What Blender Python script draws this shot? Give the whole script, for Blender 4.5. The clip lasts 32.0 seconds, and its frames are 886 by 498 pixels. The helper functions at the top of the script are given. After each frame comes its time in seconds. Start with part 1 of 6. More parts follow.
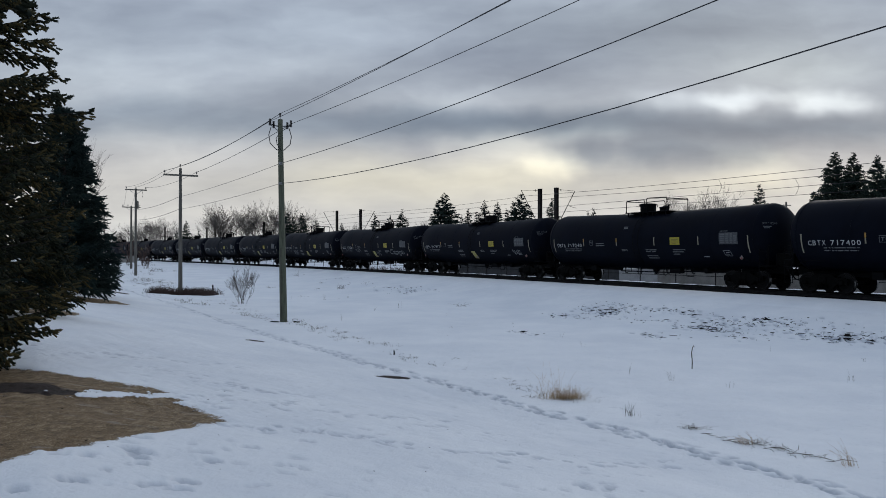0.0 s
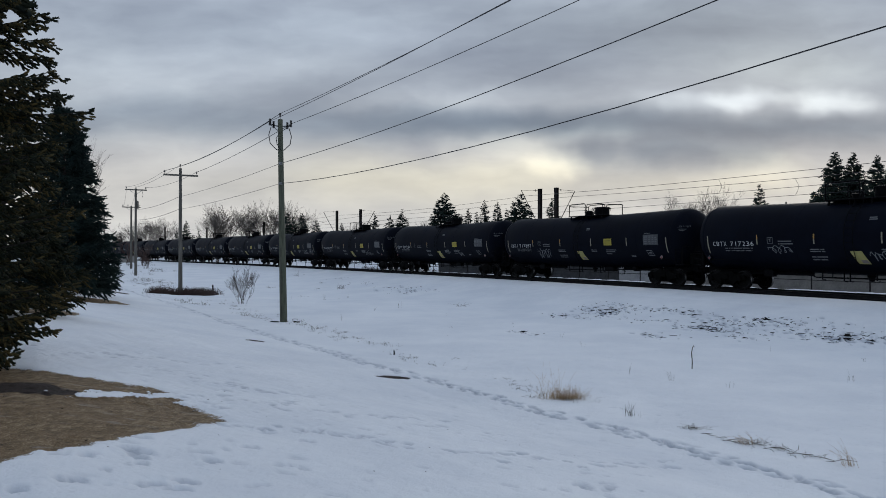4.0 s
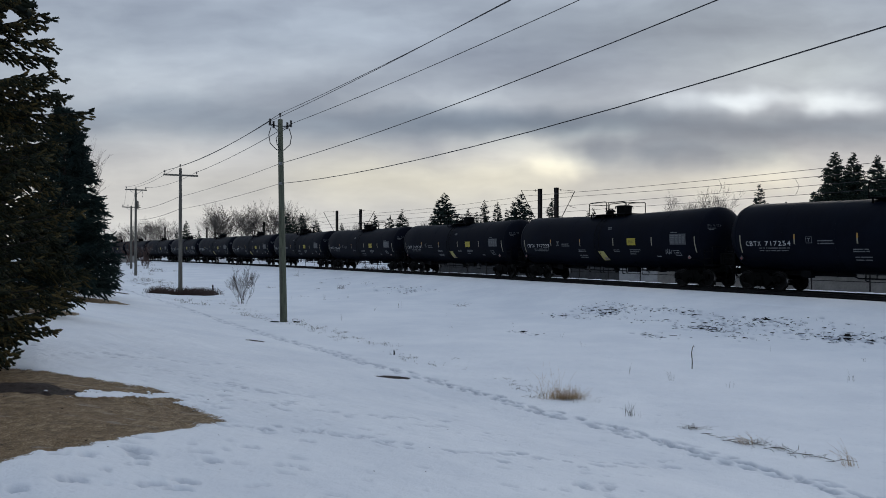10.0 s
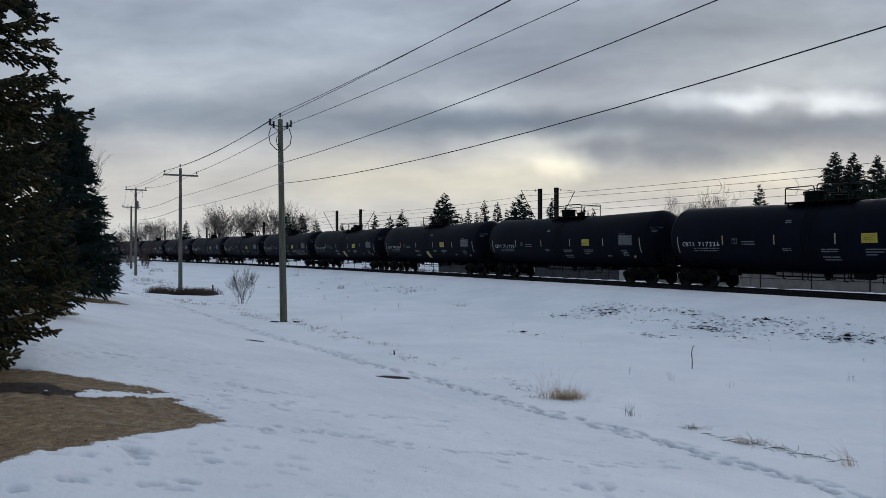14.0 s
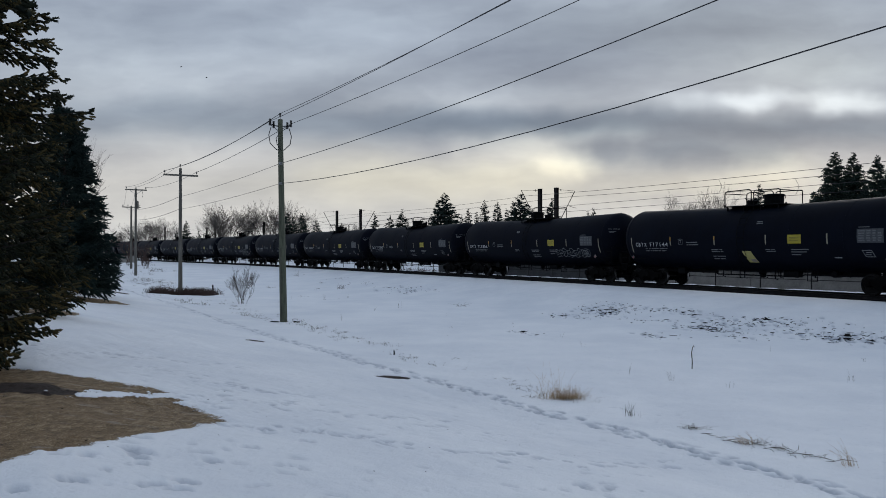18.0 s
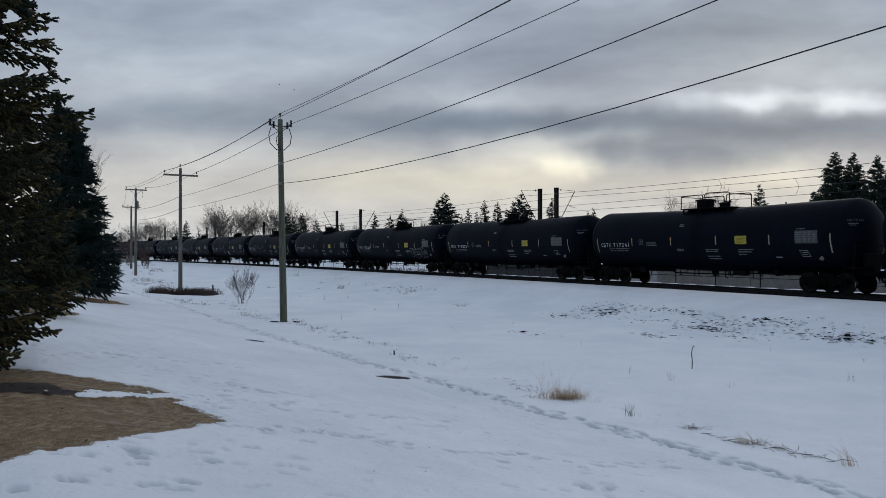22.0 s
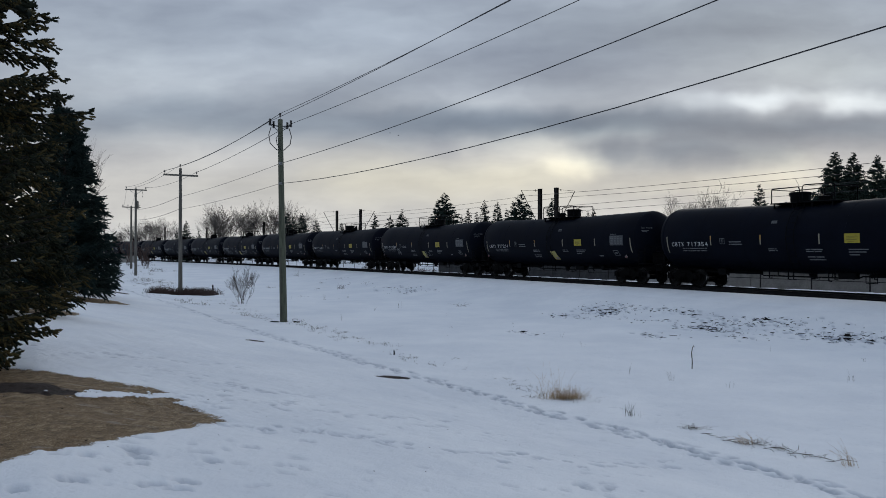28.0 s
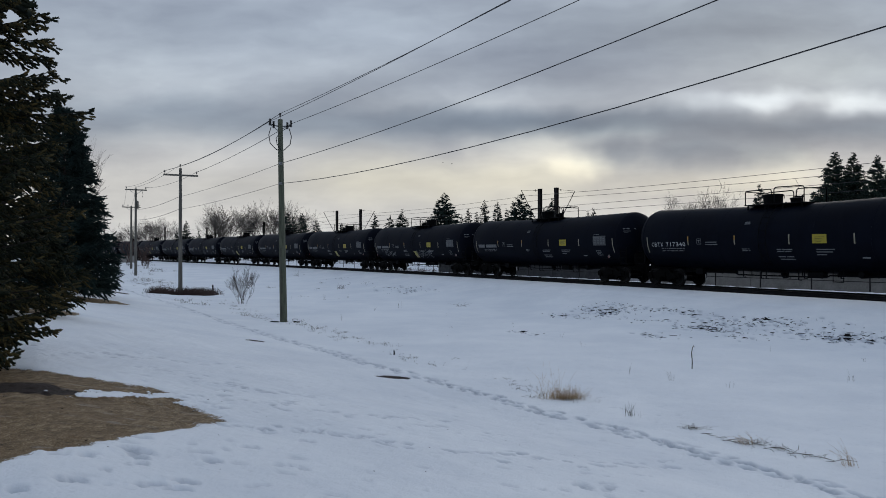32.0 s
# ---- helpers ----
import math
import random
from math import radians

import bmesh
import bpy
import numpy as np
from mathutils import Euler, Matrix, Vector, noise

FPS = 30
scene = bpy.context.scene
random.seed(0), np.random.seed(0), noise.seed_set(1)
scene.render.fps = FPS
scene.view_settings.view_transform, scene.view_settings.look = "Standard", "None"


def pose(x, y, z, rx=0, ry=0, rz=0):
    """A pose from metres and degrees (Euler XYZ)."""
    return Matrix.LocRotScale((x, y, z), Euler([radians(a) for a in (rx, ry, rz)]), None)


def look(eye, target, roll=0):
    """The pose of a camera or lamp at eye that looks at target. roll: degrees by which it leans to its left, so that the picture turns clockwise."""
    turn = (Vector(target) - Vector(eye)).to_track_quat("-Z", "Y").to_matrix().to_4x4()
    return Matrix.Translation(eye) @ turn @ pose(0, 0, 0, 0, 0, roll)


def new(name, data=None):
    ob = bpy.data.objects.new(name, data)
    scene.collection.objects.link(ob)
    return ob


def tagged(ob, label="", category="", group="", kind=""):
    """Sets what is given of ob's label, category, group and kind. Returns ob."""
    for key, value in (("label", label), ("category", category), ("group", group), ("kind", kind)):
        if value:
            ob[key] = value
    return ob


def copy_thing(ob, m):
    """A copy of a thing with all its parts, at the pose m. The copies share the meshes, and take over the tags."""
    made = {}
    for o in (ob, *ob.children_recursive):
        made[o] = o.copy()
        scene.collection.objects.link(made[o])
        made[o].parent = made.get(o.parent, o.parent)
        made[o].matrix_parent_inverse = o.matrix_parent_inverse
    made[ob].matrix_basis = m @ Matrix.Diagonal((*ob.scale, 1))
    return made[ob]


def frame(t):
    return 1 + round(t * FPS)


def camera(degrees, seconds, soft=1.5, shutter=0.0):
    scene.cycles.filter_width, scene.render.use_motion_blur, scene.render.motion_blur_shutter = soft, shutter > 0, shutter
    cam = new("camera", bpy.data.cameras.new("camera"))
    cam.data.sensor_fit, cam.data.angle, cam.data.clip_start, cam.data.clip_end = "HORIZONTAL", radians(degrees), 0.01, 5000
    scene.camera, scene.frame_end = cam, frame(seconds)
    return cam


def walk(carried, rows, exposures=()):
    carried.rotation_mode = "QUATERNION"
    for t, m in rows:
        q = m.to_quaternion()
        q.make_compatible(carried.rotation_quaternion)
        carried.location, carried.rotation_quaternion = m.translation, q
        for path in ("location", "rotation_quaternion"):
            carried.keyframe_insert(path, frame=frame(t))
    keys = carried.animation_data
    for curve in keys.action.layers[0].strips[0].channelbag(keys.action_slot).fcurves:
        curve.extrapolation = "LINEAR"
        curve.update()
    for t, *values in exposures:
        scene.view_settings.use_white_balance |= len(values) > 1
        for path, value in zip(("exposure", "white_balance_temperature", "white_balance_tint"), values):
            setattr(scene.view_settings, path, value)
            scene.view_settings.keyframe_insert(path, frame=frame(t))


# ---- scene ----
# Eye 1.87 m above the rails, looking along +y.
SECONDS = 32.0
cam = camera(60.1, SECONDS, soft=0.9)
walk(cam, [(0.0, pose(0, 0, 1.87, 90.17, 0, 0)), (SECONDS, pose(0, 0, 1.87, 90.17, 0, 0))], exposures=[(0.0, 0.02), (10.0, 0.01), (SECONDS, -0.04)])

# ---- light: overcast winter sky, low sun behind the clouds ----
SUN_AZ, SUN_EL = 24.0, 11.0
world = bpy.data.worlds.new("overcast_sky")
scene.world = world
world.use_nodes = True
wn, wl = world.node_tree.nodes, world.node_tree.links
wn.clear()
w_out = wn.new("ShaderNodeOutputWorld")
w_bg = wn.new("ShaderNodeBackground")
w_sky = wn.new("ShaderNodeTexSky")
w_sky.sky_type = "NISHITA"
w_sky.sun_disc = False
w_sky.sun_elevation = radians(SUN_EL)
w_sky.sun_rotation = radians(SUN_AZ)
w_sky.air_density, w_sky.dust_density = 1.0, 4.0
w_mix = wn.new("ShaderNodeMixRGB")
w_mix.inputs[0].default_value = 0.98
w_mix.inputs[2].default_value = (3.78, 4.50, 5.70, 1)  # grey cloud light
wl.new(w_sky.outputs[0], w_mix.inputs[1])
wl.new(w_mix.outputs[0], w_bg.inputs[0])
w_bg.inputs[1].default_value = 0.1
wl.new(w_bg.outputs[0], w_out.inputs[0])

sun = new("sun", bpy.data.lights.new("sun", "SUN"))
sun.data.energy, sun.data.angle, sun.data.color = 1.5, radians(26), (1.0, 0.95, 0.88)
SUN_DIR = Vector((math.sin(radians(SUN_AZ)) * math.cos(radians(SUN_EL)), math.cos(radians(SUN_AZ)) * math.cos(radians(SUN_EL)), math.sin(radians(SUN_EL))))
sun.matrix_world = look(SUN_DIR * 200, (0, 0, 0))


# ---- materials ----
class Nodes:
    """A small builder of node materials."""

    def __init__(self, name):
        self.m = bpy.data.materials.new(name)
        self.m.use_nodes = True
        self.t = self.m.node_tree
        self.bsdf = self.t.nodes["Principled BSDF"]
        self.out = self.t.nodes["Material Output"]
        self.tc = self.add("ShaderNodeTexCoord")
        self.geo = self.add("ShaderNodeNewGeometry")

    def add(self, kind):
        return self.t.nodes.new(kind)

    def link(self, a, b):
        self.t.links.new(a, b)

    def noise(self, scale, detail=4.0, rough=0.55, vec=None, stretch=None):
        n = self.add("ShaderNodeTexNoise")
        n.inputs["Scale"].default_value = scale
        n.inputs["Detail"].default_value = detail
        n.inputs["Roughness"].default_value = rough
        v = vec if vec is not None else self.tc.outputs["Object"]
        if stretch:
            mp = self.add("ShaderNodeMapping")
            mp.inputs["Scale"].default_value = stretch
            self.link(v, mp.inputs[0])
            v = mp.outputs[0]
        self.link(v, n.inputs["Vector"])
        return n.outputs["Fac"]

    def ramp(self, fac, stops, smooth=False):
        r = self.add("ShaderNodeValToRGB")
        e = r.color_ramp.elements
        while len(e) < len(stops):
            e.new(0.5)
        for i, (p, c) in enumerate(stops):
            e[i].position = p
            e[i].color = (*c, 1) if len(c) == 3 else c
        if smooth:
            r.color_ramp.interpolation = "EASE"
        self.link(fac, r.inputs[0])
        return r.outputs[0]

    def mix(self, fac, a, b, how="MIX"):
        n = self.add("ShaderNodeMixRGB")
        n.blend_type = how
        for i, v in enumerate((fac, a, b)):
            if isinstance(v, (int, float)):
                n.inputs[i].default_value = v if i == 0 else (v, v, v, 1)
            elif isinstance(v, tuple):
                n.inputs[i].default_value = (*v, 1)
            else:
                self.link(v, n.inputs[i])
        return n.outputs[0]

    def math(self, op, a, b=0.0, clamp=False):
        n = self.add("ShaderNodeMath")
        n.operation, n.use_clamp = op, clamp
        for i, v in enumerate((a, b)):
            if isinstance(v, (int, float)):
                n.inputs[i].default_value = v
            else:
                self.link(v, n.inputs[i])
        return n.outputs[0]

    def bump(self, height, strength=0.4, distance=0.02):
        b = self.add("ShaderNodeBump")
        b.inputs["Strength"].default_value = strength
        b.inputs["Distance"].default_value = distance
        self.link(height, b.inputs["Height"])
        self.link(b.outputs[0], self.bsdf.inputs["Normal"])

    def attr(self, name):
        n = self.add("ShaderNodeAttribute")
        n.attribute_name = name
        return n.outputs["Fac"]

    def color(self, c):
        if isinstance(c, tuple):
            self.bsdf.inputs["Base Color"].default_value = (*c, 1)
        else:
            self.link(c, self.bsdf.inputs["Base Color"])

    def set(self, rough=None, metal=None, spec=None):
        for key, v in (("Roughness", rough), ("Metallic", metal), ("Specular IOR Level", spec)):
            if v is None:
                continue
            if isinstance(v, (int, float)):
                self.bsdf.inputs[key].default_value = v
            else:
                self.link(v, self.bsdf.inputs[key])


def plain(name, dark, light, scale=6.0, rough=0.7, metal=0.0, bump=0.2, dist=0.01, stretch=None, spec=None):
    """Two-scale mottled surface between two colours."""
    n = Nodes(name)
    big = n.noise(scale, 5, 0.6, stretch=stretch)
    fine = n.noise(scale * 9, 3, 0.6, stretch=stretch)
    f = n.math("ADD", n.math("MULTIPLY", big, 0.65), n.math("MULTIPLY", fine, 0.35))
    n.color(n.ramp(f, [(0.36, dark), (0.64, light)]))
    n.set(rough, metal, spec)
    if bump:
        n.bump(f, bump, dist)
    return n.m


def make_tank_paint():
    n = Nodes("black_tank_paint")
    rnd = n.add("ShaderNodeObjectInfo").outputs["Random"]
    big = n.noise(0.7, 5, 0.6)
    streak = n.noise(1.6, 5, 0.65, stretch=(2.2, 1.0, 0.25))
    fine = n.noise(30, 3, 0.6)
    c = n.ramp(big, [(0.35, (0.0017, 0.0027, 0.0062)), (0.68, (0.0032, 0.0050, 0.0105))])
    dust = n.ramp(streak, [(0.52, (0, 0, 0)), (0.75, (1, 1, 1))])
    c = n.mix(n.math("MULTIPLY", dust, n.math("ADD", n.math("MULTIPLY", rnd, 0.12), 0.03)), c, (0.014, 0.015, 0.018))
    n.color(c)
    n.set(n.math("ADD", n.math("MULTIPLY", big, 0.25), 0.42), 0.0, 0.04)
    n.bump(fine, 0.05, 0.004)
    return n.m


MAT_TANK = make_tank_paint()
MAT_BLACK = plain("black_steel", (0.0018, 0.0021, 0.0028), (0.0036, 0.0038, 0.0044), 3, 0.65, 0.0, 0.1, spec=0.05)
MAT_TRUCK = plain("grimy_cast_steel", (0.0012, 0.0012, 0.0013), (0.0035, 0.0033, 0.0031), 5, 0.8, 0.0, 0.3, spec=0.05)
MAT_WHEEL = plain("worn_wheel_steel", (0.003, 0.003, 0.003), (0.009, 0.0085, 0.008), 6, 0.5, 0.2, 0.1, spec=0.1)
MAT_TREAD = plain("polished_steel", (0.16, 0.155, 0.15), (0.26, 0.25, 0.24), 8, 0.3, 1.0, 0.05)
MAT_LETTER = plain("white_lettering", (0.34, 0.35, 0.36), (0.47, 0.48, 0.49), 5, 0.6, 0, 0)
MAT_SMALL = plain("dusty_white_stencil", (0.06, 0.064, 0.07), (0.12, 0.125, 0.13), 7, 0.6, 0, 0)
MAT_GRAFF = plain("pale_grey_spray_paint", (0.10, 0.11, 0.12), (0.22, 0.23, 0.24), 9, 0.6, 0, 0)
MAT_AMBER = plain("amber_reflective_strip", (0.26, 0.14, 0.016), (0.36, 0.20, 0.03), 4, 0.35, 0, 0)
MAT_DULLINK = plain("olive_print", (0.10, 0.08, 0.008), (0.15, 0.12, 0.012), 9, 0.6, 0, 0)
MAT_STRIPE = plain("reflective_strip", (0.17, 0.155, 0.11), (0.24, 0.22, 0.16), 4, 0.35, 0, 0)
MAT_YELLOW = plain("yellow_decal", (0.27, 0.22, 0.008), (0.38, 0.31, 0.014), 4, 0.5, 0, 0)
MAT_PALEYEL = plain("faded_yellow_decal", (0.27, 0.24, 0.07), (0.37, 0.33, 0.11), 4, 0.5, 0, 0)
MAT_PANEL = plain("grey_data_panel", (0.022, 0.024, 0.028), (0.05, 0.054, 0.06), 9, 0.6, 0, 0)
MAT_HAZ = plain("hazard_placard_white", (0.13, 0.11, 0.105), (0.22, 0.18, 0.17), 6, 0.5, 0, 0)
MAT_HAZRED = plain("hazard_placard_red", (0.14, 0.035, 0.035), (0.20, 0.05, 0.045), 6, 0.5, 0, 0)
MAT_RAIL = plain("rail_steel", (0.012, 0.012, 0.013), (0.028, 0.027, 0.027), 7, 0.8, 0.0, 0.1, spec=0.02)
MAT_TIE = plain("creosoted_tie_wood", (0.006, 0.0058, 0.006), (0.016, 0.015, 0.015), 6, 0.95, 0, 0.4, spec=0.0)
MAT_BALLAST = plain("dark_crushed_ballast", (0.0045, 0.0046, 0.005), (0.015, 0.015, 0.016), 9, 0.95, 0, 1.0, 0.05, spec=0.0)
MAT_POLE = plain("weathered_green_pole_wood", (0.042, 0.047, 0.032), (0.125, 0.135, 0.092), 5, 0.85, 0, 0.5, 0.02, stretch=(4, 4, 0.25))
MAT_POLEGREY = plain("weathered_grey_pole_wood", (0.06, 0.056, 0.046), (0.15, 0.14, 0.12), 5, 0.85, 0, 0.5, 0.02, stretch=(4, 4, 0.25))
MAT_WIRE = plain("black_cable", (0.012, 0.012, 0.014), (0.025, 0.025, 0.028), 4, 0.6, 0, 0)
MAT_METAL = plain("galvanised_steel", (0.16, 0.165, 0.17), (0.28, 0.285, 0.29), 9, 0.5, 0.6, 0.1)
MAT_MAST = plain("brown_painted_mast", (0.012, 0.010, 0.009), (0.024, 0.021, 0.019), 4, 0.7, 0, 0.1, spec=0.15)
MAT_INSUL = plain("dark_glazed_insulator", (0.018, 0.017, 0.017), (0.036, 0.034, 0.033), 9, 0.3, 0, 0)
MAT_PALECONC = plain("pale_concrete", (0.27, 0.27, 0.27), (0.40, 0.40, 0.40), 1.2, 0.85, 0, 0.3)
MAT_CONC = plain("grey_brown_concrete", (0.15, 0.14, 0.125), (0.26, 0.245, 0.225), 1.5, 0.85, 0, 0.3)
MAT_DARKCONC = plain("dark_grey_concrete", (0.022, 0.023, 0.025), (0.055, 0.056, 0.058), 2.2, 0.85, 0, 0.4)
MAT_BARK = plain("spruce_bark", (0.014, 0.011, 0.009), (0.035, 0.028, 0.022), 9, 0.9, 0, 0.6)
MAT_BARETWIG = plain("bare_grey_brown_twigs", (0.06, 0.05, 0.044), (0.12, 0.104, 0.092), 3, 0.9, 0, 0)
MAT_REDTWIG = plain("reddish_shrub_twigs", (0.04, 0.023, 0.019), (0.085, 0.05, 0.04), 3, 0.9, 0, 0)
MAT_STRAW = plain("dry_straw_grass", (0.28, 0.165, 0.07), (0.50, 0.34, 0.165), 8, 0.85, 0, 0)
MAT_WEED = plain("dead_brown_weeds", (0.05, 0.042, 0.03), (0.13, 0.11, 0.075), 8, 0.9, 0, 0)
MAT_BIRD = plain("dark_feathers", (0.012, 0.011, 0.011), (0.03, 0.028, 0.026), 9, 0.8, 0, 0)
MAT_STONE = plain("dark_wet_stones", (0.008, 0.008, 0.009), (0.024, 0.022, 0.02), 7, 0.9, 0, 0.5, spec=0.05)


def make_needles(name, a, b, c):
    n = Nodes(name)
    isl = n.geo.outputs["Random Per Island"]
    big = n.noise(0.8, 3, 0.6)
    col = n.ramp(n.math("ADD", n.math("MULTIPLY", isl, 0.35), n.math("MULTIPLY", big, 0.65)), [(0.30, a), (0.52, b), (0.70, c)])
    n.color(col)
    n.set(0.75, 0, 0.12)
    return n.m


MAT_NEEDLE = make_needles("dark_spruce_needles", (0.014, 0.019, 0.014), (0.026, 0.031, 0.018), (0.105, 0.078, 0.030))
MAT_NEEDLEBLUE = make_needles("blue_green_spruce_needles", (0.010, 0.020, 0.019), (0.017, 0.031, 0.028), (0.028, 0.045, 0.038))
MAT_FARNEEDLE = make_needles("far_spruce_needles", (0.011, 0.020, 0.017), (0.018, 0.030, 0.025), (0.028, 0.042, 0.030))


def make_ground():
    n = Nodes("snow_and_thawed_grass")
    pos = n.geo.outputs["Position"]
    tread_shade = n.attr("tread_shade")
    bare = n.attr("bare")
    mud = n.attr("mud")
    edge = n.noise(5.0, 6, 0.7, pos)
    edge2 = n.noise(40.0, 3, 0.6, pos)
    k = n.math("ADD", bare, n.math("MULTIPLY", n.math("SUBTRACT", edge, 0.5), 0.55))
    k = n.math("ADD", k, n.math("MULTIPLY", n.math("SUBTRACT", edge2, 0.5), 0.35))
    mask = n.ramp(k, [(0.46, (0, 0, 0)), (0.54, (1, 1, 1))])
    # snow: faint dirt, drifted grain
    dirt = n.noise(0.35, 6, 0.65, pos)
    grain = n.noise(28.0, 4, 0.65, pos)
    snow = n.ramp(dirt, [(0.35, (0.79, 0.815, 0.85)), (0.65, (0.90, 0.915, 0.93))])
    # darker flecks: the shade of small dents, painted into the snow as noise
    dent_fleck = n.ramp(n.noise(9.0, 5, 0.75, pos), [(0.30, (0.70, 0.71, 0.73)), (0.42, (1, 1, 1))])
    snow = n.mix(0.35, snow, dent_fleck, "MULTIPLY")
    snow = n.mix(tread_shade, snow, (0.36, 0.395, 0.455))  # packed icy snow, with the dents' shade painted in as blue-grey
    # thawed lawn
    gfine = n.noise(48.0, 4, 0.75, pos)
    gmid = n.noise(9.0, 5, 0.7, pos, stretch=(1.0, 0.6, 1.0))
    gbig = n.noise(1.6, 5, 0.65, pos)
    grass = n.ramp(n.math("ADD", n.math("MULTIPLY", gfine, 0.55), n.math("MULTIPLY", gmid, 0.45)), [(0.37, (0.038, 0.027, 0.015)), (0.50, (0.215, 0.142, 0.075)), (0.62, (0.43, 0.335, 0.21))])
    grass = n.mix(n.ramp(gbig, [(0.40, (0, 0, 0)), (0.62, (0.45, 0.45, 0.45))]), grass, (0.18, 0.115, 0.06), "MIX")
    frost = n.ramp(n.noise(3.1, 6, 0.7, pos, stretch=(0.5, 1.4, 1.0)), [(0.58, (0, 0, 0)), (0.70, (0.35, 0.35, 0.35))])
    grass = n.mix(frost, grass, (0.50, 0.48, 0.45))
    crumbs = n.ramp(n.noise(17.0, 4, 0.7, pos, stretch=(0.6, 1.0, 1.0)), [(0.30, (0.30, 0.28, 0.26)), (0.38, (1, 1, 1))])
    grass = n.mix(1.0, grass, crumbs, "MULTIPLY")
    soil = n.ramp(gmid, [(0.3, (0.012, 0.008, 0.0065)), (0.7, (0.044, 0.027, 0.021))])
    mudmask = n.ramp(n.math("ADD", mud, n.math("MULTIPLY", n.math("SUBTRACT", edge, 0.5), 0.5)), [(0.42, (0, 0, 0)), (0.58, (1, 1, 1))])
    grass = n.mix(mudmask, grass, soil)
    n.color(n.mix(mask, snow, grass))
    n.set(n.math("ADD", n.math("MULTIPLY", grain, 0.2), 0.62), 0, 0.25)
    h = n.math("ADD", n.math("MULTIPLY", grain, 0.5), n.math("MULTIPLY", n.noise(5.5, 6, 0.68, pos), 2.2))
    h = n.math("ADD", h, n.math("MULTIPLY", n.math("MULTIPLY", gfine, mask), 3.0))
    n.bump(h, 0.45, 0.03)
    n.bsdf.inputs["Subsurface Weight"].default_value = 0.0
    return n.m


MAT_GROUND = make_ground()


# ---- mesh helpers ----
class Acc:
    """Collects vertices and faces of many small pieces into one mesh."""

    def __init__(self):
        self.v, self.f, self.n, self.many = [], [], 0, []

    def put(self, verts, faces):
        verts = np.asarray(verts, float)
        self.v.append(verts)
        self.f.extend([tuple(int(i) + self.n for i in q) for q in faces])
        self.n += len(verts)

    def stamp(self, verts, faces, mats):
        """Many copies of one template; mats has the shape (k, 4, 4)."""
        k, m = len(mats), len(verts)
        if not k:
            return
        w = np.einsum("kij,mj->kmi", mats[:, :3, :3], verts) + mats[:, None, :3, 3]
        self.v.append(w.reshape(-1, 3))
        fa = np.asarray(faces)
        fs = fa[None] + (np.arange(k) * m)[:, None, None] + self.n
        self.many.append(fs.reshape(-1, fa.shape[1]))
        self.n += k * m

    def box(self, x0, x1, y0, y1, z0, z1, m=None):
        v = [(x, y, z) for x in (x0, x1) for y in (y0, y1) for z in (z0, z1)]
        if m is not None:
            v = [m @ Vector(p) for p in v]
        self.put([tuple(p) for p in v], [(0, 1, 3, 2), (4, 6, 7, 5), (0, 4, 5, 1), (2, 3, 7, 6), (0, 2, 6, 4), (1, 5, 7, 3)])

    def tube(self, pts, radii, sides=8, caps=True):
        pts = [Vector(p) for p in pts]
        if isinstance(radii, (int, float)):
            radii = [radii] * len(pts)
        rings, side = [], None
        for i, p in enumerate(pts):
            d = (pts[min(i + 1, len(pts) - 1)] - pts[max(i - 1, 0)]).normalized()
            if side is None:
                side = d.orthogonal().normalized()
            side = (side - d * side.dot(d)).normalized()
            up = d.cross(side)
            rings.append([p + (side * math.cos(a) + up * math.sin(a)) * radii[i] for a in [2 * math.pi * j / sides for j in range(sides)]])
        v = [tuple(q) for r in rings for q in r]
        f = [(i * sides + j, i * sides + (j + 1) % sides, (i + 1) * sides + (j + 1) % sides, (i + 1) * sides + j) for i in range(len(pts) - 1) for j in range(sides)]
        if caps:
            f.append(tuple(range(sides))[::-1])
            f.append(tuple(range((len(pts) - 1) * sides, len(pts) * sides)))
        self.put(v, f)

    def lathe(self, profile, axis_y=True, sides=24, centre=(0, 0, 0)):
        """profile: (radius, position along the y axis)."""
        v, f = [], []
        k = len(profile)
        for j in range(sides):
            a = 2 * math.pi * j / sides
            for r, y in profile:
                p = (r * math.cos(a), y, r * math.sin(a)) if axis_y else (r * math.cos(a), r * math.sin(a), y)
                v.append((p[0] + centre[0], p[1] + centre[1], p[2] + centre[2]))
        for j in range(sides):
            for i in range(k - 1):
                a, b = j * k + i, ((j + 1) % sides) * k + i
                f.append((a, a + 1, b + 1, b) if axis_y else (a, b, b + 1, a + 1))
        self.put(v, f)

    def mesh(self, name, material, smooth=None):
        me = bpy.data.meshes.new(name)
        v = np.concatenate(self.v) if self.v else np.zeros((0, 3))
        if self.many:
            tri = np.concatenate(self.many).astype(np.int32)
            w = tri.shape[1]
            me.vertices.add(len(v))
            me.vertices.foreach_set("co", v.ravel())
            me.loops.add(tri.size)
            me.loops.foreach_set("vertex_index", tri.ravel())
            me.polygons.add(len(tri))
            me.polygons.foreach_set("loop_start", np.arange(0, tri.size, w, dtype=np.int32))
            me.polygons.foreach_set("loop_total", np.full(len(tri), w, dtype=np.int32))
            me.update(calc_edges=True)
        else:
            me.from_pydata(v, [], self.f)
        me.materials.append(material)
        if smooth is not None:
            bm = bmesh.new()
            bm.from_mesh(me)
            for face in bm.faces:
                face.smooth = True
            for e in bm.edges:
                if len(e.link_faces) != 2 or e.calc_face_angle(0) > radians(smooth):
                    e.smooth = False
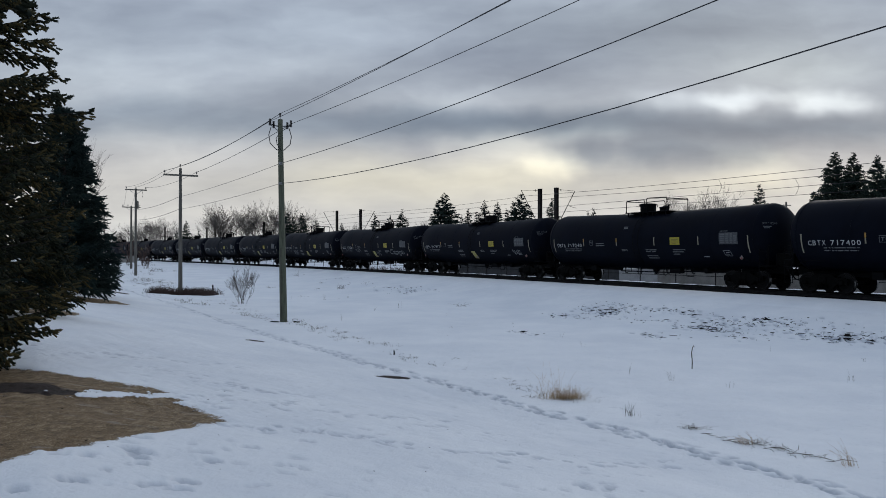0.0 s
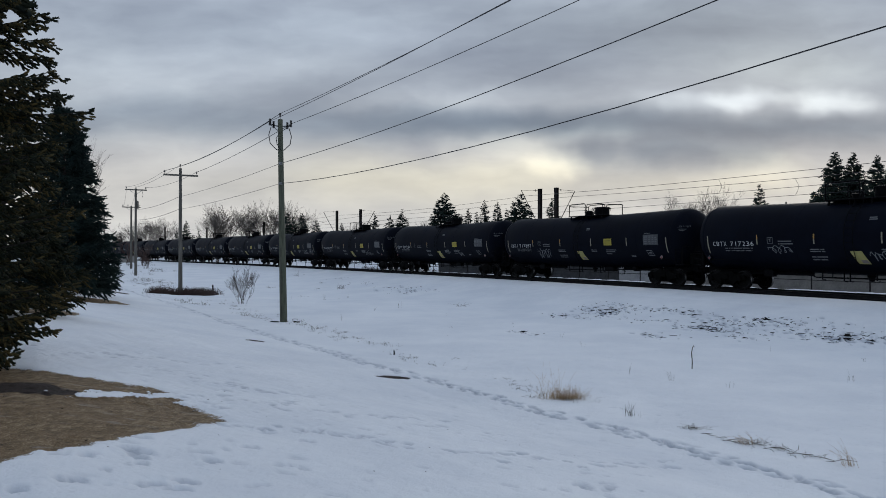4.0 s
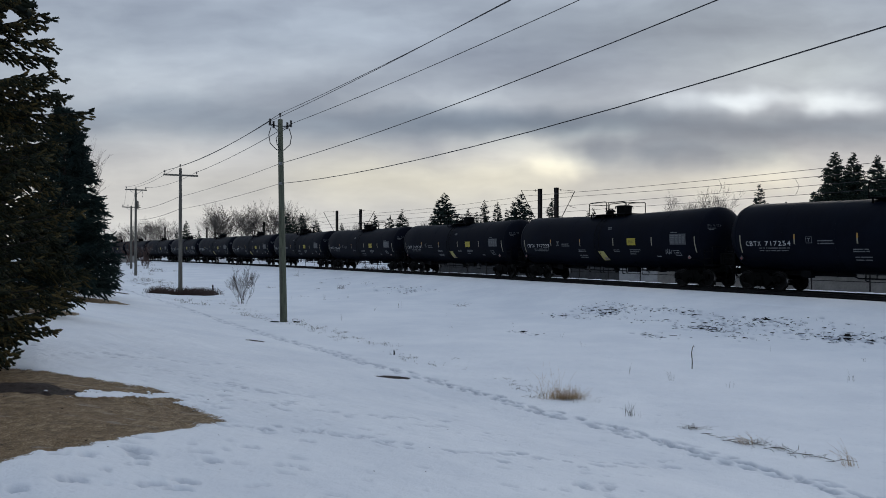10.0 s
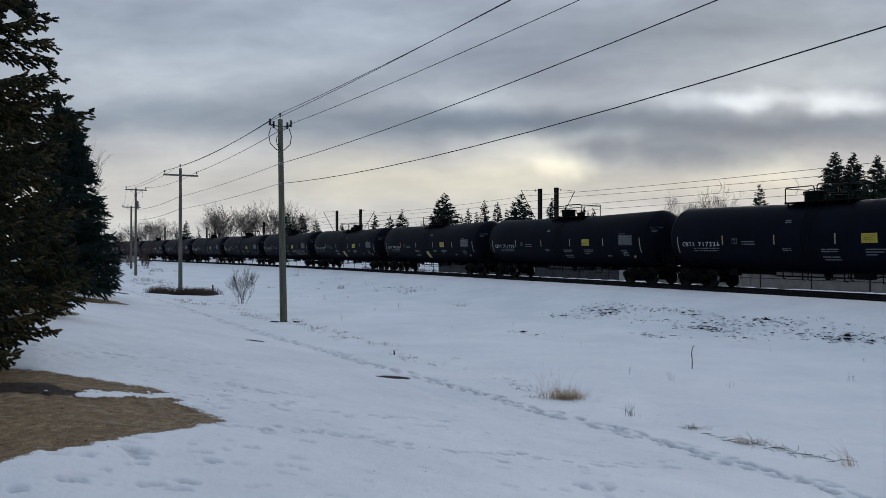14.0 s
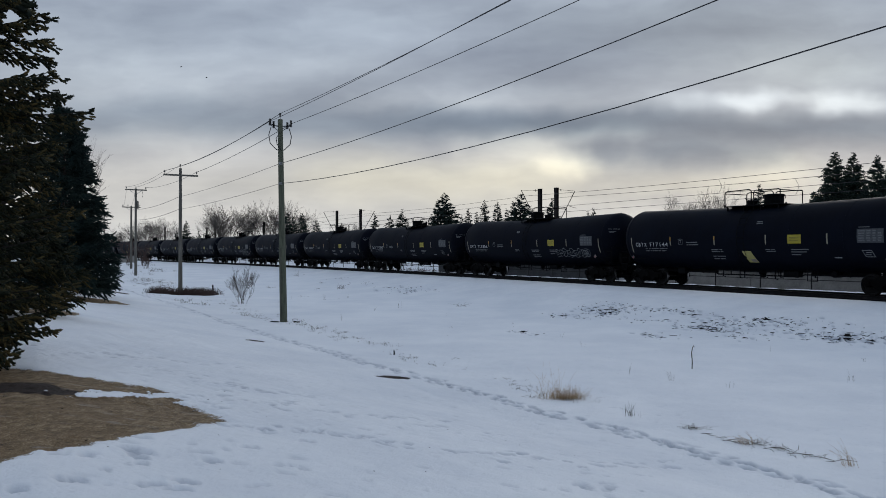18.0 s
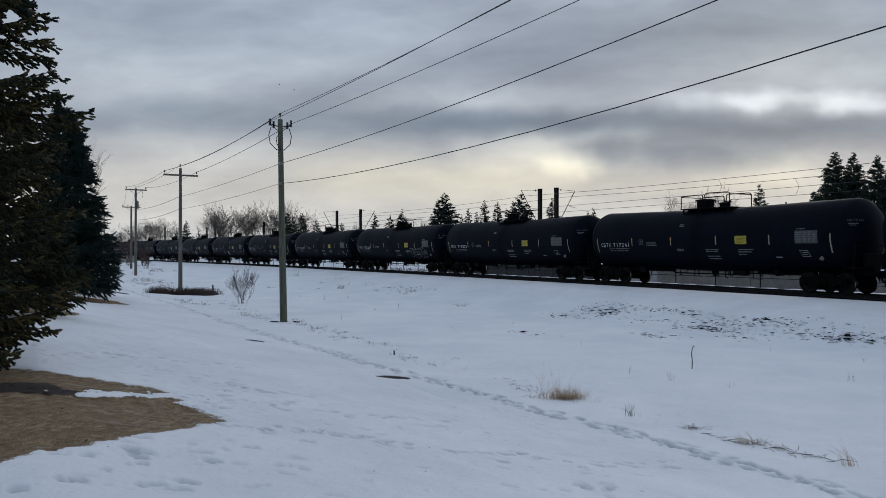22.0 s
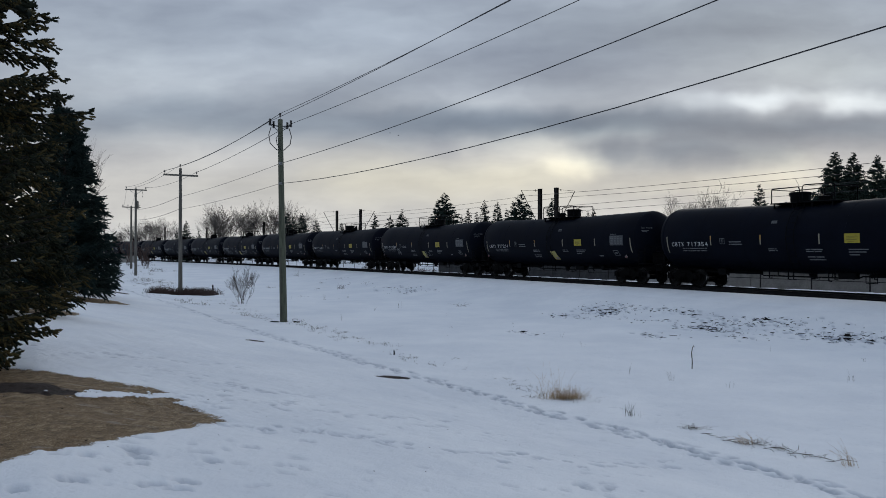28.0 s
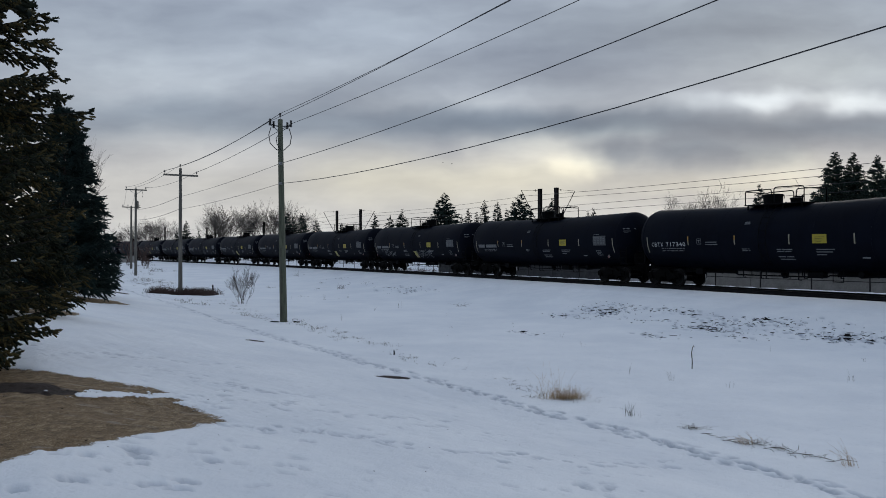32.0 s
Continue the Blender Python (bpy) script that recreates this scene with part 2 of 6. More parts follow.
            bm.to_mesh(me)
            bm.free()
        me.update()
        return me


def part(name, acc, material, parent=None, label="", smooth=None, m=None):
    """Links the collected pieces as one mesh object under a thing or part."""
    ob = new(name, acc.mesh(name, material, smooth))
    if parent is not None:
        ob.parent = parent
    if m is not None:
        ob.matrix_basis = m
    if label:
        tagged(ob, label)
    return ob


def bevelled_box(acc, x0, x1, y0, y1, z0, z1, b=0.02):
    """A box with chamfered edges."""
    bm = bmesh.new()
    bmesh.ops.create_cube(bm, size=1)
    for v in bm.verts:
        v.co = Vector(((x0 + x1) / 2 + v.co.x * (x1 - x0), (y0 + y1) / 2 + v.co.y * (y1 - y0), (z0 + z1) / 2 + v.co.z * (z1 - z0)))
    bmesh.ops.bevel(bm, geom=list(bm.edges), offset=b, segments=1, affect="EDGES")
    bm.verts.index_update()
    acc.put([tuple(v.co) for v in bm.verts], [[v.index for v in f.verts] for f in bm.faces])
    bm.free()


# ---- the railway's line: a gentle curve that bends away to the left ----
CURVE_FROM, HEADING, BEND = -21.76, 0.48885, 0.0008244
RADIUS = 1.57  # tank half width: the line below runs along the near side of the tanks
LINE0 = (7.2491, 50.5963)


def near_line(s):
    """Place and heading (from +y towards -x) on the near side of the train, s metres along, away from the camera."""
    a, c = min(s, CURVE_FROM), max(s - CURVE_FROM, 0.0)
    x = LINE0[0] - math.sin(HEADING) * a - (math.cos(HEADING) - math.cos(HEADING + BEND * c)) / BEND
    y = LINE0[1] + math.cos(HEADING) * a + (math.sin(HEADING + BEND * c) - math.sin(HEADING)) / BEND
    return x, y, HEADING + BEND * c


def along(s, d=0.0, z=0.0):
    """The point d metres from the track's centre towards the camera's side, z above the rails."""
    x, y, h = near_line(s)
    k = RADIUS - d
    return Vector((x + k * math.cos(h), y + k * math.sin(h), z))


C1 = along(CURVE_FROM)
HEAD1 = np.array([-math.sin(HEADING), math.cos(HEADING)])
LEFT1 = np.array([-math.cos(HEADING), -math.sin(HEADING)])
BEND_R = 1.0 / BEND + RADIUS
BEND_C = np.array([C1.x, C1.y]) + LEFT1 * BEND_R


def track_place(x, y):
    """Arrays s, d of points of the plan."""
    vx, vy = x - C1.x, y - C1.y
    a = vx * HEAD1[0] + vy * HEAD1[1]
    d = vx * LEFT1[0] + vy * LEFT1[1]
    rx, ry = x - BEND_C[0], y - BEND_C[1]
    r = np.hypot(rx, ry)
    ang = np.arctan2(ry, rx) - math.atan2(-LEFT1[1], -LEFT1[0])
    s_arc, d_arc = ang * BEND_R, BEND_R - r
    on = (a > 0) & (np.abs(d) < 900)
    return np.where(on, s_arc, a) + CURVE_FROM, np.where(on, d_arc, d)


LATTICE = {}


def smooth_noise(x, y, scale, seed):
    """Value noise on a lattice, from -1 to 1."""
    if seed not in LATTICE:
        LATTICE[seed] = np.random.RandomState(seed).uniform(-1, 1, (256, 256))
    tab = LATTICE[seed]
    u, v = x / scale, y / scale
    i, j = np.floor(u).astype(int), np.floor(v).astype(int)
    fu, fv = u - i, v - j
    fu, fv = fu * fu * (3 - 2 * fu), fv * fv * (3 - 2 * fv)
    i, j = i % 256, j % 256
    i2, j2 = (i + 1) % 256, (j + 1) % 256
    return (tab[i, j] * (1 - fu) + tab[i2, j] * fu) * (1 - fv) + (tab[i, j2] * (1 - fu) + tab[i2, j2] * fu) * fv


PROFILE_D = [-400, -60, -9.5, -7.6, -6.2, -5.2, -3.4, -1.75, -1.4, 1.4, 1.65, 2.6, 4.2, 8.5, 12, 20, 22.5, 24.5, 28, 31.7, 36, 60, 400]
PROFILE_Z = [0.5, 0.5, 0.45, -0.60, -0.55, -0.185, -0.24, -0.20, -0.45, -0.45, -0.17, -0.24, -0.47, -1.12, -1.22, -1.20, -1.15, -1.02, -0.42, 0.27, 0.42, 0.6, 0.8]


def base_height(x, y):
    s, d = track_place(x, y)
    z = np.interp(d, PROFILE_D, PROFILE_Z)
    k = np.clip((s - 18) / 36, 0, 1)
    k = k * k * (3 - 2 * k)
    low = np.minimum(z + 0.35, 0)
    z = z - low * 0.75 * k * (np.abs(d) > 2.6)
    # the land rises a little towards the far poles
    k = np.clip((s - 45) / 55, 0, 1) * np.clip((d - 5) / 5, 0, 1)
    k = k * k * (3 - 2 * k)
    return z * (1 - k) + np.maximum(z, 0.12) * k, s, d


def relief(x, y, d):
    """Drifts and small unevenness of the snow."""
    away = np.clip((np.abs(d) - 1.9) / 2, 0, 1) * np.where(d < 0, 0.3, 1.0)
    r = np.hypot(x, y)
    return away * (0.08 * smooth_noise(x, y, 9.0, 1) + 0.022 * smooth_noise(x, y, 2.3, 2) + 0.012 * smooth_noise(x, y, 0.6, 3) + 0.008 * smooth_noise(x, y, 0.22, 8)) * np.clip(60 / np.maximum(r, 1), 0.2, 1)


def ground_at(x, y):
    px, py = np.array([float(x)]), np.array([float(y)])
    z, s, d = base_height(px, py)
    return float((z + relief(px, py, d))[0])


# Thawed patches on the lawn: x, y, half length, half width, turn in degrees, bare soil in the middle.
PATCHES = [
    (-14.6, 31.0, 1.2, 2.6, 0, 0.35), (-10.9, 21.2, 0.6, 1.8, 8, 0.0), (-19.8, 45.5, 1.3, 1.1, 0, 0.8),
    (-5.70, 23.27, 0.27, 0.38, 0, 1.0), (-1.20, 18.14, 0.44, 0.27, 8, 1.0), (-18.4, 54.2, 2.4, 0.9, 5, 0.2),
]
# the thawed lawn under the large spruce: where its edge runs
LAWN_EDGE_Y = [3.0, 5.75, 7.35, 8.72, 9.45, 10.16, 10.5, 10.8, 11.2, 12.0]
LAWN_EDGE_X = [-4.2, -3.33, -2.9, -2.50, -2.98, -3.6, -4.05, -4.5, -5.2, -6.2]


# Where stones show through the snow of the embankment: along, away from the track, how many, spread both ways.
STONE_NESTS = [(-12.5, 9.7, 16, 0.7, 0.35), (-12, 7.4, 26, 0.9, 0.3), (-13.2, 8, 24, 0.7, 0.5), (-14, 6.5, 14, 1.3, 0.3), (-16.4, 8.7, 8, 0.5, 0.3), (-16.4, 6.4, 12, 1, 0.25), (-19.5, 8.7, 20, 0.5, 0.3), (-20.6, 8.8, 20, 0.6, 0.35), (-20.1, 7.7, 18, 0.8, 0.3), (-20.5, 6.7, 12, 0.5, 0.25), (-20.3, 11.8, 8, 0.5, 0.3), (-22.4, 10, 6, 0.4, 0.3), (-25.6, 7.4, 24, 0.7, 0.4), (-25, 8, 18, 0.7, 0.3), (-23.4, 7.8, 12, 0.8, 0.3), (-21.6, 7, 10, 0.9, 0.3), (-22.9, 6.2, 8, 0.9, 0.4), (-16.9, 15.3, 6, 0.4, 0.2), (8.6, 7.4, 18, 1.0, 0.45), (12.7, 6.8, 10, 1.2, 0.36), (19.5, 6.6, 8, 1.6, 0.4), (26.8, 5.6, 6, 1.2, 0.36), (18.1, 11.2, 4, 0.5, 0.2)]


# The trodden path: along the track, and how far from it.
PATH_S = (-37, -33, -30, -25, -22, -15.7, -5, 8, 60)
PATH_D = (23.05, 22.95, 23.35, 23.5, 23.9, 24.5, 25.1, 25.6, 26)
# Loose tracks over the lawn: from, to, prints, scatter.
LAWN_TRACKS = [
    (-6.4, 12.2, -5.1, 14.3, 22, 0.16), (-3.4, 12.0, -2.0, 12.5, 14, 0.12), (-2.5, 8.5, -1.5, 8.9, 12, 0.10), (-1.6, 8.8, -1.0, 9.1, 11, 0.08), (-1.3, 10.7, 0.1, 11.9, 11, 0.06),
    (-0.95, 9.0, -0.3, 9.2, 9, 0.08), (0.1, 9.0, 1.2, 9.7, 13, 0.06), (1.35, 9.4, 3.2, 10.6, 20, 0.07), (1.6, 8.5, 1.85, 7.8, 7, 0.04), (-3.5, 9.4, -2.2, 11.4, 34, 0.22),
    (-4.7, 12.6, -3.0, 12.0, 22, 0.14), (-2.3, 10.6, 0.8, 11.4, 14, 0.10), (-7.2, 12.8, -3.4, 15.6, 16, 0.12), (-3.4, 6.3, -1.4, 7.2, 22, 0.22),
]


def build_ground():
    az = [-180 + 6 * i for i in range(24)] + list(np.arange(-36, 36.01, 0.15)) + [36 + 6 * i for i in range(1, 24)]
    az = np.radians(np.array(az))
    r = [0.0, 0.8, 1.6, 2.4, 3.2]
    q = 3.9
    while q < 4600:
        r.append(q)
        q *= 1.0095 if q < 8.5 else 1.0052 if q < 27 else 1.009 if q < 46 else 1.02 if q < 110 else 1.07
    r = np.array(r)
    R, A = np.meshgrid(r, az, indexing="ij")
    x, y = R * np.sin(A), R * np.cos(A)
    z, s, d = base_height(x, y)
    z = z + relief(x, y, d)
    near = R < 60
    # ragged melted crust on the embankment's face
    bank = np.exp(-((d - 6.0) / 1.6) ** 2) * (R < 60)
    z -= bank * 0.10 * np.clip(smooth_noise(x, y, 0.8, 4) + smooth_noise(x, y, 0.35, 5) - 0.35, 0, 1)
    bare = np.zeros_like(z)
    mud = np.zeros_like(z)
    tread_shade = np.zeros_like(z)
    wob = 0.30 * smooth_noise(x, y, 1.1, 6) + 0.20 * smooth_noise(x, y, 0.35, 7) + 0.14 * smooth_noise(x, y, 0.12, 9)
    for px, py, a, b, turn, soil in PATCHES:
        c, sn = math.cos(radians(turn)), math.sin(radians(turn))
        u, v = ((x - px) * c + (y - py) * sn) / a, (-(x - px) * sn + (y - py) * c) / b
        e = 1 - (u * u + v * v) + wob
        k = np.clip(0.5 + e * 0.8, 0, 1)
        bare = np.maximum(bare, k)
        mud = np.maximum(mud, k * soil)
    lawn = np.minimum((np.interp(y, LAWN_EDGE_Y, LAWN_EDGE_X) - x) / 0.55, np.minimum((10.5 - y) / 0.5, (y - 2.2) / 0.8))
    lawn = np.clip(0.5 + 0.8 * (np.minimum(lawn, 1.2) + 0.75 * wob), 0, 1) * (R < 30) * (x > -16)
    bare = np.maximum(bare, lawn)
    mud = np.maximum(mud, np.clip(1.25 - np.hypot((x + 5.1) / 1.05, (y - 9.05) / 0.55) + 1.1 * wob, 0, 1))
    # a last rag of snow on the thawed lawn, thin and ragged along its length
    u, v = (x + 3.95) * 0.57 + (y - 9.45) * 0.82, -(x + 3.95) * 0.82 + (y - 9.45) * 0.57
    rag = 1.0 - np.hypot(u / 0.72, v / 0.24) + 0.55 * smooth_noise(u * 0.6, v * 1.6, 0.17, 12) + 0.4 * smooth_noise(u, v * 2.0, 0.07, 13)
    rag = np.maximum(rag, 0.75 - np.hypot((x + 3.2) / 0.35, (y - 9.6) / 0.22) + 0.6 * smooth_noise(x, y, 0.09, 14))
    bare *= 1 - np.clip(rag * 2.2, 0, 1)
    z -= 0.04 * np.clip((bare - 0.25) / 0.5, 0, 1)
    # boot prints: the long trodden path beside the ditch, single tracks and scuffs on the lawn
    rng = np.random.RandomState(11)
    dents = []
    for i in range(420):
        ss = -37 + i * 0.21 + rng.uniform(-0.05, 0.05)
        for lane in (-0.19, 0.0, 0.17):
            if rng.random() < 0.14:
                continue
            here = ss + (0.13 if lane > 0 else 0.0) + rng.normal(0, 0.05)
            p = along(here, float(np.interp(here, PATH_S, PATH_D)) + lane + rng.normal(0, 0.08))
            dents.append((p.x, p.y, rng.uniform(0.09, 0.15), rng.uniform(0.05, 0.075), HEADING + 1.57 + rng.normal(0, 0.35), rng.uniform(0.025, 0.07)))
    for x0, y0, x1, y1, count, loose in LAWN_TRACKS:
        for i in range(count):
            f = (i + rng.uniform(-0.35, 0.35)) / count
            big = rng.uniform(0.5, 1.0) ** 2
            dents.append((x0 + (x1 - x0) * f + rng.normal(0, loose + 0.07), y0 + (y1 - y0) * f + rng.normal(0, loose + 0.07), 0.04 + 0.075 * big, 0.025 + 0.035 * big, rng.uniform(-0.5, 0.9), rng.uniform(0.015, 0.042)))
    for i in range(260):
        q = rng.uniform(5.2, 16.0)
        dents.append((rng.uniform(-0.62, 0.34) * q, q, rng.uniform(0.03, 0.11), rng.uniform(0.02, 0.05), rng.uniform(-0.7, 0.7), rng.uniform(0.006, 0.02)))
    for s0, d0, count, ss, sd in STONE_NESTS:
        for i in range(count * 2):
            p = along(s0 + rng.normal(0, ss * 1.2), d0 + rng.normal(0, sd * 1.2))
            dents.append((p.x, p.y, rng.uniform(0.05, 0.17), rng.uniform(0.04, 0.09), rng.uniform(0, 3.1), rng.uniform(0.02, 0.07)))
    for px, py in ((-2.70, 5.44), (-2.63, 5.50), (-2.22, 5.66), (-2.14, 5.70), (-2.03, 5.92), (-1.95, 5.90), (-1.98, 5.64), (-1.93, 5.66), (-2.84, 5.11)):
        dents.append((px, py, 0.075, 0.055, rng.uniform(-0.4, 0.6), 0.040))
    w = np.where(near & (R > 3.9) & (np.abs(A) < 0.64))
    wx, wy = x[w], y[w]
    order = np.argsort(wy)
    wx, wy, wi, wj = wx[order], wy[order], w[0][order], w[1][order]
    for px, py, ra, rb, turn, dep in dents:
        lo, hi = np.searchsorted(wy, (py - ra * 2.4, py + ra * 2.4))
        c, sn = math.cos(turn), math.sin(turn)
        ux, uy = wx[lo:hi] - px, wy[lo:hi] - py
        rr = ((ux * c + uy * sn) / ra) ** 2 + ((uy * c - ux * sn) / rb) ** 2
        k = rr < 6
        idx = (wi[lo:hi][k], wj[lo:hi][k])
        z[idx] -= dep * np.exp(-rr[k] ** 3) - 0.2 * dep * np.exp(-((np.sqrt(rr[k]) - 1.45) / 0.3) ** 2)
        # colour mask for each dent: packed snow plus its painted shade, stronger when deeper
        tread_shade[idx] = np.maximum(tread_shade[idx], np.exp(-rr[k] ** 2) * min(1.0, dep * 17))
    nr, na = R.shape
    verts = np.stack([x, y, z], -1).reshape(-1, 3)
    i, j = np.meshgrid(np.arange(nr - 1), np.arange(na), indexing="ij")
    j2 = (j + 1) % na
    quads = np.stack([i * na + j, i * na + j2, (i + 1) * na + j2, (i + 1) * na + j], -1).reshape(-1, 4)
    quads = quads[:, ::-1]
    me = bpy.data.meshes.new("ground")
    me.vertices.add(len(verts))
    me.vertices.foreach_set("co", verts.ravel())
    me.loops.add(quads.size)
    me.loops.foreach_set("vertex_index", quads.ravel().astype(np.int32))
    me.polygons.add(len(quads))
    me.polygons.foreach_set("loop_start", np.arange(0, quads.size, 4, dtype=np.int32))
    me.polygons.foreach_set("loop_total", np.full(len(quads), 4, dtype=np.int32))
    me.polygons.foreach_set("use_smooth", np.ones(len(quads), dtype=bool))
    me.update(calc_edges=True)
    me.validate()
    for name, val in (("bare", bare), ("mud", mud), ("tread_shade", tread_shade)):
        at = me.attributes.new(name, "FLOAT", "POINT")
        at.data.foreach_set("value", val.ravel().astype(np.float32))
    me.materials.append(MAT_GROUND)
    return tagged(new("ground", me), "snow-covered lawn and ditch with thawed brown grass", "ground", kind="structure")


build_ground()


# ---- the cloud deck: a far slanted sheet of thin cloud that drifts to the right ----
DECK_FAR, DECK_RISE = 4500.0, 0.165
CLOUD_THIN = 0.35  # how much light the cloud lets through
# Colour from the horizon upwards: slope, colour.
CLOUD_GRADIENT = [(0.0, (0.58, 0.59, 0.60)), (0.05, (0.63, 0.625, 0.605)), (0.09, (0.585, 0.58, 0.565)), (0.125, (0.485, 0.495, 0.515)), (0.16, (0.38, 0.415, 0.465)), (0.21, (0.39, 0.435, 0.50)), (0.27, (0.38, 0.435, 0.515)), (0.35, (0.36, 0.42, 0.515))]
# Breaks and heavier banks: bearing, slope, half width, half height, tint.
CLOUD_BREAKS = [
    (0.110, 0.127, 0.130, 0.052, (1.62, 1.57, 1.40)), (0.165, 0.114, 0.085, 0.028, (1.45, 1.41, 1.28)), (0.208, 0.158, 0.075, 0.022, (1.35, 1.34, 1.27)),
    (-0.12, 0.118, 0.140, 0.040, (1.22, 1.20, 1.12)), (-0.335, 0.128, 0.210, 0.046, (1.22, 1.21, 1.17)), (0.0, 0.090, 0.360, 0.046, (1.15, 1.12, 1.0)),
    (0.040, 0.201, 0.170, 0.034, (1.30, 1.29, 1.26)), (0.405, 0.205, 0.085, 0.019, (1.8, 1.77, 1.68)), (0.340, 0.197, 0.100, 0.020, (1.35, 1.35, 1.32)),
    (0.525, 0.198, 0.095, 0.025, (2.05, 2.0, 1.86)), (0.560, 0.220, 0.120, 0.050, (1.2, 1.2, 1.18)), (0.490, 0.240, 0.250, 0.055, (1.17, 1.165, 1.11)),
    (-0.106, 0.284, 0.20, 0.070, (1.22, 1.22, 1.20)), (-0.26, 0.247, 0.18, 0.070, (1.18, 1.18, 1.17)), (-0.41, 0.235, 0.22, 0.090, (1.20, 1.20, 1.18)),
    (0.430, 0.113, 0.100, 0.036, (1.35, 1.31, 1.18)), (0.385, 0.086, 0.200, 0.030, (1.15, 1.13, 1.04)),
    (-0.36, 0.181, 0.34, 0.042, (0.745, 0.79, 0.84)), (-0.10, 0.163, 0.30, 0.040, (0.745, 0.79, 0.84)), (-0.05, 0.220, 0.24, 0.036, (0.87, 0.88, 0.90)),
    (0.085, 0.172, 0.30, 0.030, (0.645, 0.70, 0.76)), (0.295, 0.169, 0.38, 0.032, (0.605, 0.66, 0.72)), (0.270, 0.130, 0.170, 0.044, (0.585, 0.645, 0.715)),
    (0.375, 0.133, 0.180, 0.044, (0.66, 0.715, 0.775)), (0.500, 0.163, 0.25, 0.036, (0.645, 0.70, 0.76)), (-0.22, 0.207, 0.24, 0.044, (0.88, 0.89, 0.91)),
    (0.050, 0.262, 0.30, 0.070, (0.84, 0.85, 0.88)), (0.160, 0.247, 0.22, 0.044, (0.88, 0.89, 0.91)), (-0.28, 0.300, 0.30, 0.060, (0.90, 0.91, 0.93)), (0.270, 0.285, 0.30, 0.070, (0.90, 0.91, 0.93)), (0.36, 0.30, 0.42, 0.10, (0.83, 0.84, 0.83)),
]


def make_clouds():
    n = Nodes("drifting_clouds")
    sep = n.add("ShaderNodeSeparateXYZ")
    n.link(n.tc.outputs["Object"], sep.inputs[0])
    slope = n.math("DIVIDE", sep.outputs[2], sep.outputs[1])
    way = n.add("ShaderNodeCombineXYZ")
    n.link(n.math("DIVIDE", sep.outputs[0], sep.outputs[1]), way.inputs[0])
    n.link(slope, way.inputs[1])
    way = way.outputs[0]

    def bent(scale, wide, high):
        """The direction, pushed about by soft noise."""
        warp = n.add("ShaderNodeTexNoise")
        warp.inputs["Scale"].default_value = scale
        warp.inputs["Detail"].default_value = 3
        n.link(way, warp.inputs["Vector"])
        off = n.add("ShaderNodeVectorMath")
        off.operation = "MULTIPLY_ADD"
        n.link(warp.outputs["Color"], off.inputs[0])
        off.inputs[1].default_value = (wide, high, 0)
        n.link(way, off.inputs[2])
        shift = n.add("ShaderNodeVectorMath")
        shift.operation = "SUBTRACT"
        n.link(off.outputs[0], shift.inputs[0])
        shift.inputs[1].default_value = (wide / 2, high / 2, 0)
        return shift.outputs[0]

    soft = bent(11.0, 0.14, 0.034)
    col = n.ramp(n.math("DIVIDE", slope, 0.35), [(e / 0.35, c) for e, c in CLOUD_GRADIENT])
    banks = n.noise(1.0, 4, 0.5, bent(4.0, 0.10, 0.05), stretch=(4.2, 17.0, 1.0))
    col = n.mix(1.0, col, n.ramp(banks, [(0.30, (0.86, 0.865, 0.88)), (0.5, (1.0, 1.0, 1.0)), (0.70, (1.14, 1.135, 1.12))]), "MULTIPLY")
    puffs = n.noise(1.0, 4, 0.5, soft, stretch=(13.0, 40.0, 1.0))
    col = n.mix(1.0, col, n.ramp(puffs, [(0.30, (0.94, 0.94, 0.95)), (0.70, (1.06, 1.06, 1.05))]), "MULTIPLY")
    for a, e, ra, re, tint in CLOUD_BREAKS:
        mp = n.add("ShaderNodeMapping")
        mp.vector_type = "TEXTURE"
        mp.inputs["Location"].default_value = (a, e, 0)
        mp.inputs["Scale"].default_value = (ra, re, 1e6)
        n.link(soft, mp.inputs[0])
        g = n.add("ShaderNodeTexGradient")
        g.gradient_type = "SPHERICAL"
        n.link(mp.outputs[0], g.inputs[0])
        k = n.ramp(g.outputs["Fac"], [(0.0, (0, 0, 0)), (1.0, (1, 1, 1))], smooth=True)
        col = n.mix(k, col, n.mix(1.0, col, tint, "MULTIPLY"))
    # the thin sheet also lets the sky and the sun behind it through
    glow = n.mix(1.0, n.mix(1.0, col, tuple(CLOUD_THIN * c for c in (0.385, 0.46, 0.58)), "SUBTRACT"), 1.0 / (1.0 - CLOUD_THIN), "MULTIPLY")
    em = n.add("ShaderNodeEmission")
    n.link(glow, em.inputs[0])
    clear = n.add("ShaderNodeBsdfTransparent")
    blend = n.add("ShaderNodeMixShader")
    blend.inputs[0].default_value = CLOUD_THIN
    n.link(em.outputs[0], blend.inputs[1])
    n.link(clear.outputs[0], blend.inputs[2])
    n.t.nodes.remove(n.bsdf)
    n.link(blend.outputs[0], n.out.inputs[0])
    n.m.cycles.emission_sampling = "NONE"
    return n.m


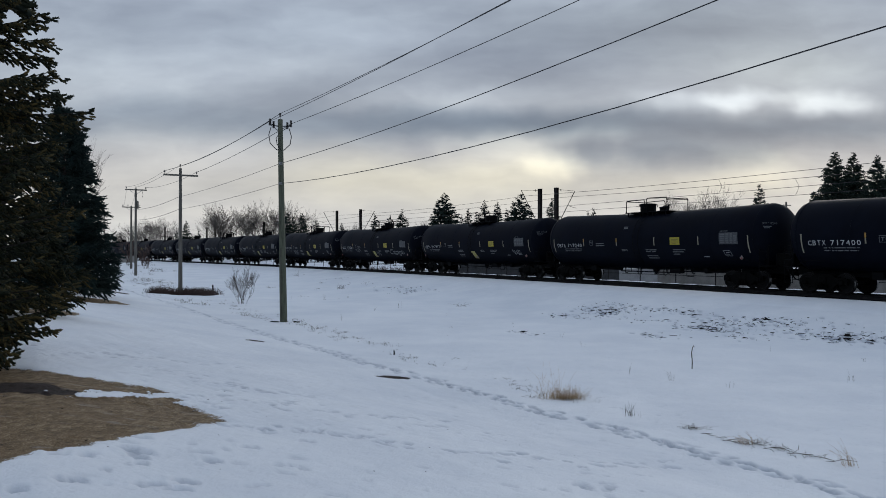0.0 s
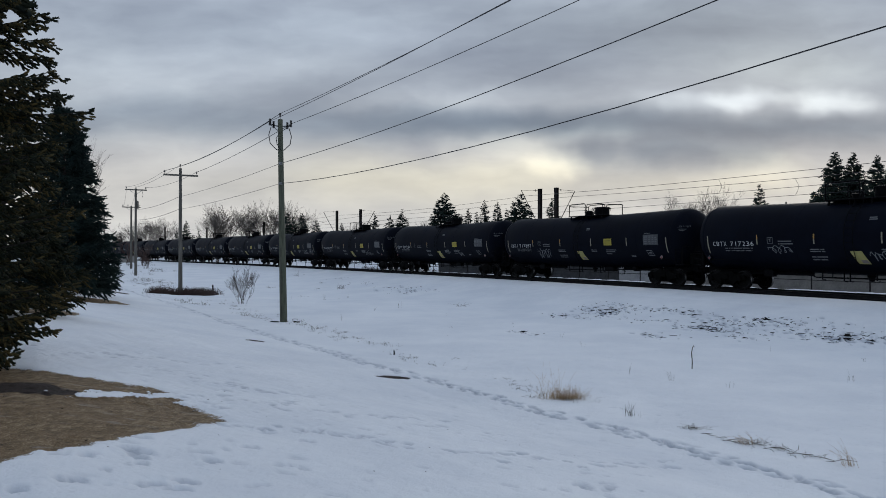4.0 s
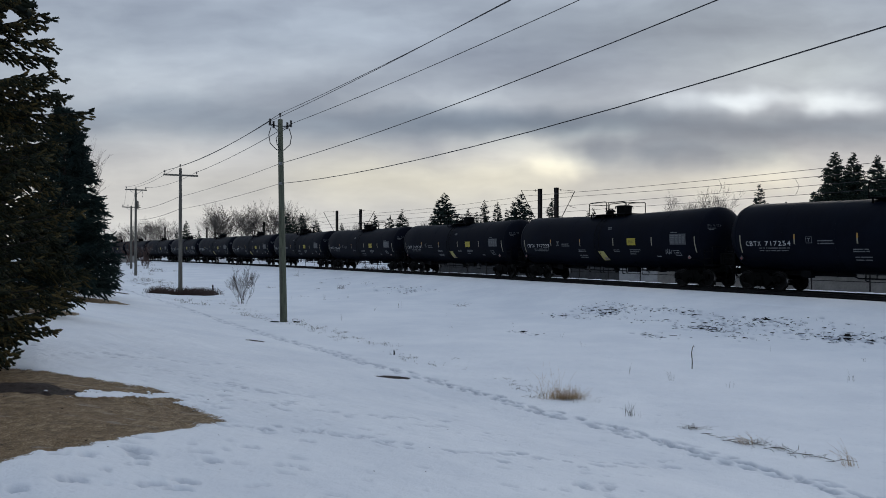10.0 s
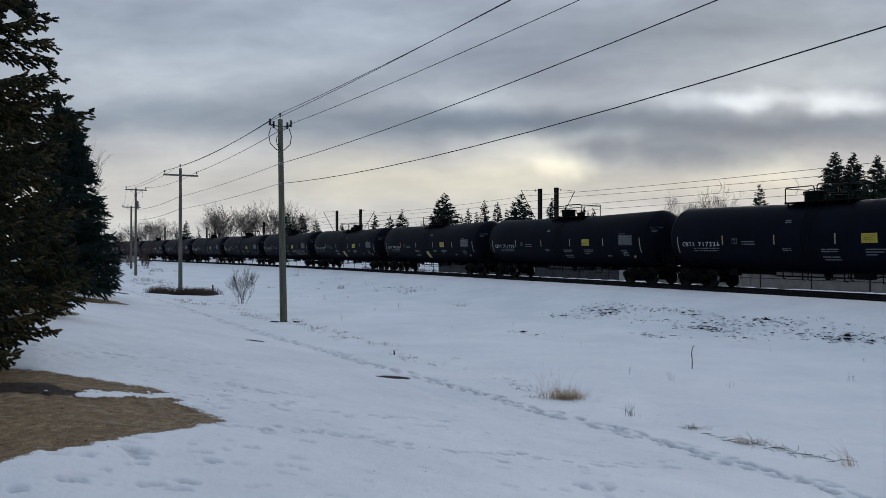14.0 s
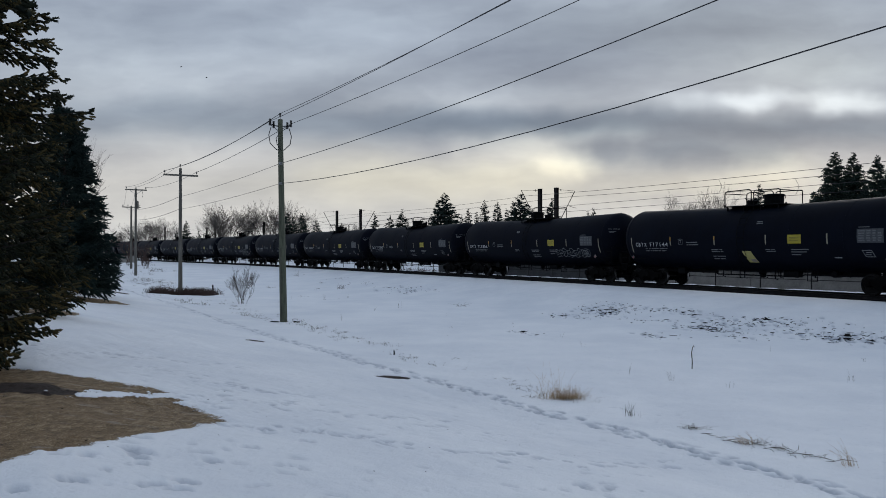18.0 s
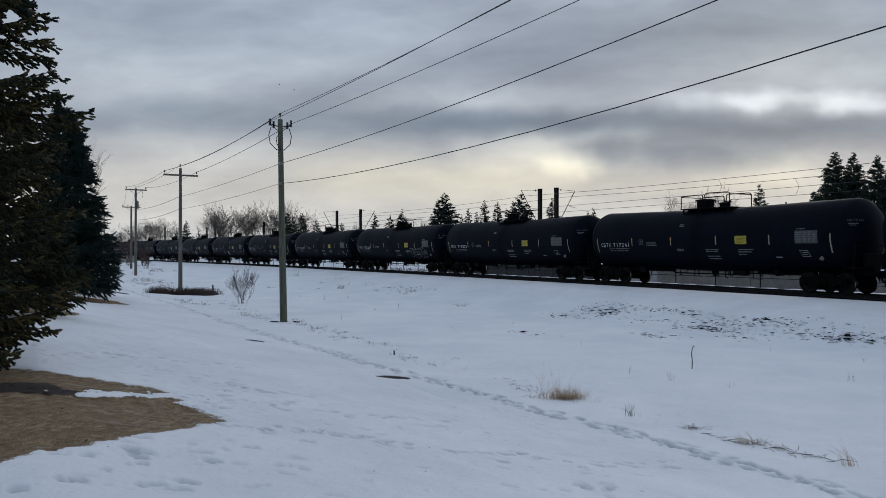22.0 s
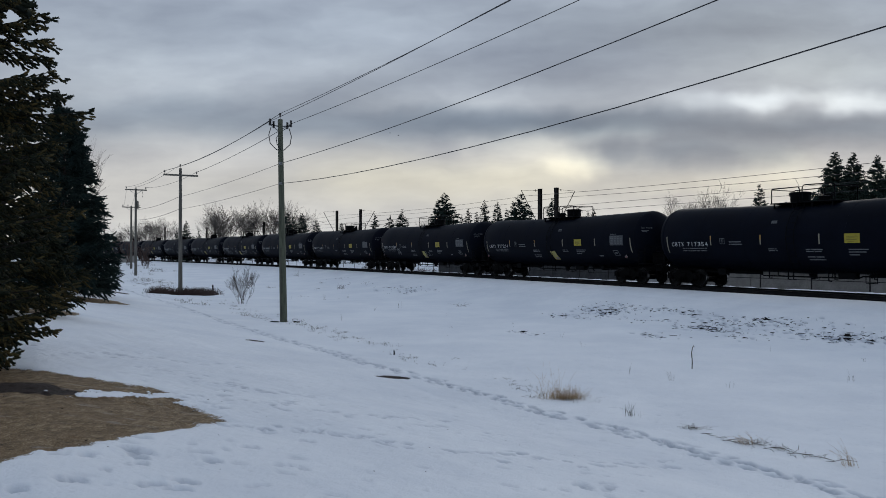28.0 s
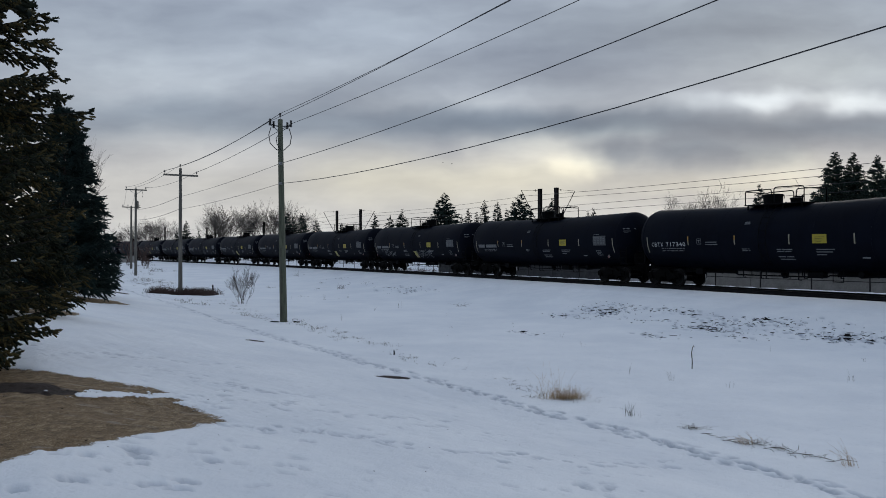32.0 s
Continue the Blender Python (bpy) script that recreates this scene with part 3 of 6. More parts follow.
def build_clouds():
    v, f = [], []
    ny, nx = 30, 30
    for i in range(ny + 1):
        y = 1250 + (DECK_FAR + 150 - 1250) * i / ny
        for j in range(nx + 1):
            x = (j / nx - 0.5) * 2 * 0.86 * y
            v.append((x, y, DECK_RISE * (DECK_FAR - y)))
    for i in range(ny):
        for j in range(nx):
            a = i * (nx + 1) + j
            f.append((a, a + nx + 1, a + nx + 2, a + 1))
    acc = Acc()
    acc.put(v, f)
    ob = part("cloud_deck", acc, make_clouds())
    return tagged(ob, "grey overcast clouds with pale yellow breaks", "clouds", kind="structure")


clouds = build_clouds()


# ---- railway ----
def sweep(acc, profile, s0, s1, step):
    """Profile points (d, z) swept along the track's line."""
    count = int((s1 - s0) / step) + 1
    k = len(profile)
    v, f = [], []
    for i in range(count + 1):
        s = s0 + (s1 - s0) * i / count
        v += [tuple(along(s, d, z)) for d, z in profile]
    for i in range(count):
        for j in range(k):
            a, b = i * k + j, i * k + (j + 1) % k
            f.append((a, b, b + k, a + k))
    f.append(tuple(range(k)))
    f.append(tuple(range(count * k, (count + 1) * k))[::-1])
    acc.put(v, f)


def build_track():
    bed = Acc()
    sweep(bed, [(1.62, -0.60), (1.58, -0.24), (1.40, -0.19), (-1.40, -0.19), (-1.58, -0.24), (-1.62, -0.60)], -110, 330, 2.0)
    track = part("railway_track", bed, MAT_BALLAST)
    tagged(track, "ballasted railway track with steel rails and wooden ties", "railway track", kind="structure")
    for side in (-1, 1):
        c = 0.7525 * side
        r = Acc()
        sweep(r, [(c + dd, zz) for dd, zz in ((-0.07, -0.17), (-0.07, -0.155), (-0.012, -0.14), (-0.012, -0.045), (-0.036, -0.03), (-0.036, -0.004), (-0.028, 0.0), (0.028, 0.0), (0.036, -0.004), (0.036, -0.03), (0.012, -0.045), (0.012, -0.14), (0.07, -0.155), (0.07, -0.17))], -110, 330, 2.0)
        part("rail", r, MAT_RAIL, track, "worn steel rail")
    return track


railway_track = build_track()


def build_shoulders():
    """Snow drifted against the tie ends, on both sides."""
    for name, prof in (("near", [(1.46, -0.36), (1.52, -0.20), (1.62, -0.155), (2.1, -0.185), (2.7, -0.235), (3.4, -0.34), (4.1, -0.445), (4.5, -0.60)]), ("far", [(-1.46, -0.36), (-1.52, -0.22), (-1.62, -0.185), (-2.2, -0.20), (-3.0, -0.23), (-3.6, -0.34)])):
        v, f = [], []
        k, count = len(prof), 900
        for i in range(count + 1):
            s = -60 + 0.3 * i
            for j, (d, z) in enumerate(prof):
                wave = 0.05 * float(noise.noise(Vector((s * 0.9, j * 0.7, 3.0)))) if j < 4 else 0.0
                p = along(s, d + wave * (1 if d > 0 else -1), z)
                if 2 < j < k - 1:
                    p.z += float(relief(np.array([p.x]), np.array([p.y]), np.array([abs(d)]))[0]) + 0.012
                v.append(tuple(p))
        for i in range(count):
            for j in range(k - 1):
                a = i * k + j
                f.append((a, a + 1, a + k + 1, a + k) if d > 0 else (a, a + k, a + k + 1, a + 1))
        acc = Acc()
        acc.put(v, f)
        part("snow_shoulder", acc, MAT_GROUND, railway_track, "drifted snow along the ties", smooth=80)


build_shoulders()


# ---- tank cars ----
CAR_PITCH, CAR_MID = 18.2, 7.65  # coupler to coupler; end reflector to the car's middle
AXLES = (-7.84, -6.06, 6.06, 7.84)
WHEEL_R = 0.457
BELLY = 1.075  # the shell hangs a little deeper than round


def axis_z(x):
    return 2.50 + 0.0175 * abs(x)


def shell_radius(x):
    k = abs(x) - 7.95
    return RADIUS if k <= 0 else RADIUS * math.sqrt(max(1 - (k / 0.80) ** 2, 0.0))


def on_shell(x, z, out=0.006):
    """Point on the near flank of the tank."""
    r = shell_radius(x) + out
    deep = BELLY if z < axis_z(x) else 1.0
    h = max(-r * 0.999, min(r * 0.999, (z - axis_z(x)) / deep))
    return (x, -math.sqrt(r * r - h * h), axis_z(x) + h * deep)


def decal(acc, x0, x1, z0, z1, slant=0.0, out=0.006, rows=5, cols=2):
    v, f = [], []
    for i in range(rows + 1):
        for j in range(cols + 1):
            z = z0 + (z1 - z0) * i / rows
            x = x0 + (x1 - x0) * j / cols + slant * (i / rows - 0.5)
            v.append(on_shell(x, z, out))
    for i in range(rows):
        for j in range(cols):
            a = i * (cols + 1) + j
            f.append((a, a + 1, a + cols + 2, a + cols + 1))
    acc.put(v, f)


def glyphs(text):
    """Outline of a word in the built-in font, scaled to the unit square."""
    cu = bpy.data.curves.new("lettering", "FONT")
    cu.body, cu.resolution_u = text, 2
    ob = bpy.data.objects.new("lettering", cu)
    me = bpy.data.meshes.new_from_object(ob)
    co = np.array([v.co[:] for v in me.vertices])
    faces = [list(p.vertices) for p in me.polygons]
    bpy.data.objects.remove(ob)
    bpy.data.curves.remove(cu)
    bpy.data.meshes.remove(me)
    lo, hi = co.min(0), co.max(0)
    return (co[:, :2] - lo[:2]) / (hi[:2] - lo[:2]), faces


WORDS = {}


def lettering(acc, text, x0, x1, z0, z1, slant=0.0, out=0.007):
    if text not in WORDS:
        WORDS[text] = glyphs(text)
    uv, faces = WORDS[text]
    acc.put([on_shell(x0 + (x1 - x0) * a + slant * b, z0 + (z1 - z0) * b, out) for a, b in uv], faces)


def spaced(acc, text, x0, x1, z0, z1, slant=0.0):
    """Stencilled letters set apart, all of one width but for the figure one."""
    step = (x1 - x0) / len(text)
    for k, ch in enumerate(text):
        w = step * (0.17 if ch == "1" else 0.74)
        c = x0 + (k + 0.5) * step
        lettering(acc, ch, c - w / 2, c + w / 2, z0, z1, slant)


def scribble(acc, x0, x1, z0, z1, loops, seed, thick=0.024):
    """A looping sprayed line between two ends."""
    rng = random.Random(seed)
    count = loops * 14
    ph, pts = [rng.uniform(0, 6.3) for _ in range(4)], []
    for i in range(count + 1):
        t = i / count
        a = t * loops * 2 * math.pi
        x = x0 + (x1 - x0) * (0.06 + 0.88 * t) + (x1 - x0) / loops * 0.55 * math.cos(a + ph[0]) * (0.7 + 0.3 * math.sin(2.3 * a + ph[1]))
        z = (z0 + z1) / 2 + (z1 - z0) / 2 * math.sin(a + ph[2] * 0.2) * (0.72 + 0.28 * math.sin(1.7 * a + ph[3]))
        pts.append((x, z))
    v, f = [], []
    for i, (x, z) in enumerate(pts):
        dx = pts[min(i + 1, count)][0] - pts[max(i - 1, 0)][0]
        dz = pts[min(i + 1, count)][1] - pts[max(i - 1, 0)][1]
        k = math.hypot(dx, dz) or 1
        w = thick / 2
        v += [on_shell(x - dz / k * w, z + dx / k * w, 0.008), on_shell(x + dz / k * w, z - dx / k * w, 0.008)]
        if i:
            f.append((2 * i - 2, 2 * i, 2 * i + 1, 2 * i - 1))
    acc.put(v, f)


def bubbles(acc, x0, x1, z0, z1, count, seed, thick=0.032):
    """A row of fat rounded outlines, as of sprayed block shapes."""
    rng = random.Random(seed)
    step = (x1 - x0) / count
    for k in range(count):
        cx, cz = x0 + (k + 0.5) * step, (z0 + z1) / 2 + rng.uniform(-0.06, 0.06)
        for rx, rz in ((step * 0.56, (z1 - z0) * rng.uniform(0.42, 0.52)), (step * 0.16, (z1 - z0) * rng.uniform(0.10, 0.2))):
            ph, bend = rng.uniform(0, 6.3), rng.uniform(-0.2, 0.2)
            v, f = [], []
            for i in range(21):
                a = 2 * math.pi * i / 20
                w = 1 + 0.16 * math.sin(3 * a + ph)
                for r in (w, w - thick / rz):
                    x = cx + rx * r * math.copysign(abs(math.cos(a)) ** 0.6, math.cos(a)) + bend * rz * math.sin(a)
                    v.append(on_shell(x, cz + rz * r * math.copysign(abs(math.sin(a)) ** 0.6, math.sin(a)), 0.008))
                if i:
                    f.append((2 * i - 2, 2 * i, 2 * i + 1, 2 * i - 1))
            acc.put(v, f)


def u2x(u):
    return u - CAR_MID


def build_tank(car):
    acc = Acc()
    sides = 44
    xs = [0.06, 2.0, 4.0, 6.0, 7.95] + [7.95 + 0.80 * math.sin(radians(a)) for a in (18, 34, 48, 61, 72, 82, 87)]
    xs = [-x for x in xs[::-1]] + xs
    v, f = [], []
    for x in xs:
        r = shell_radius(x)
        for j in range(sides):
            a = 2 * math.pi * j / sides
            v.append((x, r * math.cos(a), axis_z(x) + r * math.sin(a) * (BELLY if j > sides // 2 else 1.0)))
    for i in range(len(xs) - 1):
        for j in range(sides):
            a, b = i * sides + j, i * sides + (j + 1) % sides
            f.append((a, b, b + sides, a + sides))
    f.append(tuple(range(sides))[::-1])
    f.append(tuple(range((len(xs) - 1) * sides, len(xs) * sides)))
    acc.put(v, f)
    tank = part("tank", acc, MAT_TANK, car, "glossy black cylindrical tank shell", smooth=40)
    # jacket seams: thin raised bands round the shell
    for x in (-7.93, -5.3, -2.65, 2.65, 5.3, 7.93):
        b = Acc()
        v, f = [], []
        for k, (dx, dr) in enumerate(((-0.03, -0.004), (-0.022, 0.005), (0.022, 0.005), (0.03, -0.004))):
            for j in range(sides):
                a = 2 * math.pi * j / sides
                r = RADIUS + dr
                v.append((x + dx, r * math.cos(a), axis_z(x) + r * math.sin(a) * (BELLY if j > sides // 2 else 1.0)))
        for k in range(3):
            for j in range(sides):
                a, c = k * sides + j, k * sides + (j + 1) % sides
                f.append((a, c, c + sides, a + sides))
        b.put(v, f)
        part("jacket_band", b, MAT_TANK, tank)
    return tank


def outline(acc, x0, x1, z0, z1, w, slant=0.0):
    decal(acc, x0, x1, z0, z0 + w, 0, rows=1)
    decal(acc, x0 + slant, x1 + slant, z1 - w, z1, 0, rows=1)
    decal(acc, x0 + slant / 2, x0 + w + slant / 2, z0, z1, slant, rows=4, cols=1)
    decal(acc, x1 - w + slant / 2, x1 + slant / 2, z0, z1, slant, rows=4, cols=1)


def bars(acc, u0, u1, zs, height, rng, words=1):
    for z in zs:
        cuts = sorted([u0] + [rng.uniform(u0, u1) for _ in range(words - 1)] + [u1 * rng.uniform(0.985, 1.0)])
        for a, b in zip(cuts, cuts[1:]):
            if b - a > 0.06:
                decal(acc, u2x(a), u2x(b - 0.05), z - height / 2, z + height / 2, rows=1, cols=1)


def build_markings(tank, kind):
    rng = random.Random(5)
    for i, u in enumerate((0.0, 3.0, 6.0, 9.06, 12.2, 15.3)):
        a = Acc()
        lo = 1.80 if u in (0.0, 15.3) else 2.19
        decal(a, u2x(u) - 0.033, u2x(u) + 0.033, lo, 2.64 if lo < 2 else 2.42, rows=8, cols=1)
        part("reflector_strip", a, MAT_STRIPE, tank, "pale yellow reflective strip")
        if lo > 2:
            a = Acc()
            decal(a, u2x(u) - 0.033, u2x(u) + 0.033, 2.424, 2.64, rows=4, cols=1)
            part("reflector_strip", a, MAT_AMBER if u < 7 else MAT_STRIPE, tank, "amber reflective strip" if u < 7 else "pale yellow reflective strip")
    a = Acc()
    decal(a, u2x(10.24), u2x(10.93), 2.22, 2.62, rows=5)
    placard = part("yellow_placard", a, MAT_YELLOW, tank, "bright yellow rectangular placard")
    a = Acc()
    for z, p, q in ((2.50, 10.34, 10.83), (2.43, 10.36, 10.72), (2.36, 10.34, 10.80), (2.29, 10.40, 10.66)):
        decal(a, u2x(p), u2x(q), z - 0.012, z + 0.012, out=0.009, rows=1, cols=1)
    tagged(part("stencil_block", a, MAT_DULLINK, placard), kind="stuff")
    a = Acc()
    decal(a, u2x(13.56), u2x(14.70), 2.22, 2.80, rows=6)
    panel = part("data_panel", a, MAT_PANEL, tank, "grey stencilled data panel")
    a = Acc()
    for r in range(5):
        for c, (p, q) in enumerate(((13.62, 13.92), (13.98, 14.18), (14.24, 14.40), (14.46, 14.64))):
            if r == 4 and c > 2:
                continue
            decal(a, u2x(p), u2x(q - rng.uniform(0, 0.05)), 2.29 + r * 0.10, 2.345 + r * 0.10, out=0.010, rows=1, cols=1)
    decal(a, u2x(13.62), u2x(14.1), 2.86, 2.89, rows=1, cols=1)
    tagged(part("stencil_block", a, MAT_SMALL, tank), kind="stuff")
    a = Acc()
    outline(a, u2x(13.80), u2x(14.22), 1.63, 1.92, 0.022, slant=-0.10)
    decal(a, u2x(13.86), u2x(14.10), 1.80, 1.83, rows=1, cols=1)
    decal(a, u2x(13.84), u2x(14.06), 1.71, 1.74, rows=1, cols=1)
    part("stencil_frame", a, MAT_GRAFF, tank, "white outlined maintenance stencil")
    a = Acc()
    outline(a, u2x(3.58), u2x(3.88), 2.23, 2.52, 0.02)
    decal(a, u2x(3.65), u2x(3.81), 2.42, 2.45, rows=1, cols=1)
    decal(a, u2x(3.71), u2x(3.75), 2.30, 2.42, rows=1, cols=1)
    part("stencil_frame", a, MAT_SMALL, tank, "small white square stencil")
    a = Acc()
    bars(a, 4.15, 5.0, (2.33, 2.21), 0.05, rng, 2)
    tagged(part("stencil_block", a, MAT_SMALL, tank), kind="stuff")
    a = Acc()
    bars(a, 1.05, 2.80, (2.02, 1.90), 0.045, rng, 11)
    tagged(part("stencil_block", a, MAT_SMALL, tank), kind="stuff")
    a = Acc()
    if kind == "A":
        bars(a, 6.5, 6.95, (3.27, 3.19), 0.05, rng, 1)
        bars(a, 6.4, 7.0, (1.98, 1.90), 0.04, rng, 2)
        bars(a, 8.35, 9.25, (1.95, 1.86, 1.62, 1.50), 0.05, rng, 2)
    else:
        bars(a, 8.45, 8.95, (3.27, 3.19), 0.05, rng, 1)
        bars(a, 5.75, 6.6, (1.95, 1.86, 1.62, 1.50), 0.05, rng, 2)
        bars(a, 9.0, 9.6, (1.95, 1.87), 0.04, rng, 2)
    tagged(part("stencil_block", a, MAT_SMALL, tank), kind="stuff")
    a = Acc()
    bars(a, 10.35, 11.35, (1.95, 1.84), 0.045, rng, 2)
    bars(a, 10.35, 10.9, (1.72,), 0.045, rng, 1)
    tagged(part("stencil_block", a, MAT_SMALL, tank), kind="stuff")
    a = Acc()
    decal(a, u2x(12.38), u2x(12.72), 1.57, 1.62, rows=1, cols=1)
    tagged(part("stencil_block", a, MAT_GRAFF, tank), kind="stuff")
    if kind == "B":
        a = Acc()
        decal(a, u2x(7.74), u2x(8.26), 1.33, 1.88, slant=-0.24, rows=6)
        part("slanted_decal", a, MAT_PALEYEL, tank, "faded yellow slanted decal")
        a = Acc()
        decal(a, u2x(8.02), u2x(8.30), 1.36, 1.50, slant=-0.06, out=0.010, rows=3)
        part("decal_corner", a, MAT_HAZ, tank, "pale worn corner of the decal")
    # diamond hazard placard in its holder
    for sgn, u in ((1, 14.75), (-1, -0.1)):
        if sgn < 0 and kind == "A":
            continue
        a = Acc()
        x, y, z = u2x(u), -1.34, 1.55
        d = 0.12
        v = [(x - d, y, z), (x, y, z - d), (x + d, y, z), (x, y, z + d), (x - d, y + 0.02, z), (x, y + 0.02, z - d), (x + d, y + 0.02, z), (x, y + 0.02, z + d)]
        a.put(v, [(0, 1, 2, 3), (7, 6, 5, 4), (0, 4, 5, 1), (1, 5, 6, 2), (2, 6, 7, 3), (3, 7, 4, 0)])
        part("hazard_placard", a, MAT_HAZ if sgn > 0 else MAT_PANEL, tank, "white diamond hazard placard")
        a = Acc()
        d = 0.07
        a.put([(x - d, y - 0.004, z - 0.02), (x, y - 0.004, z - d - 0.02), (x + d, y - 0.004, z - 0.02), (x, y - 0.004, z + d - 0.02)], [(0, 1, 2, 3)])
        part("placard_symbol", a, MAT_HAZRED, tank, "dull red placard symbol")
        a2 = Acc()
        a2.tube([(x, y + 0.02, z), (x, -1.0, z - 0.12)], 0.02, 6)
        part("placard_bracket", a2, MAT_BLACK, tank)


def build_top(car, flip):
    """Walkway, railings and fittings on the crown; flip turns them end for end."""
    s = -1 if flip else 1
    a = Acc()
    bevelled_box(a, -1.68, 1.68, -0.85, 0.85, 4.09, 4.14, 0.015)
    for x in (-1.5, -0.5, 0.5, 1.5):
        for y in (-0.75, 0.75):
            a.box(x - 0.03, x + 0.03, y - 0.03, y + 0.03, 3.86, 4.09)
    deck = part("walkway", a, MAT_BLACK, car, "black steel crown walkway")
    for y in (-0.80, 0.80):
        a = Acc()
        a.tube([(s * -1.62, y, 4.14), (s * -1.62, y, 4.76), (s * -1.56, y, 4.81), (s * -0.22, y, 4.83), (s * -0.15, y, 4.79), (s * -0.12, y, 4.70), (s * -0.12, y, 4.14)], 0.026, 6)
        part("railing", a, MAT_BLACK, deck, "black tubular railing")
        a = Acc()
        a.tube([(s * 0.02, y, 4.14), (s * 0.02, y, 4.80), (s * 0.08, y, 4.88), (s * 0.18, y, 4.90), (s * 1.48, y, 4.88), (s * 1.60, y, 4.84), (s * 1.63, y, 4.74), (s * 1.63, y, 4.14)], 0.026, 6)
        part("railing", a, MAT_BLACK, deck, "black tubular railing")
    for x in (-1.62, 1.63):
        a = Acc()
        a.tube([(s * x, -0.80, 4.78), (s * x, 0.80, 4.78)], 0.022, 6)
        part("railing", a, MAT_BLACK, deck)
    a = Acc()
    cx = s * -0.66
    a.lathe([(0.01, 4.66), (0.36, 4.655), (0.48, 4.63), (0.50, 4.60), (0.50, 4.55), (0.455, 4.54), (0.44, 4.0)], False, 22, (cx, 0, 0))
    hous = part("valve_housing", a, MAT_BLACK, deck, "round black steel fittings housing", smooth=40)
    a = Acc()
    for k in range(6):
        ang = k * math.pi / 3
        a.tube([(cx + 0.53 * math.cos(ang), 0.53 * math.sin(ang), 4.44), (cx + 0.53 * math.cos(ang), 0.53 * math.sin(ang), 4.61)], 0.02, 5)
    tagged(part("lid_bolts", a, MAT_BLACK, hous), kind="stuff")
    a = Acc()
    a.lathe([(0.01, 4.42), (0.20, 4.41), (0.29, 4.38), (0.29, 4.33), (0.25, 4.32), (0.25, 4.0)], False, 16, (s * 0.62, 0, 0))
    a.tube([(s * 0.25, 0.1, 4.30), (s * 0.5, 0.1, 4.46), (s * 0.95, 0.1, 4.44)], 0.04, 6)
    a.tube([(s * 0.95, 0.0, 4.14), (s * 0.95, 0.0, 4.50), (s * 1.05, 0.0, 4.53)], 0.035, 6)
    part("manway_cover", a, MAT_BLACK, deck, "low black manway cover", smooth=40)
    # ladder from the walkway down the near flank
    a = Acc()
    for dx in (-0.2, 0.2):
        pts = [(dx, -0.85, 4.14)] + [(dx, on_shell(dx, z, 0.09)[1], z) for z in (3.9, 3.5, 3.0, 2.5, 2.0, 1.5, 1.2)]
        a.tube(pts, 0.016, 5)
    for k in range(9):
        z = 1.3 + k * 0.31
        y = on_shell(0, z, 0.09)[1]
        a.tube([(-0.2, y, z), (0.2, y, z)], 0.011, 5)
    part("side_ladder", a, MAT_BLACK, car, "narrow black flank ladder")


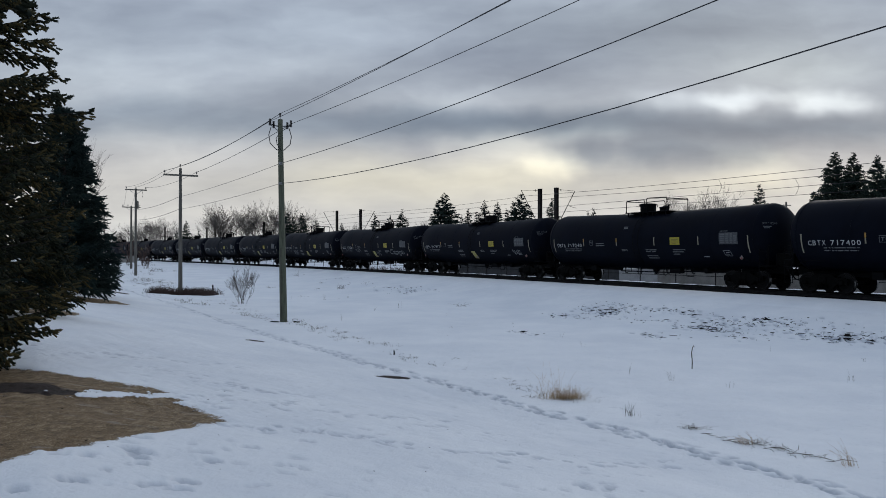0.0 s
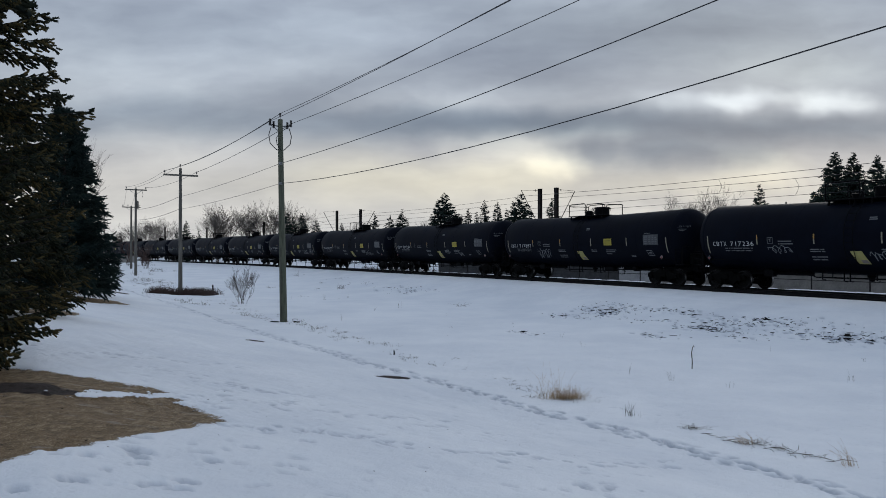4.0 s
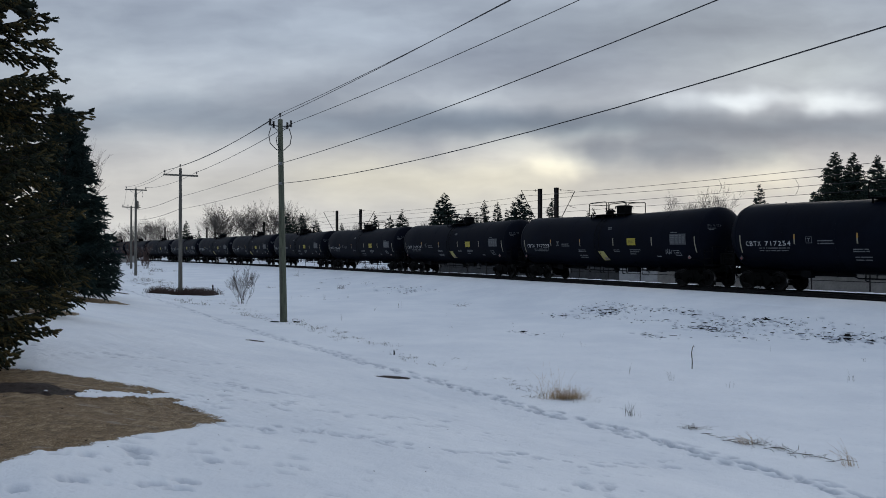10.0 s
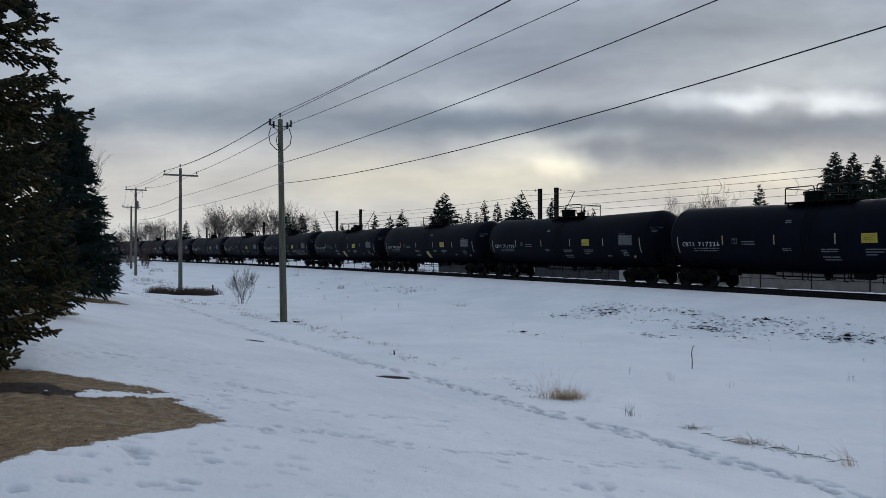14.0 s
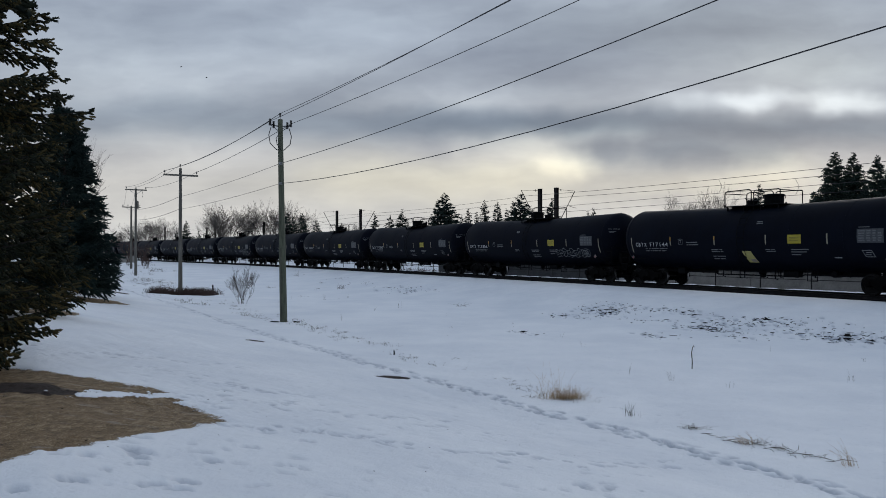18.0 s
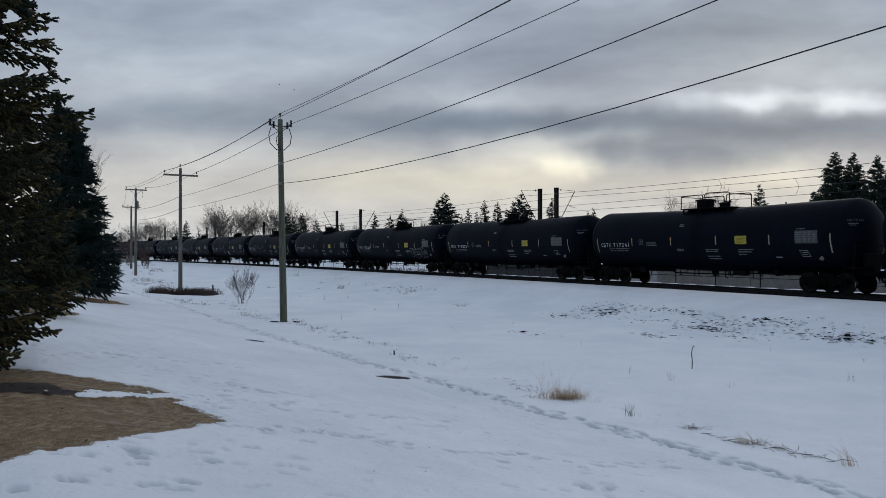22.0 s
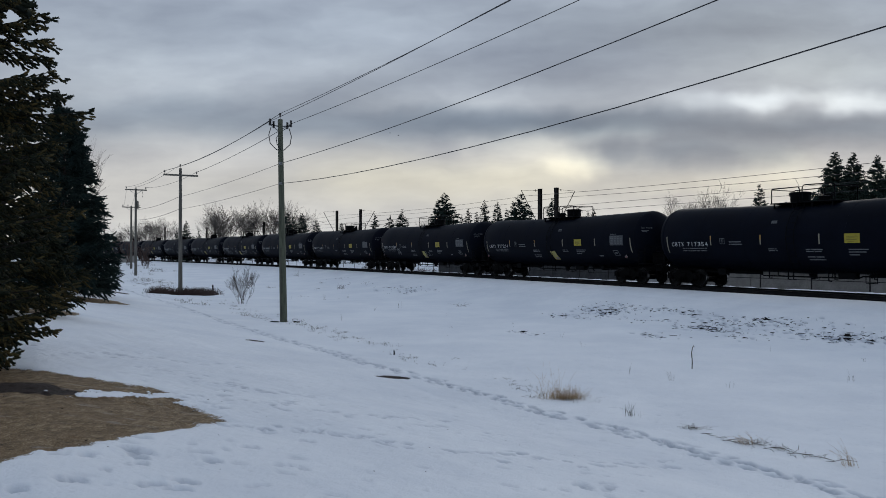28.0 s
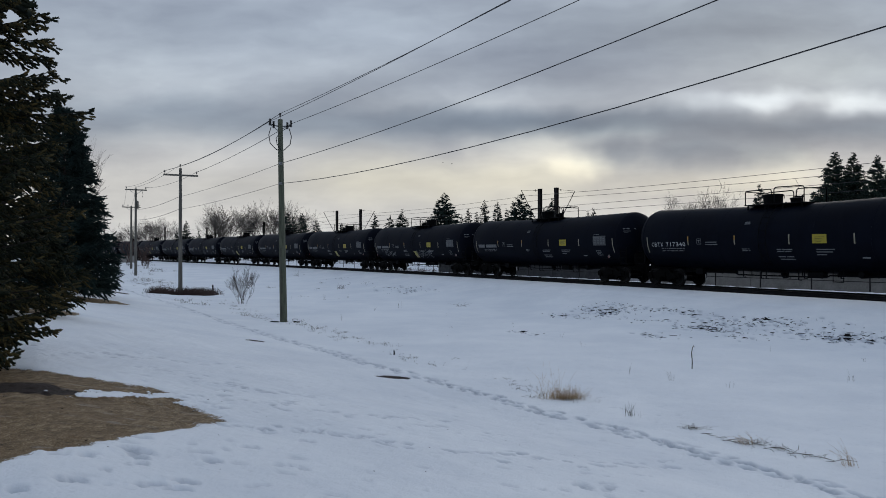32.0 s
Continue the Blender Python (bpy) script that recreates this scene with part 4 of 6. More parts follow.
def build_under(car):
    for e in (-1, 1):
        a = Acc()
        bevelled_box(a, min(e * 6.2, e * 8.75), max(e * 6.2, e * 8.75), -0.28, 0.28, 0.78, 1.16, 0.02)
        for x in (6.95, 7.6):
            v = [(e * (x - 0.02), -1.15, 1.72), (e * (x - 0.02), 1.15, 1.72), (e * (x - 0.02), 0.28, 1.0), (e * (x - 0.02), -0.28, 1.0), (e * (x + 0.02), -1.15, 1.72), (e * (x + 0.02), 1.15, 1.72), (e * (x + 0.02), 0.28, 1.0), (e * (x + 0.02), -0.28, 1.0)]
            a.put(v, [(0, 1, 2, 3), (7, 6, 5, 4), (0, 4, 5, 1), (1, 5, 6, 2), (2, 6, 7, 3), (3, 7, 4, 0)])
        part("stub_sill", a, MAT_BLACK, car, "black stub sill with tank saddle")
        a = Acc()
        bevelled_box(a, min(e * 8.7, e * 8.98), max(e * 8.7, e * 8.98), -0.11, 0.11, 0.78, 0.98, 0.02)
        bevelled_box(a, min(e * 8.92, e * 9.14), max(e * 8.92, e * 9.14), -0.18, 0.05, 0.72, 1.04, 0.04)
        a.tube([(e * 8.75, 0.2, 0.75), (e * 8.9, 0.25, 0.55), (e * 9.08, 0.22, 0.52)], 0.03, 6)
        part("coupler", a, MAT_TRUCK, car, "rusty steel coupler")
        # brake housing and hoses over the coupler
        a = Acc()
        bevelled_box(a, min(e * 8.62, e * 8.78), max(e * 8.62, e * 8.78), -0.78, 0.30, 1.18, 1.78, 0.03)
        a.tube([(e * 8.74, -0.30, 1.2), (e * 8.95, -0.34, 0.95), (e * 9.06, -0.30, 0.60)], 0.03, 6)
        part("brake_housing", a, MAT_BLACK, car, "black hand brake housing with a hose")
        # end platform, with its handrail and ladders
        a = Acc()
        bevelled_box(a, min(e * 8.15, e * 8.72), max(e * 8.15, e * 8.72), -1.42, 1.42, 1.13, 1.18, 0.01)
        plat = part("end_platform", a, MAT_BLACK, car, "black steel end platform")
        a = Acc()
        a.tube([(e * 8.66, -1.38, 1.18), (e * 8.66, -1.38, 2.02), (e * 8.60, -1.30, 2.12), (e * 8.60, 1.30, 2.12), (e * 8.66, 1.38, 2.02), (e * 8.66, 1.38, 1.18)], 0.02, 6)
        part("handrail", a, MAT_BLACK, plat)
        for y in (-1.42, 1.42):
            a = Acc()
            for x in (8.2, 8.62):
                a.tube([(e * x, y, 0.42), (e * x, y, 2.0)], 0.016, 5)
            for z in (0.45, 0.8, 1.15, 1.5, 1.85):
                a.tube([(e * 8.2, y, z), (e * 8.62, y, z)], 0.012, 5)
            part("step_ladder", a, MAT_BLACK, plat, "narrow end ladder")
        a = Acc()
        a.tube([(e * 8.1, -1.2, 1.25), (e * 7.5, -1.35, 1.45), (e * 6.6, -1.36, 1.45)], 0.018, 5)
        part("grab_rail", a, MAT_BLACK, car)
        # truck: bolster and two cast side frames
        a = Acc()
        bevelled_box(a, e * 6.95 - 0.19, e * 6.95 + 0.19, -1.12, 1.12, 0.46, 0.74, 0.03)
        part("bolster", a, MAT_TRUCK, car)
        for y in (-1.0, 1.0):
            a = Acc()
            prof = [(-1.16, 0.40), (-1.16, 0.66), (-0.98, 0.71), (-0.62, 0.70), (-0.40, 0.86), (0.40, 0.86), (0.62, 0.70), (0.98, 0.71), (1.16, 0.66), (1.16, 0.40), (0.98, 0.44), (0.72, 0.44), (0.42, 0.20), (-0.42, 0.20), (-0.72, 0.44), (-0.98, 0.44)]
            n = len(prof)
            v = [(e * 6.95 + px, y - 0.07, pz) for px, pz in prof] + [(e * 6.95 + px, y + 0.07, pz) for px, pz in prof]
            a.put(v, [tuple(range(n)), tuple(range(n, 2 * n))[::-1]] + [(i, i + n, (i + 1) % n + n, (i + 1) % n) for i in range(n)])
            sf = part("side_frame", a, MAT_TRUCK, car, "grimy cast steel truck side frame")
            for ax in (-0.89, 0.89):
                b = Acc()
                b.lathe([(0.01, -0.10), (0.10, -0.10), (0.125, -0.07), (0.125, 0.07)] if y < 0 else [(0.125, -0.07), (0.125, 0.07), (0.10, 0.10), (0.01, 0.10)], True, 14, (e * 6.95 + ax, y * 1.06, 0.50))
                part("bearing_cap", b, MAT_TRUCK, sf, smooth=40)
            b = Acc()
            for sx in (-0.2, 0.0, 0.2):
                for k in range(5):
                    b.lathe([(0.05, 0.24 + k * 0.045), (0.085, 0.255 + k * 0.045), (0.05, 0.27 + k * 0.045)], False, 7, (e * 6.95 + sx, y * 1.085, 0))
            part("spring_set", b, MAT_TRUCK, sf)
    # bottom outlet, hoses, brake gear
    a = Acc()
    a.lathe([(0.01, 0.57), (0.11, 0.57), (0.11, 0.70), (0.18, 0.74), (0.18, 0.82), (0.30, 0.86), (0.30, 1.0)], False, 16)
    part("bottom_outlet", a, MAT_BLACK, car, smooth=40)
    for x, y, lo in ((-0.9, -0.55, 0.55), (-0.62, -0.55, 0.55), (0.55, -0.5, 0.62), (1.2, -0.6, 0.54), (1.5, -0.6, 0.62), (2.2, -0.5, 0.66), (-1.9, -0.6, 0.60), (3.3, -0.6, 0.68)):
        a = Acc()
        a.tube([(x, y, 1.2), (x, y, lo), (x + 0.14, y, lo)], 0.03, 5)
        part("drain_pipe", a, MAT_BLACK, car)
    a = Acc()
    a.tube([(-6.2, -0.62, 0.80), (-2.4, -0.62, 0.78), (-2.2, -0.62, 0.70), (2.6, -0.62, 0.70), (2.8, -0.62, 0.79), (6.2, -0.62, 0.80)], 0.035, 6)
    for x in (-5.0, -3.2, -1.4, 1.4, 3.2, 5.0):
        a.tube([(x, -0.62, 0.72), (x, -0.6, 1.25)], 0.022, 5)
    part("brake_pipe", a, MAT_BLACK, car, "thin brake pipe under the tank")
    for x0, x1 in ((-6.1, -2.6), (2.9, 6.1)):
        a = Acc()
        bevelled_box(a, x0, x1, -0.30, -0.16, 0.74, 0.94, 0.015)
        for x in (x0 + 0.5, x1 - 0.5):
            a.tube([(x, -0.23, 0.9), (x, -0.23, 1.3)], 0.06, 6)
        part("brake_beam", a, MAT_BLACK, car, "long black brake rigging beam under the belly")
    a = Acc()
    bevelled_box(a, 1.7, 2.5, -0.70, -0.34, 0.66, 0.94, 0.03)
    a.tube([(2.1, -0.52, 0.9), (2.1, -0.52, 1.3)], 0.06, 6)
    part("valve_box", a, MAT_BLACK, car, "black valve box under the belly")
    a = Acc()
    for x in (3.0, 3.5):
        a.tube([(x, -0.72, 1.2), (x, -0.72, 0.52)], 0.018, 5)
    a.tube([(3.0, -0.72, 0.52), (3.5, -0.72, 0.52)], 0.018, 5)
    part("stirrup", a, MAT_BLACK, car, "thin hanging step stirrup")
    a = Acc()
    a.lathe([(0.01, -0.28), (0.13, -0.28), (0.16, -0.24), (0.16, 0.24), (0.13, 0.28), (0.01, 0.28)], True, 16, (4.3, -0.45, 0.86))
    a.tube([(4.3, -0.45, 1.0), (4.3, -0.45, 1.3)], 0.05, 6)
    part("air_reservoir", a, MAT_BLACK, car, smooth=40)
    a = Acc()
    bevelled_box(a, -4.9, -4.4, -0.75, -0.45, 0.66, 1.0, 0.02)
    a.tube([(-4.65, -0.6, 1.0), (-4.65, -0.6, 1.35)], 0.05, 6)
    part("brake_valve", a, MAT_BLACK, car)
    a = Acc()
    a.tube([(-8.78, -0.55, 1.18), (-8.78, -0.55, 1.75)], 0.03, 6)
    a.tube([(-8.80 + 0.0, -0.55 + 0.26 * math.cos(t * math.pi / 8), 1.75 + 0.26 * math.sin(t * math.pi / 8)) for t in range(17)], 0.016, 5)
    part("brake_wheel", a, MAT_BLACK, car, "round hand brake wheel")


def build_wheelset(car, x):
    a = Acc()
    a.lathe([(0.01, -1.08), (0.07, -1.08), (0.085, -0.8), (0.085, 0.8), (0.07, 1.08), (0.01, 1.08)], True, 12)
    axle = part("wheelset", a, MAT_TRUCK, car, "steel axle with two wheels", m=pose(x, 0, WHEEL_R))
    for sy in (-1, 1):
        w = Acc()
        prof = [(0.085, -0.06), (0.17, -0.085), (0.17, -0.05), (0.26, -0.012), (0.37, -0.02), (0.38, -0.068), (WHEEL_R - 0.012, -0.070), (WHEEL_R, -0.062), (WHEEL_R, 0.035), (WHEEL_R + 0.026, 0.05), (WHEEL_R + 0.026, 0.068), (0.38, 0.070), (0.37, 0.02), (0.26, 0.012), (0.17, 0.05), (0.17, 0.085), (0.085, 0.06)]
        if sy > 0:
            prof = [(r, -y) for r, y in prof[::-1]]
        w.lathe([(r, y + sy * 0.765) for r, y in prof], True, 22)
        wheel = part("wheel", w, MAT_WHEEL, axle, "worn steel railway wheel", smooth=35)
        # the running tread is polished bright
        wheel.data.materials.append(MAT_TREAD)
        for face in wheel.data.polygons:
            if math.hypot(face.center.x, face.center.z) > WHEEL_R - 0.02 and abs(face.normal.y) < 0.3:
                face.material_index = 1
    return axle


def build_car(kind):
    car = new("tank_car")
    tagged(car, "black railway tank car with white numbers on its side", "tank car", "tank cars of the train")
    tank = build_tank(car)
    build_markings(tank, kind)
    build_top(car, kind == "B")
    build_under(car)
    for x in AXLES:
        build_wheelset(car, x)
    return car


def tank_of(car):
    return next(o for o in car.children if o.name.split(".")[0] == "tank")


# Fleet, from the first car seen to the last; "" where the number cannot be made out.
FLEET = [
    ("717400", "A"), ("717240", "A"), ("717317", "B"), ("717236", "B"), ("717287", "B"), ("717281", "B"), ("717184", "B"), ("717254", "B"),
    ("717223", "B"), ("717339", "B"), ("717226", "A"), ("717190", "A"), ("717376", "B"), ("717144", "B"), ("717356", "A"), ("717392", "A"),
    ("717241", "A"), ("717325", "A"), ("717262", "A"), ("717162", "A"), ("717354", "A"), ("717291", "B"), ("717284", "B"), ("717340", "A"),
    ("", "A"), ("", "B"), ("", "B"), ("", "A"), ("", "B"), ("", "A"), ("", "A"), ("", "B"), ("", "A"), ("", "B"), ("", "A"), ("", "A"), ("", "B"), ("", "A"),
]
# Graffiti: car, from u, to u, low, high, loops.
TAGS = [
    (3, 3.6, 4.9, 1.75, 2.15, 4), (3, 8.5, 9.3, 1.45, 1.85, 4), (4, 3.4, 4.9, 1.4, 2.05, 6), (5, 8.9, 9.7, 1.62, 2.05, 4), (5, 11.0, 11.7, 1.50, 1.82, 4),
    (6, 10.8, 12.4, 1.45, 1.95, 6), (7, 13.9, 15.0, 1.65, 2.15, 5), (14, 11.0, 14.3, 1.50, 2.0, 12), (18, 11.2, 13.9, 1.30, 2.15, 12), (22, 8.2, 9.4, 1.45, 1.85, 2),
    (22, 2.9, 3.6, 1.55, 2.15, 5), (2, 13.2, 14.2, 1.6, 2.0, 4), (8, 13.1, 13.6, 1.7, 2.0, 3), (25, 8.0, 11.0, 1.3, 2.0, 10), (25, 1.5, 4.0, 1.4, 2.0, 8),
]


def build_train():
    masters = {"A": build_car("A"), "B": build_car("B")}
    cars, used = [], set()
    for i, (number, kind) in enumerate(FLEET):
        car = masters[kind] if kind not in used else copy_thing(masters[kind], Matrix())
        used.add(kind)
        cars.append(car)
    for i, (car, (number, kind)) in enumerate(zip(cars, FLEET)):
        tank = tank_of(car)
        a, b = Acc(), Acc()
        if number:
            spaced(a, "CBTX", u2x(0.30), u2x(1.20), 2.13, 2.345)
            spaced(a, number, u2x(1.38), u2x(2.82), 2.13, 2.345)
            spaced(b, "CBTX", u2x(15.94), u2x(16.08), 3.15, 3.24, -0.02)
            spaced(b, number, u2x(16.11), u2x(16.28), 3.15, 3.24, -0.02)
        else:
            decal(a, u2x(0.30), u2x(1.16), 2.15, 2.37, rows=2)
            decal(a, u2x(1.36), u2x(2.78), 2.15, 2.37, rows=2)
            decal(b, u2x(15.94), u2x(16.28), 3.16, 3.23, -0.02, rows=1)
        decal(b, u2x(15.98), u2x(16.20), 3.04, 3.07, rows=1)
        decal(b, u2x(16.02), u2x(16.16), 2.97, 2.995, rows=1)
        part("car_number", a, MAT_LETTER if number else MAT_SMALL, tank, "white stencilled car number")
        part("end_number", b, MAT_SMALL, tank, "small stencilled number")
    for k, (i, u0, u1, z0, z1, loops) in enumerate(TAGS):
        a = Acc()
        if loops > 10:
            bubbles(a, u2x(u0), u2x(u1), z0, z1, 5 if z1 - z0 > 0.7 else 9, 40 + k, 0.032 if z1 - z0 > 0.7 else 0.022)
        else:
            scribble(a, u2x(u0), u2x(u1), z0, z1, loops, 40 + k)
        part("graffiti", a, MAT_GRAFF, tank_of(cars[i]), "pale sprayed graffiti scrawl")
    a = Acc()
    lettering(a, "Chicago", u2x(11.3), u2x(13.75), 1.45, 2.05, slant=0.12)
    part("graffiti", a, MAT_GRAFF, tank_of(cars[3]), "pale sprayed word on the flank")
    a = Acc()
    lettering(a, "BANG", u2x(12.0), u2x(13.2), 1.55, 2.0, slant=-0.1)
    part("graffiti", a, MAT_GRAFF, tank_of(cars[7]), "pale sprayed word on the flank")
    return cars


CARS = build_train()


def end_reflector(t, i):
    """Where car i's rear reflector is along the line at t seconds."""
    return -18.5953 + CAR_PITCH * i - (12.2466 * t + 0.0154966 * t * t + 3.56e-5 * t ** 3)


def car_pose(s):
    """A car whose middle is at s, carried by its two trucks, heading towards smaller s."""
    a, b = along(s - 6.95), along(s + 6.95)
    d = a - b
    return Matrix.Translation((a + b) / 2) @ Matrix.Rotation(math.atan2(d.y, d.x), 4, "Z")


def motions():
    times = [2.0 * k for k in range(17)]
    for i, car in enumerate(CARS):
        walk(car, [(t, car_pose(end_reflector(t, i) - CAR_MID)) for t in times])
    # the wheels roll without slipping; every wheelset at one place under a car turns alike
    first = [[o for o in car.children if o.name.split(".")[0] == "wheelset"] for car in CARS]
    steps = [k / FPS for k in range(int(SECONDS * FPS) + 1)]
    for k, x in enumerate(AXLES):
        rows = [(t, pose(x, 0, WHEEL_R, 0, math.degrees((end_reflector(0, 0) - end_reflector(t, 0)) / WHEEL_R) % 360.0, 0)) for t in steps]
        lead = next(o for o in first[0] if abs(o.location.x - x) < 0.01)
        walk(lead, rows)
        for other in first[1:]:
            w = next(o for o in other if abs(o.location.x - x) < 0.01)
            w.rotation_mode = "QUATERNION"
            w.animation_data_create()
            w.animation_data.action = lead.animation_data.action
            w.animation_data.action_slot = lead.animation_data.action_slot
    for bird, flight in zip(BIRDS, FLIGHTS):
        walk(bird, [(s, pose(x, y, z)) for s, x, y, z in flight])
    # the clouds drift slowly to the right
    walk(clouds, [(0.0, pose(-46, 0, 0)), (SECONDS, pose(44, 0, 0))])


# ---- fence and low wall beyond the track ----
def track_turn(s):
    return Matrix.Rotation(near_line(s)[2], 4, "Z")


def build_fence():
    root = new("trackside_fence")
    root.location = along(0.0, -5.2, -0.3)
    tagged(root, "low grey steel trackside fence with thin posts", "fence")
    inv = Matrix.Translation(-root.location)
    post = Acc()
    post.tube([(0, 0, -0.5), (0, 0, 1.02)], 0.035, 6)
    me = post.mesh("post", MAT_MAST)
    s = -1.2 - 3.25 * 9
    while s < 95:
        ob = new("post", me)
        ob.parent = root
        ob.matrix_basis = inv @ Matrix.Translation(along(s, -5.2, -0.25))
        s += 3.25
    for z in (0.72, 0.32):
        a = Acc()
        a.tube([inv @ along(-30.0 + k * 5.0, -5.2, z) for k in range(26)], 0.02, 5)
        part("rail", a, MAT_MAST, root)
    wall = new("retaining_wall")
    wall.location = along(-12, -7.2, -0.3)
    tagged(wall, "low grey-brown concrete retaining wall", "wall", kind="structure")
    inv = Matrix.Translation(-wall.location)
    for k in range(17):
        a = Acc()
        s0 = -36.0 + k * 3.9
        p = [inv @ along(q, d, z) for q in (s0 + 0.012, s0 + 3.888) for d in (-7.1, -7.35) for z in (-0.85, 0.62 if k < 9 else 0.60 if k < 10 else 0.72)]
        a.put([tuple(v) for v in p], [(0, 1, 3, 2), (4, 6, 7, 5), (0, 4, 5, 1), (2, 3, 7, 6), (0, 2, 6, 4), (1, 5, 7, 3)])
        part("panel", a, MAT_CONC if k < 9 else MAT_PALECONC if k < 10 else MAT_DARKCONC, wall, "" if k < 10 else "dark grey concrete panel")
    a = Acc()
    a.put([tuple(inv @ along(q, d, z)) for q in (-36.0, -0.91) for d in (-7.04, -7.41) for z in (0.62, 0.69)], [(0, 1, 3, 2), (4, 6, 7, 5), (0, 4, 5, 1), (2, 3, 7, 6), (0, 2, 6, 4), (1, 5, 7, 3)])
    part("coping", a, MAT_CONC, wall)


build_fence()


# ---- overhead line masts of the far tracks ----
MASTS = [(16.6, -10.0, 7.62, 1), (14.2, -10.0, 7.55, -1), (63.6, -10.0, 7.75, 1), (55.8, -10.0, 7.6, -1), (94.2, -10.0, 7.1, 1), (121.6, -10.0, 8.4, 1), (127.1, -10.0, 6.9, -1), (157.9, -10.0, 8.0, 1), (-34.0, -10.0, 7.6, 1)]


def build_mast(s, d, top, side):
    """A rolled steel mast with a raking cantilever; side +1 reaches towards the freight track."""
    root = new("catenary_mast")
    base = along(s, d, 0.3)
    root.matrix_basis = Matrix.Translation(base) @ track_turn(s)
    tagged(root, "dark steel overhead line mast with raking arm", "mast", "overhead line masts")
    h = top - 0.3
    a = Acc()
    w = 0.15
    for x in (-w, w - 0.02):
        a.box(x, x + 0.02, -w, w, 0, h)
    a.box(-w, w, -0.012, 0.012, 0, h)
    a.box(-w - 0.02, w + 0.02, -w - 0.01, w + 0.01, h, h + 0.02)
    part("column", a, MAT_MAST, root)
    a = Acc()
    bevelled_box(a, -0.35, 0.35, -0.35, 0.35, -0.3, 0.05, 0.03)
    part("footing", a, MAT_CONC, root)
    a = Acc()
    x = -2.1 * side
    a.tube([(x * 0.07, 0, 3.9), (x, 0, h - 0.22)], 0.035, 6)
    part("cantilever", a, MAT_MAST, root)
    a = Acc()
    a.tube([(0, 0, h - 0.15), (x * 0.5, 0, h - 0.16), (x, 0, h - 0.2)], 0.016, 5)
    a.tube([(x * 0.72, 0, h - 1.6), (x * 1.1, 0, h - 1.75)], 0.02, 5)
    part("stay", a, MAT_MAST, root)
    a = Acc()
    for k in range(4):
        a.lathe([(0.02, k * 0.05), (0.06, k * 0.05 + 0.02), (0.02, k * 0.05 + 0.04)], False, 8, (x * 0.24, 0, h - 0.25))
    part("insulator", a, MAT_INSUL, root)


for row in MASTS:
    build_mast(*row)


def hang(p, q, sag, count=16):
    p, q = Vector(p), Vector(q)
    return [p.lerp(q, k / count) - Vector((0, 0, 4 * sag * (k / count) * (1 - k / count))) for k in range(count + 1)]


def cable(name, pts, radius, label, group):
    root_at = Vector(pts[0])
    a = Acc()
    a.tube([Vector(p) - root_at for p in pts], radius, 6)
    ob = part(name, a, MAT_WIRE)
    ob.location = root_at
    return tagged(ob, label, "cable", group)


def build_catenary():
    stops = (-80.0, -34.0, 16.0, 60.0, 94.0, 122.0, 158.0, 200.0)
    for d, high, low in ((-8.2, 6.62, 5.70), (-12.0, 6.60, 5.52)):
        pts = []
        for a, b in zip(stops, stops[1:]):
            seg = hang(along(a, d, high + 0.28), along(b, d, high + 0.28), 0.30, 12)
            pts += seg if not pts else seg[1:]
        cable("messenger_wire", pts, 0.014, "thin dark overhead messenger wire", "overhead line wires")
        cable("contact_wire", [along(-80 + k * 14.0, d, low) for k in range(21)], 0.013, "thin dark overhead contact wire", "overhead line wires")
        for s in ((-5.3,) if d > -10 else (-8.2,)):
            p = along(s, d, low)
            k = (s + 34) / 50 if s < 16 else (s - 16) / 44
            up = high + 0.28 - 4 * 0.30 * k * (1 - k) - low
            b = Vector((0.16, -0.1, 0))
            cable("dropper_wire", [p, p + b * 0.8 + Vector((0, 0, up * 0.3)), p + b + Vector((0, 0, up * 0.6)), p + Vector((0, 0, up))], 0.011, "short looped dropper between overhead wires", "overhead line droppers")


build_catenary()


# ---- wooden utility poles ----
LINE_DIR = Vector((0.49, -0.87, 0)).normalized()  # along the pole line, towards the camera's right
LINE_SIDE = Vector((0.87, 0.49, 0)).normalized()


def pole_shaft(root, h, r0, r1, material, lean=(0, 0)):
    a = Acc()
    n = 10
    a.tube([(lean[0] * k / n, lean[1] * k / n, -0.4 + (h + 0.4) * k / n) for k in range(n + 1)], [r0 + (r1 - r0) * k / n for k in range(n + 1)], 14)
    return part("shaft", a, material, root, "weathered wooden pole shaft", smooth=40)


def insulator(root, p, scale=1.0):
    a = Acc()
    for k in range(3):
        z = k * 0.055 * scale
        a.lathe([(0.02, z), (0.055 * scale, z + 0.015), (0.06 * scale, z + 0.03), (0.025, z + 0.055 * scale)], False, 10, p)
    a.tube([(p[0], p[1], p[2] - 0.12), (p[0], p[1], p[2] + 0.02)], 0.012, 5)
    part("insulator", a, MAT_INSUL, root, smooth=50)


def crossarm(root, z, half, material, brace=True):
    a = Acc()
    bevelled_box(a, -half, half, -0.05, 0.05, z - 0.06, z + 0.06, 0.01)
    for b in range(len(a.v)):
        a.v[b] = a.v[b] + np.array([0, -0.14, 0])
    part("crossarm", a, material, root, "wooden crossarm")
    if brace:
        for s in (-1, 1):
            a = Acc()
            a.tube([(s * half * 0.6, -0.15, z - 0.05), (s * 0.06, -0.13, z - 0.42)], 0.018, 5)
            part("brace", a, MAT_METAL, root)


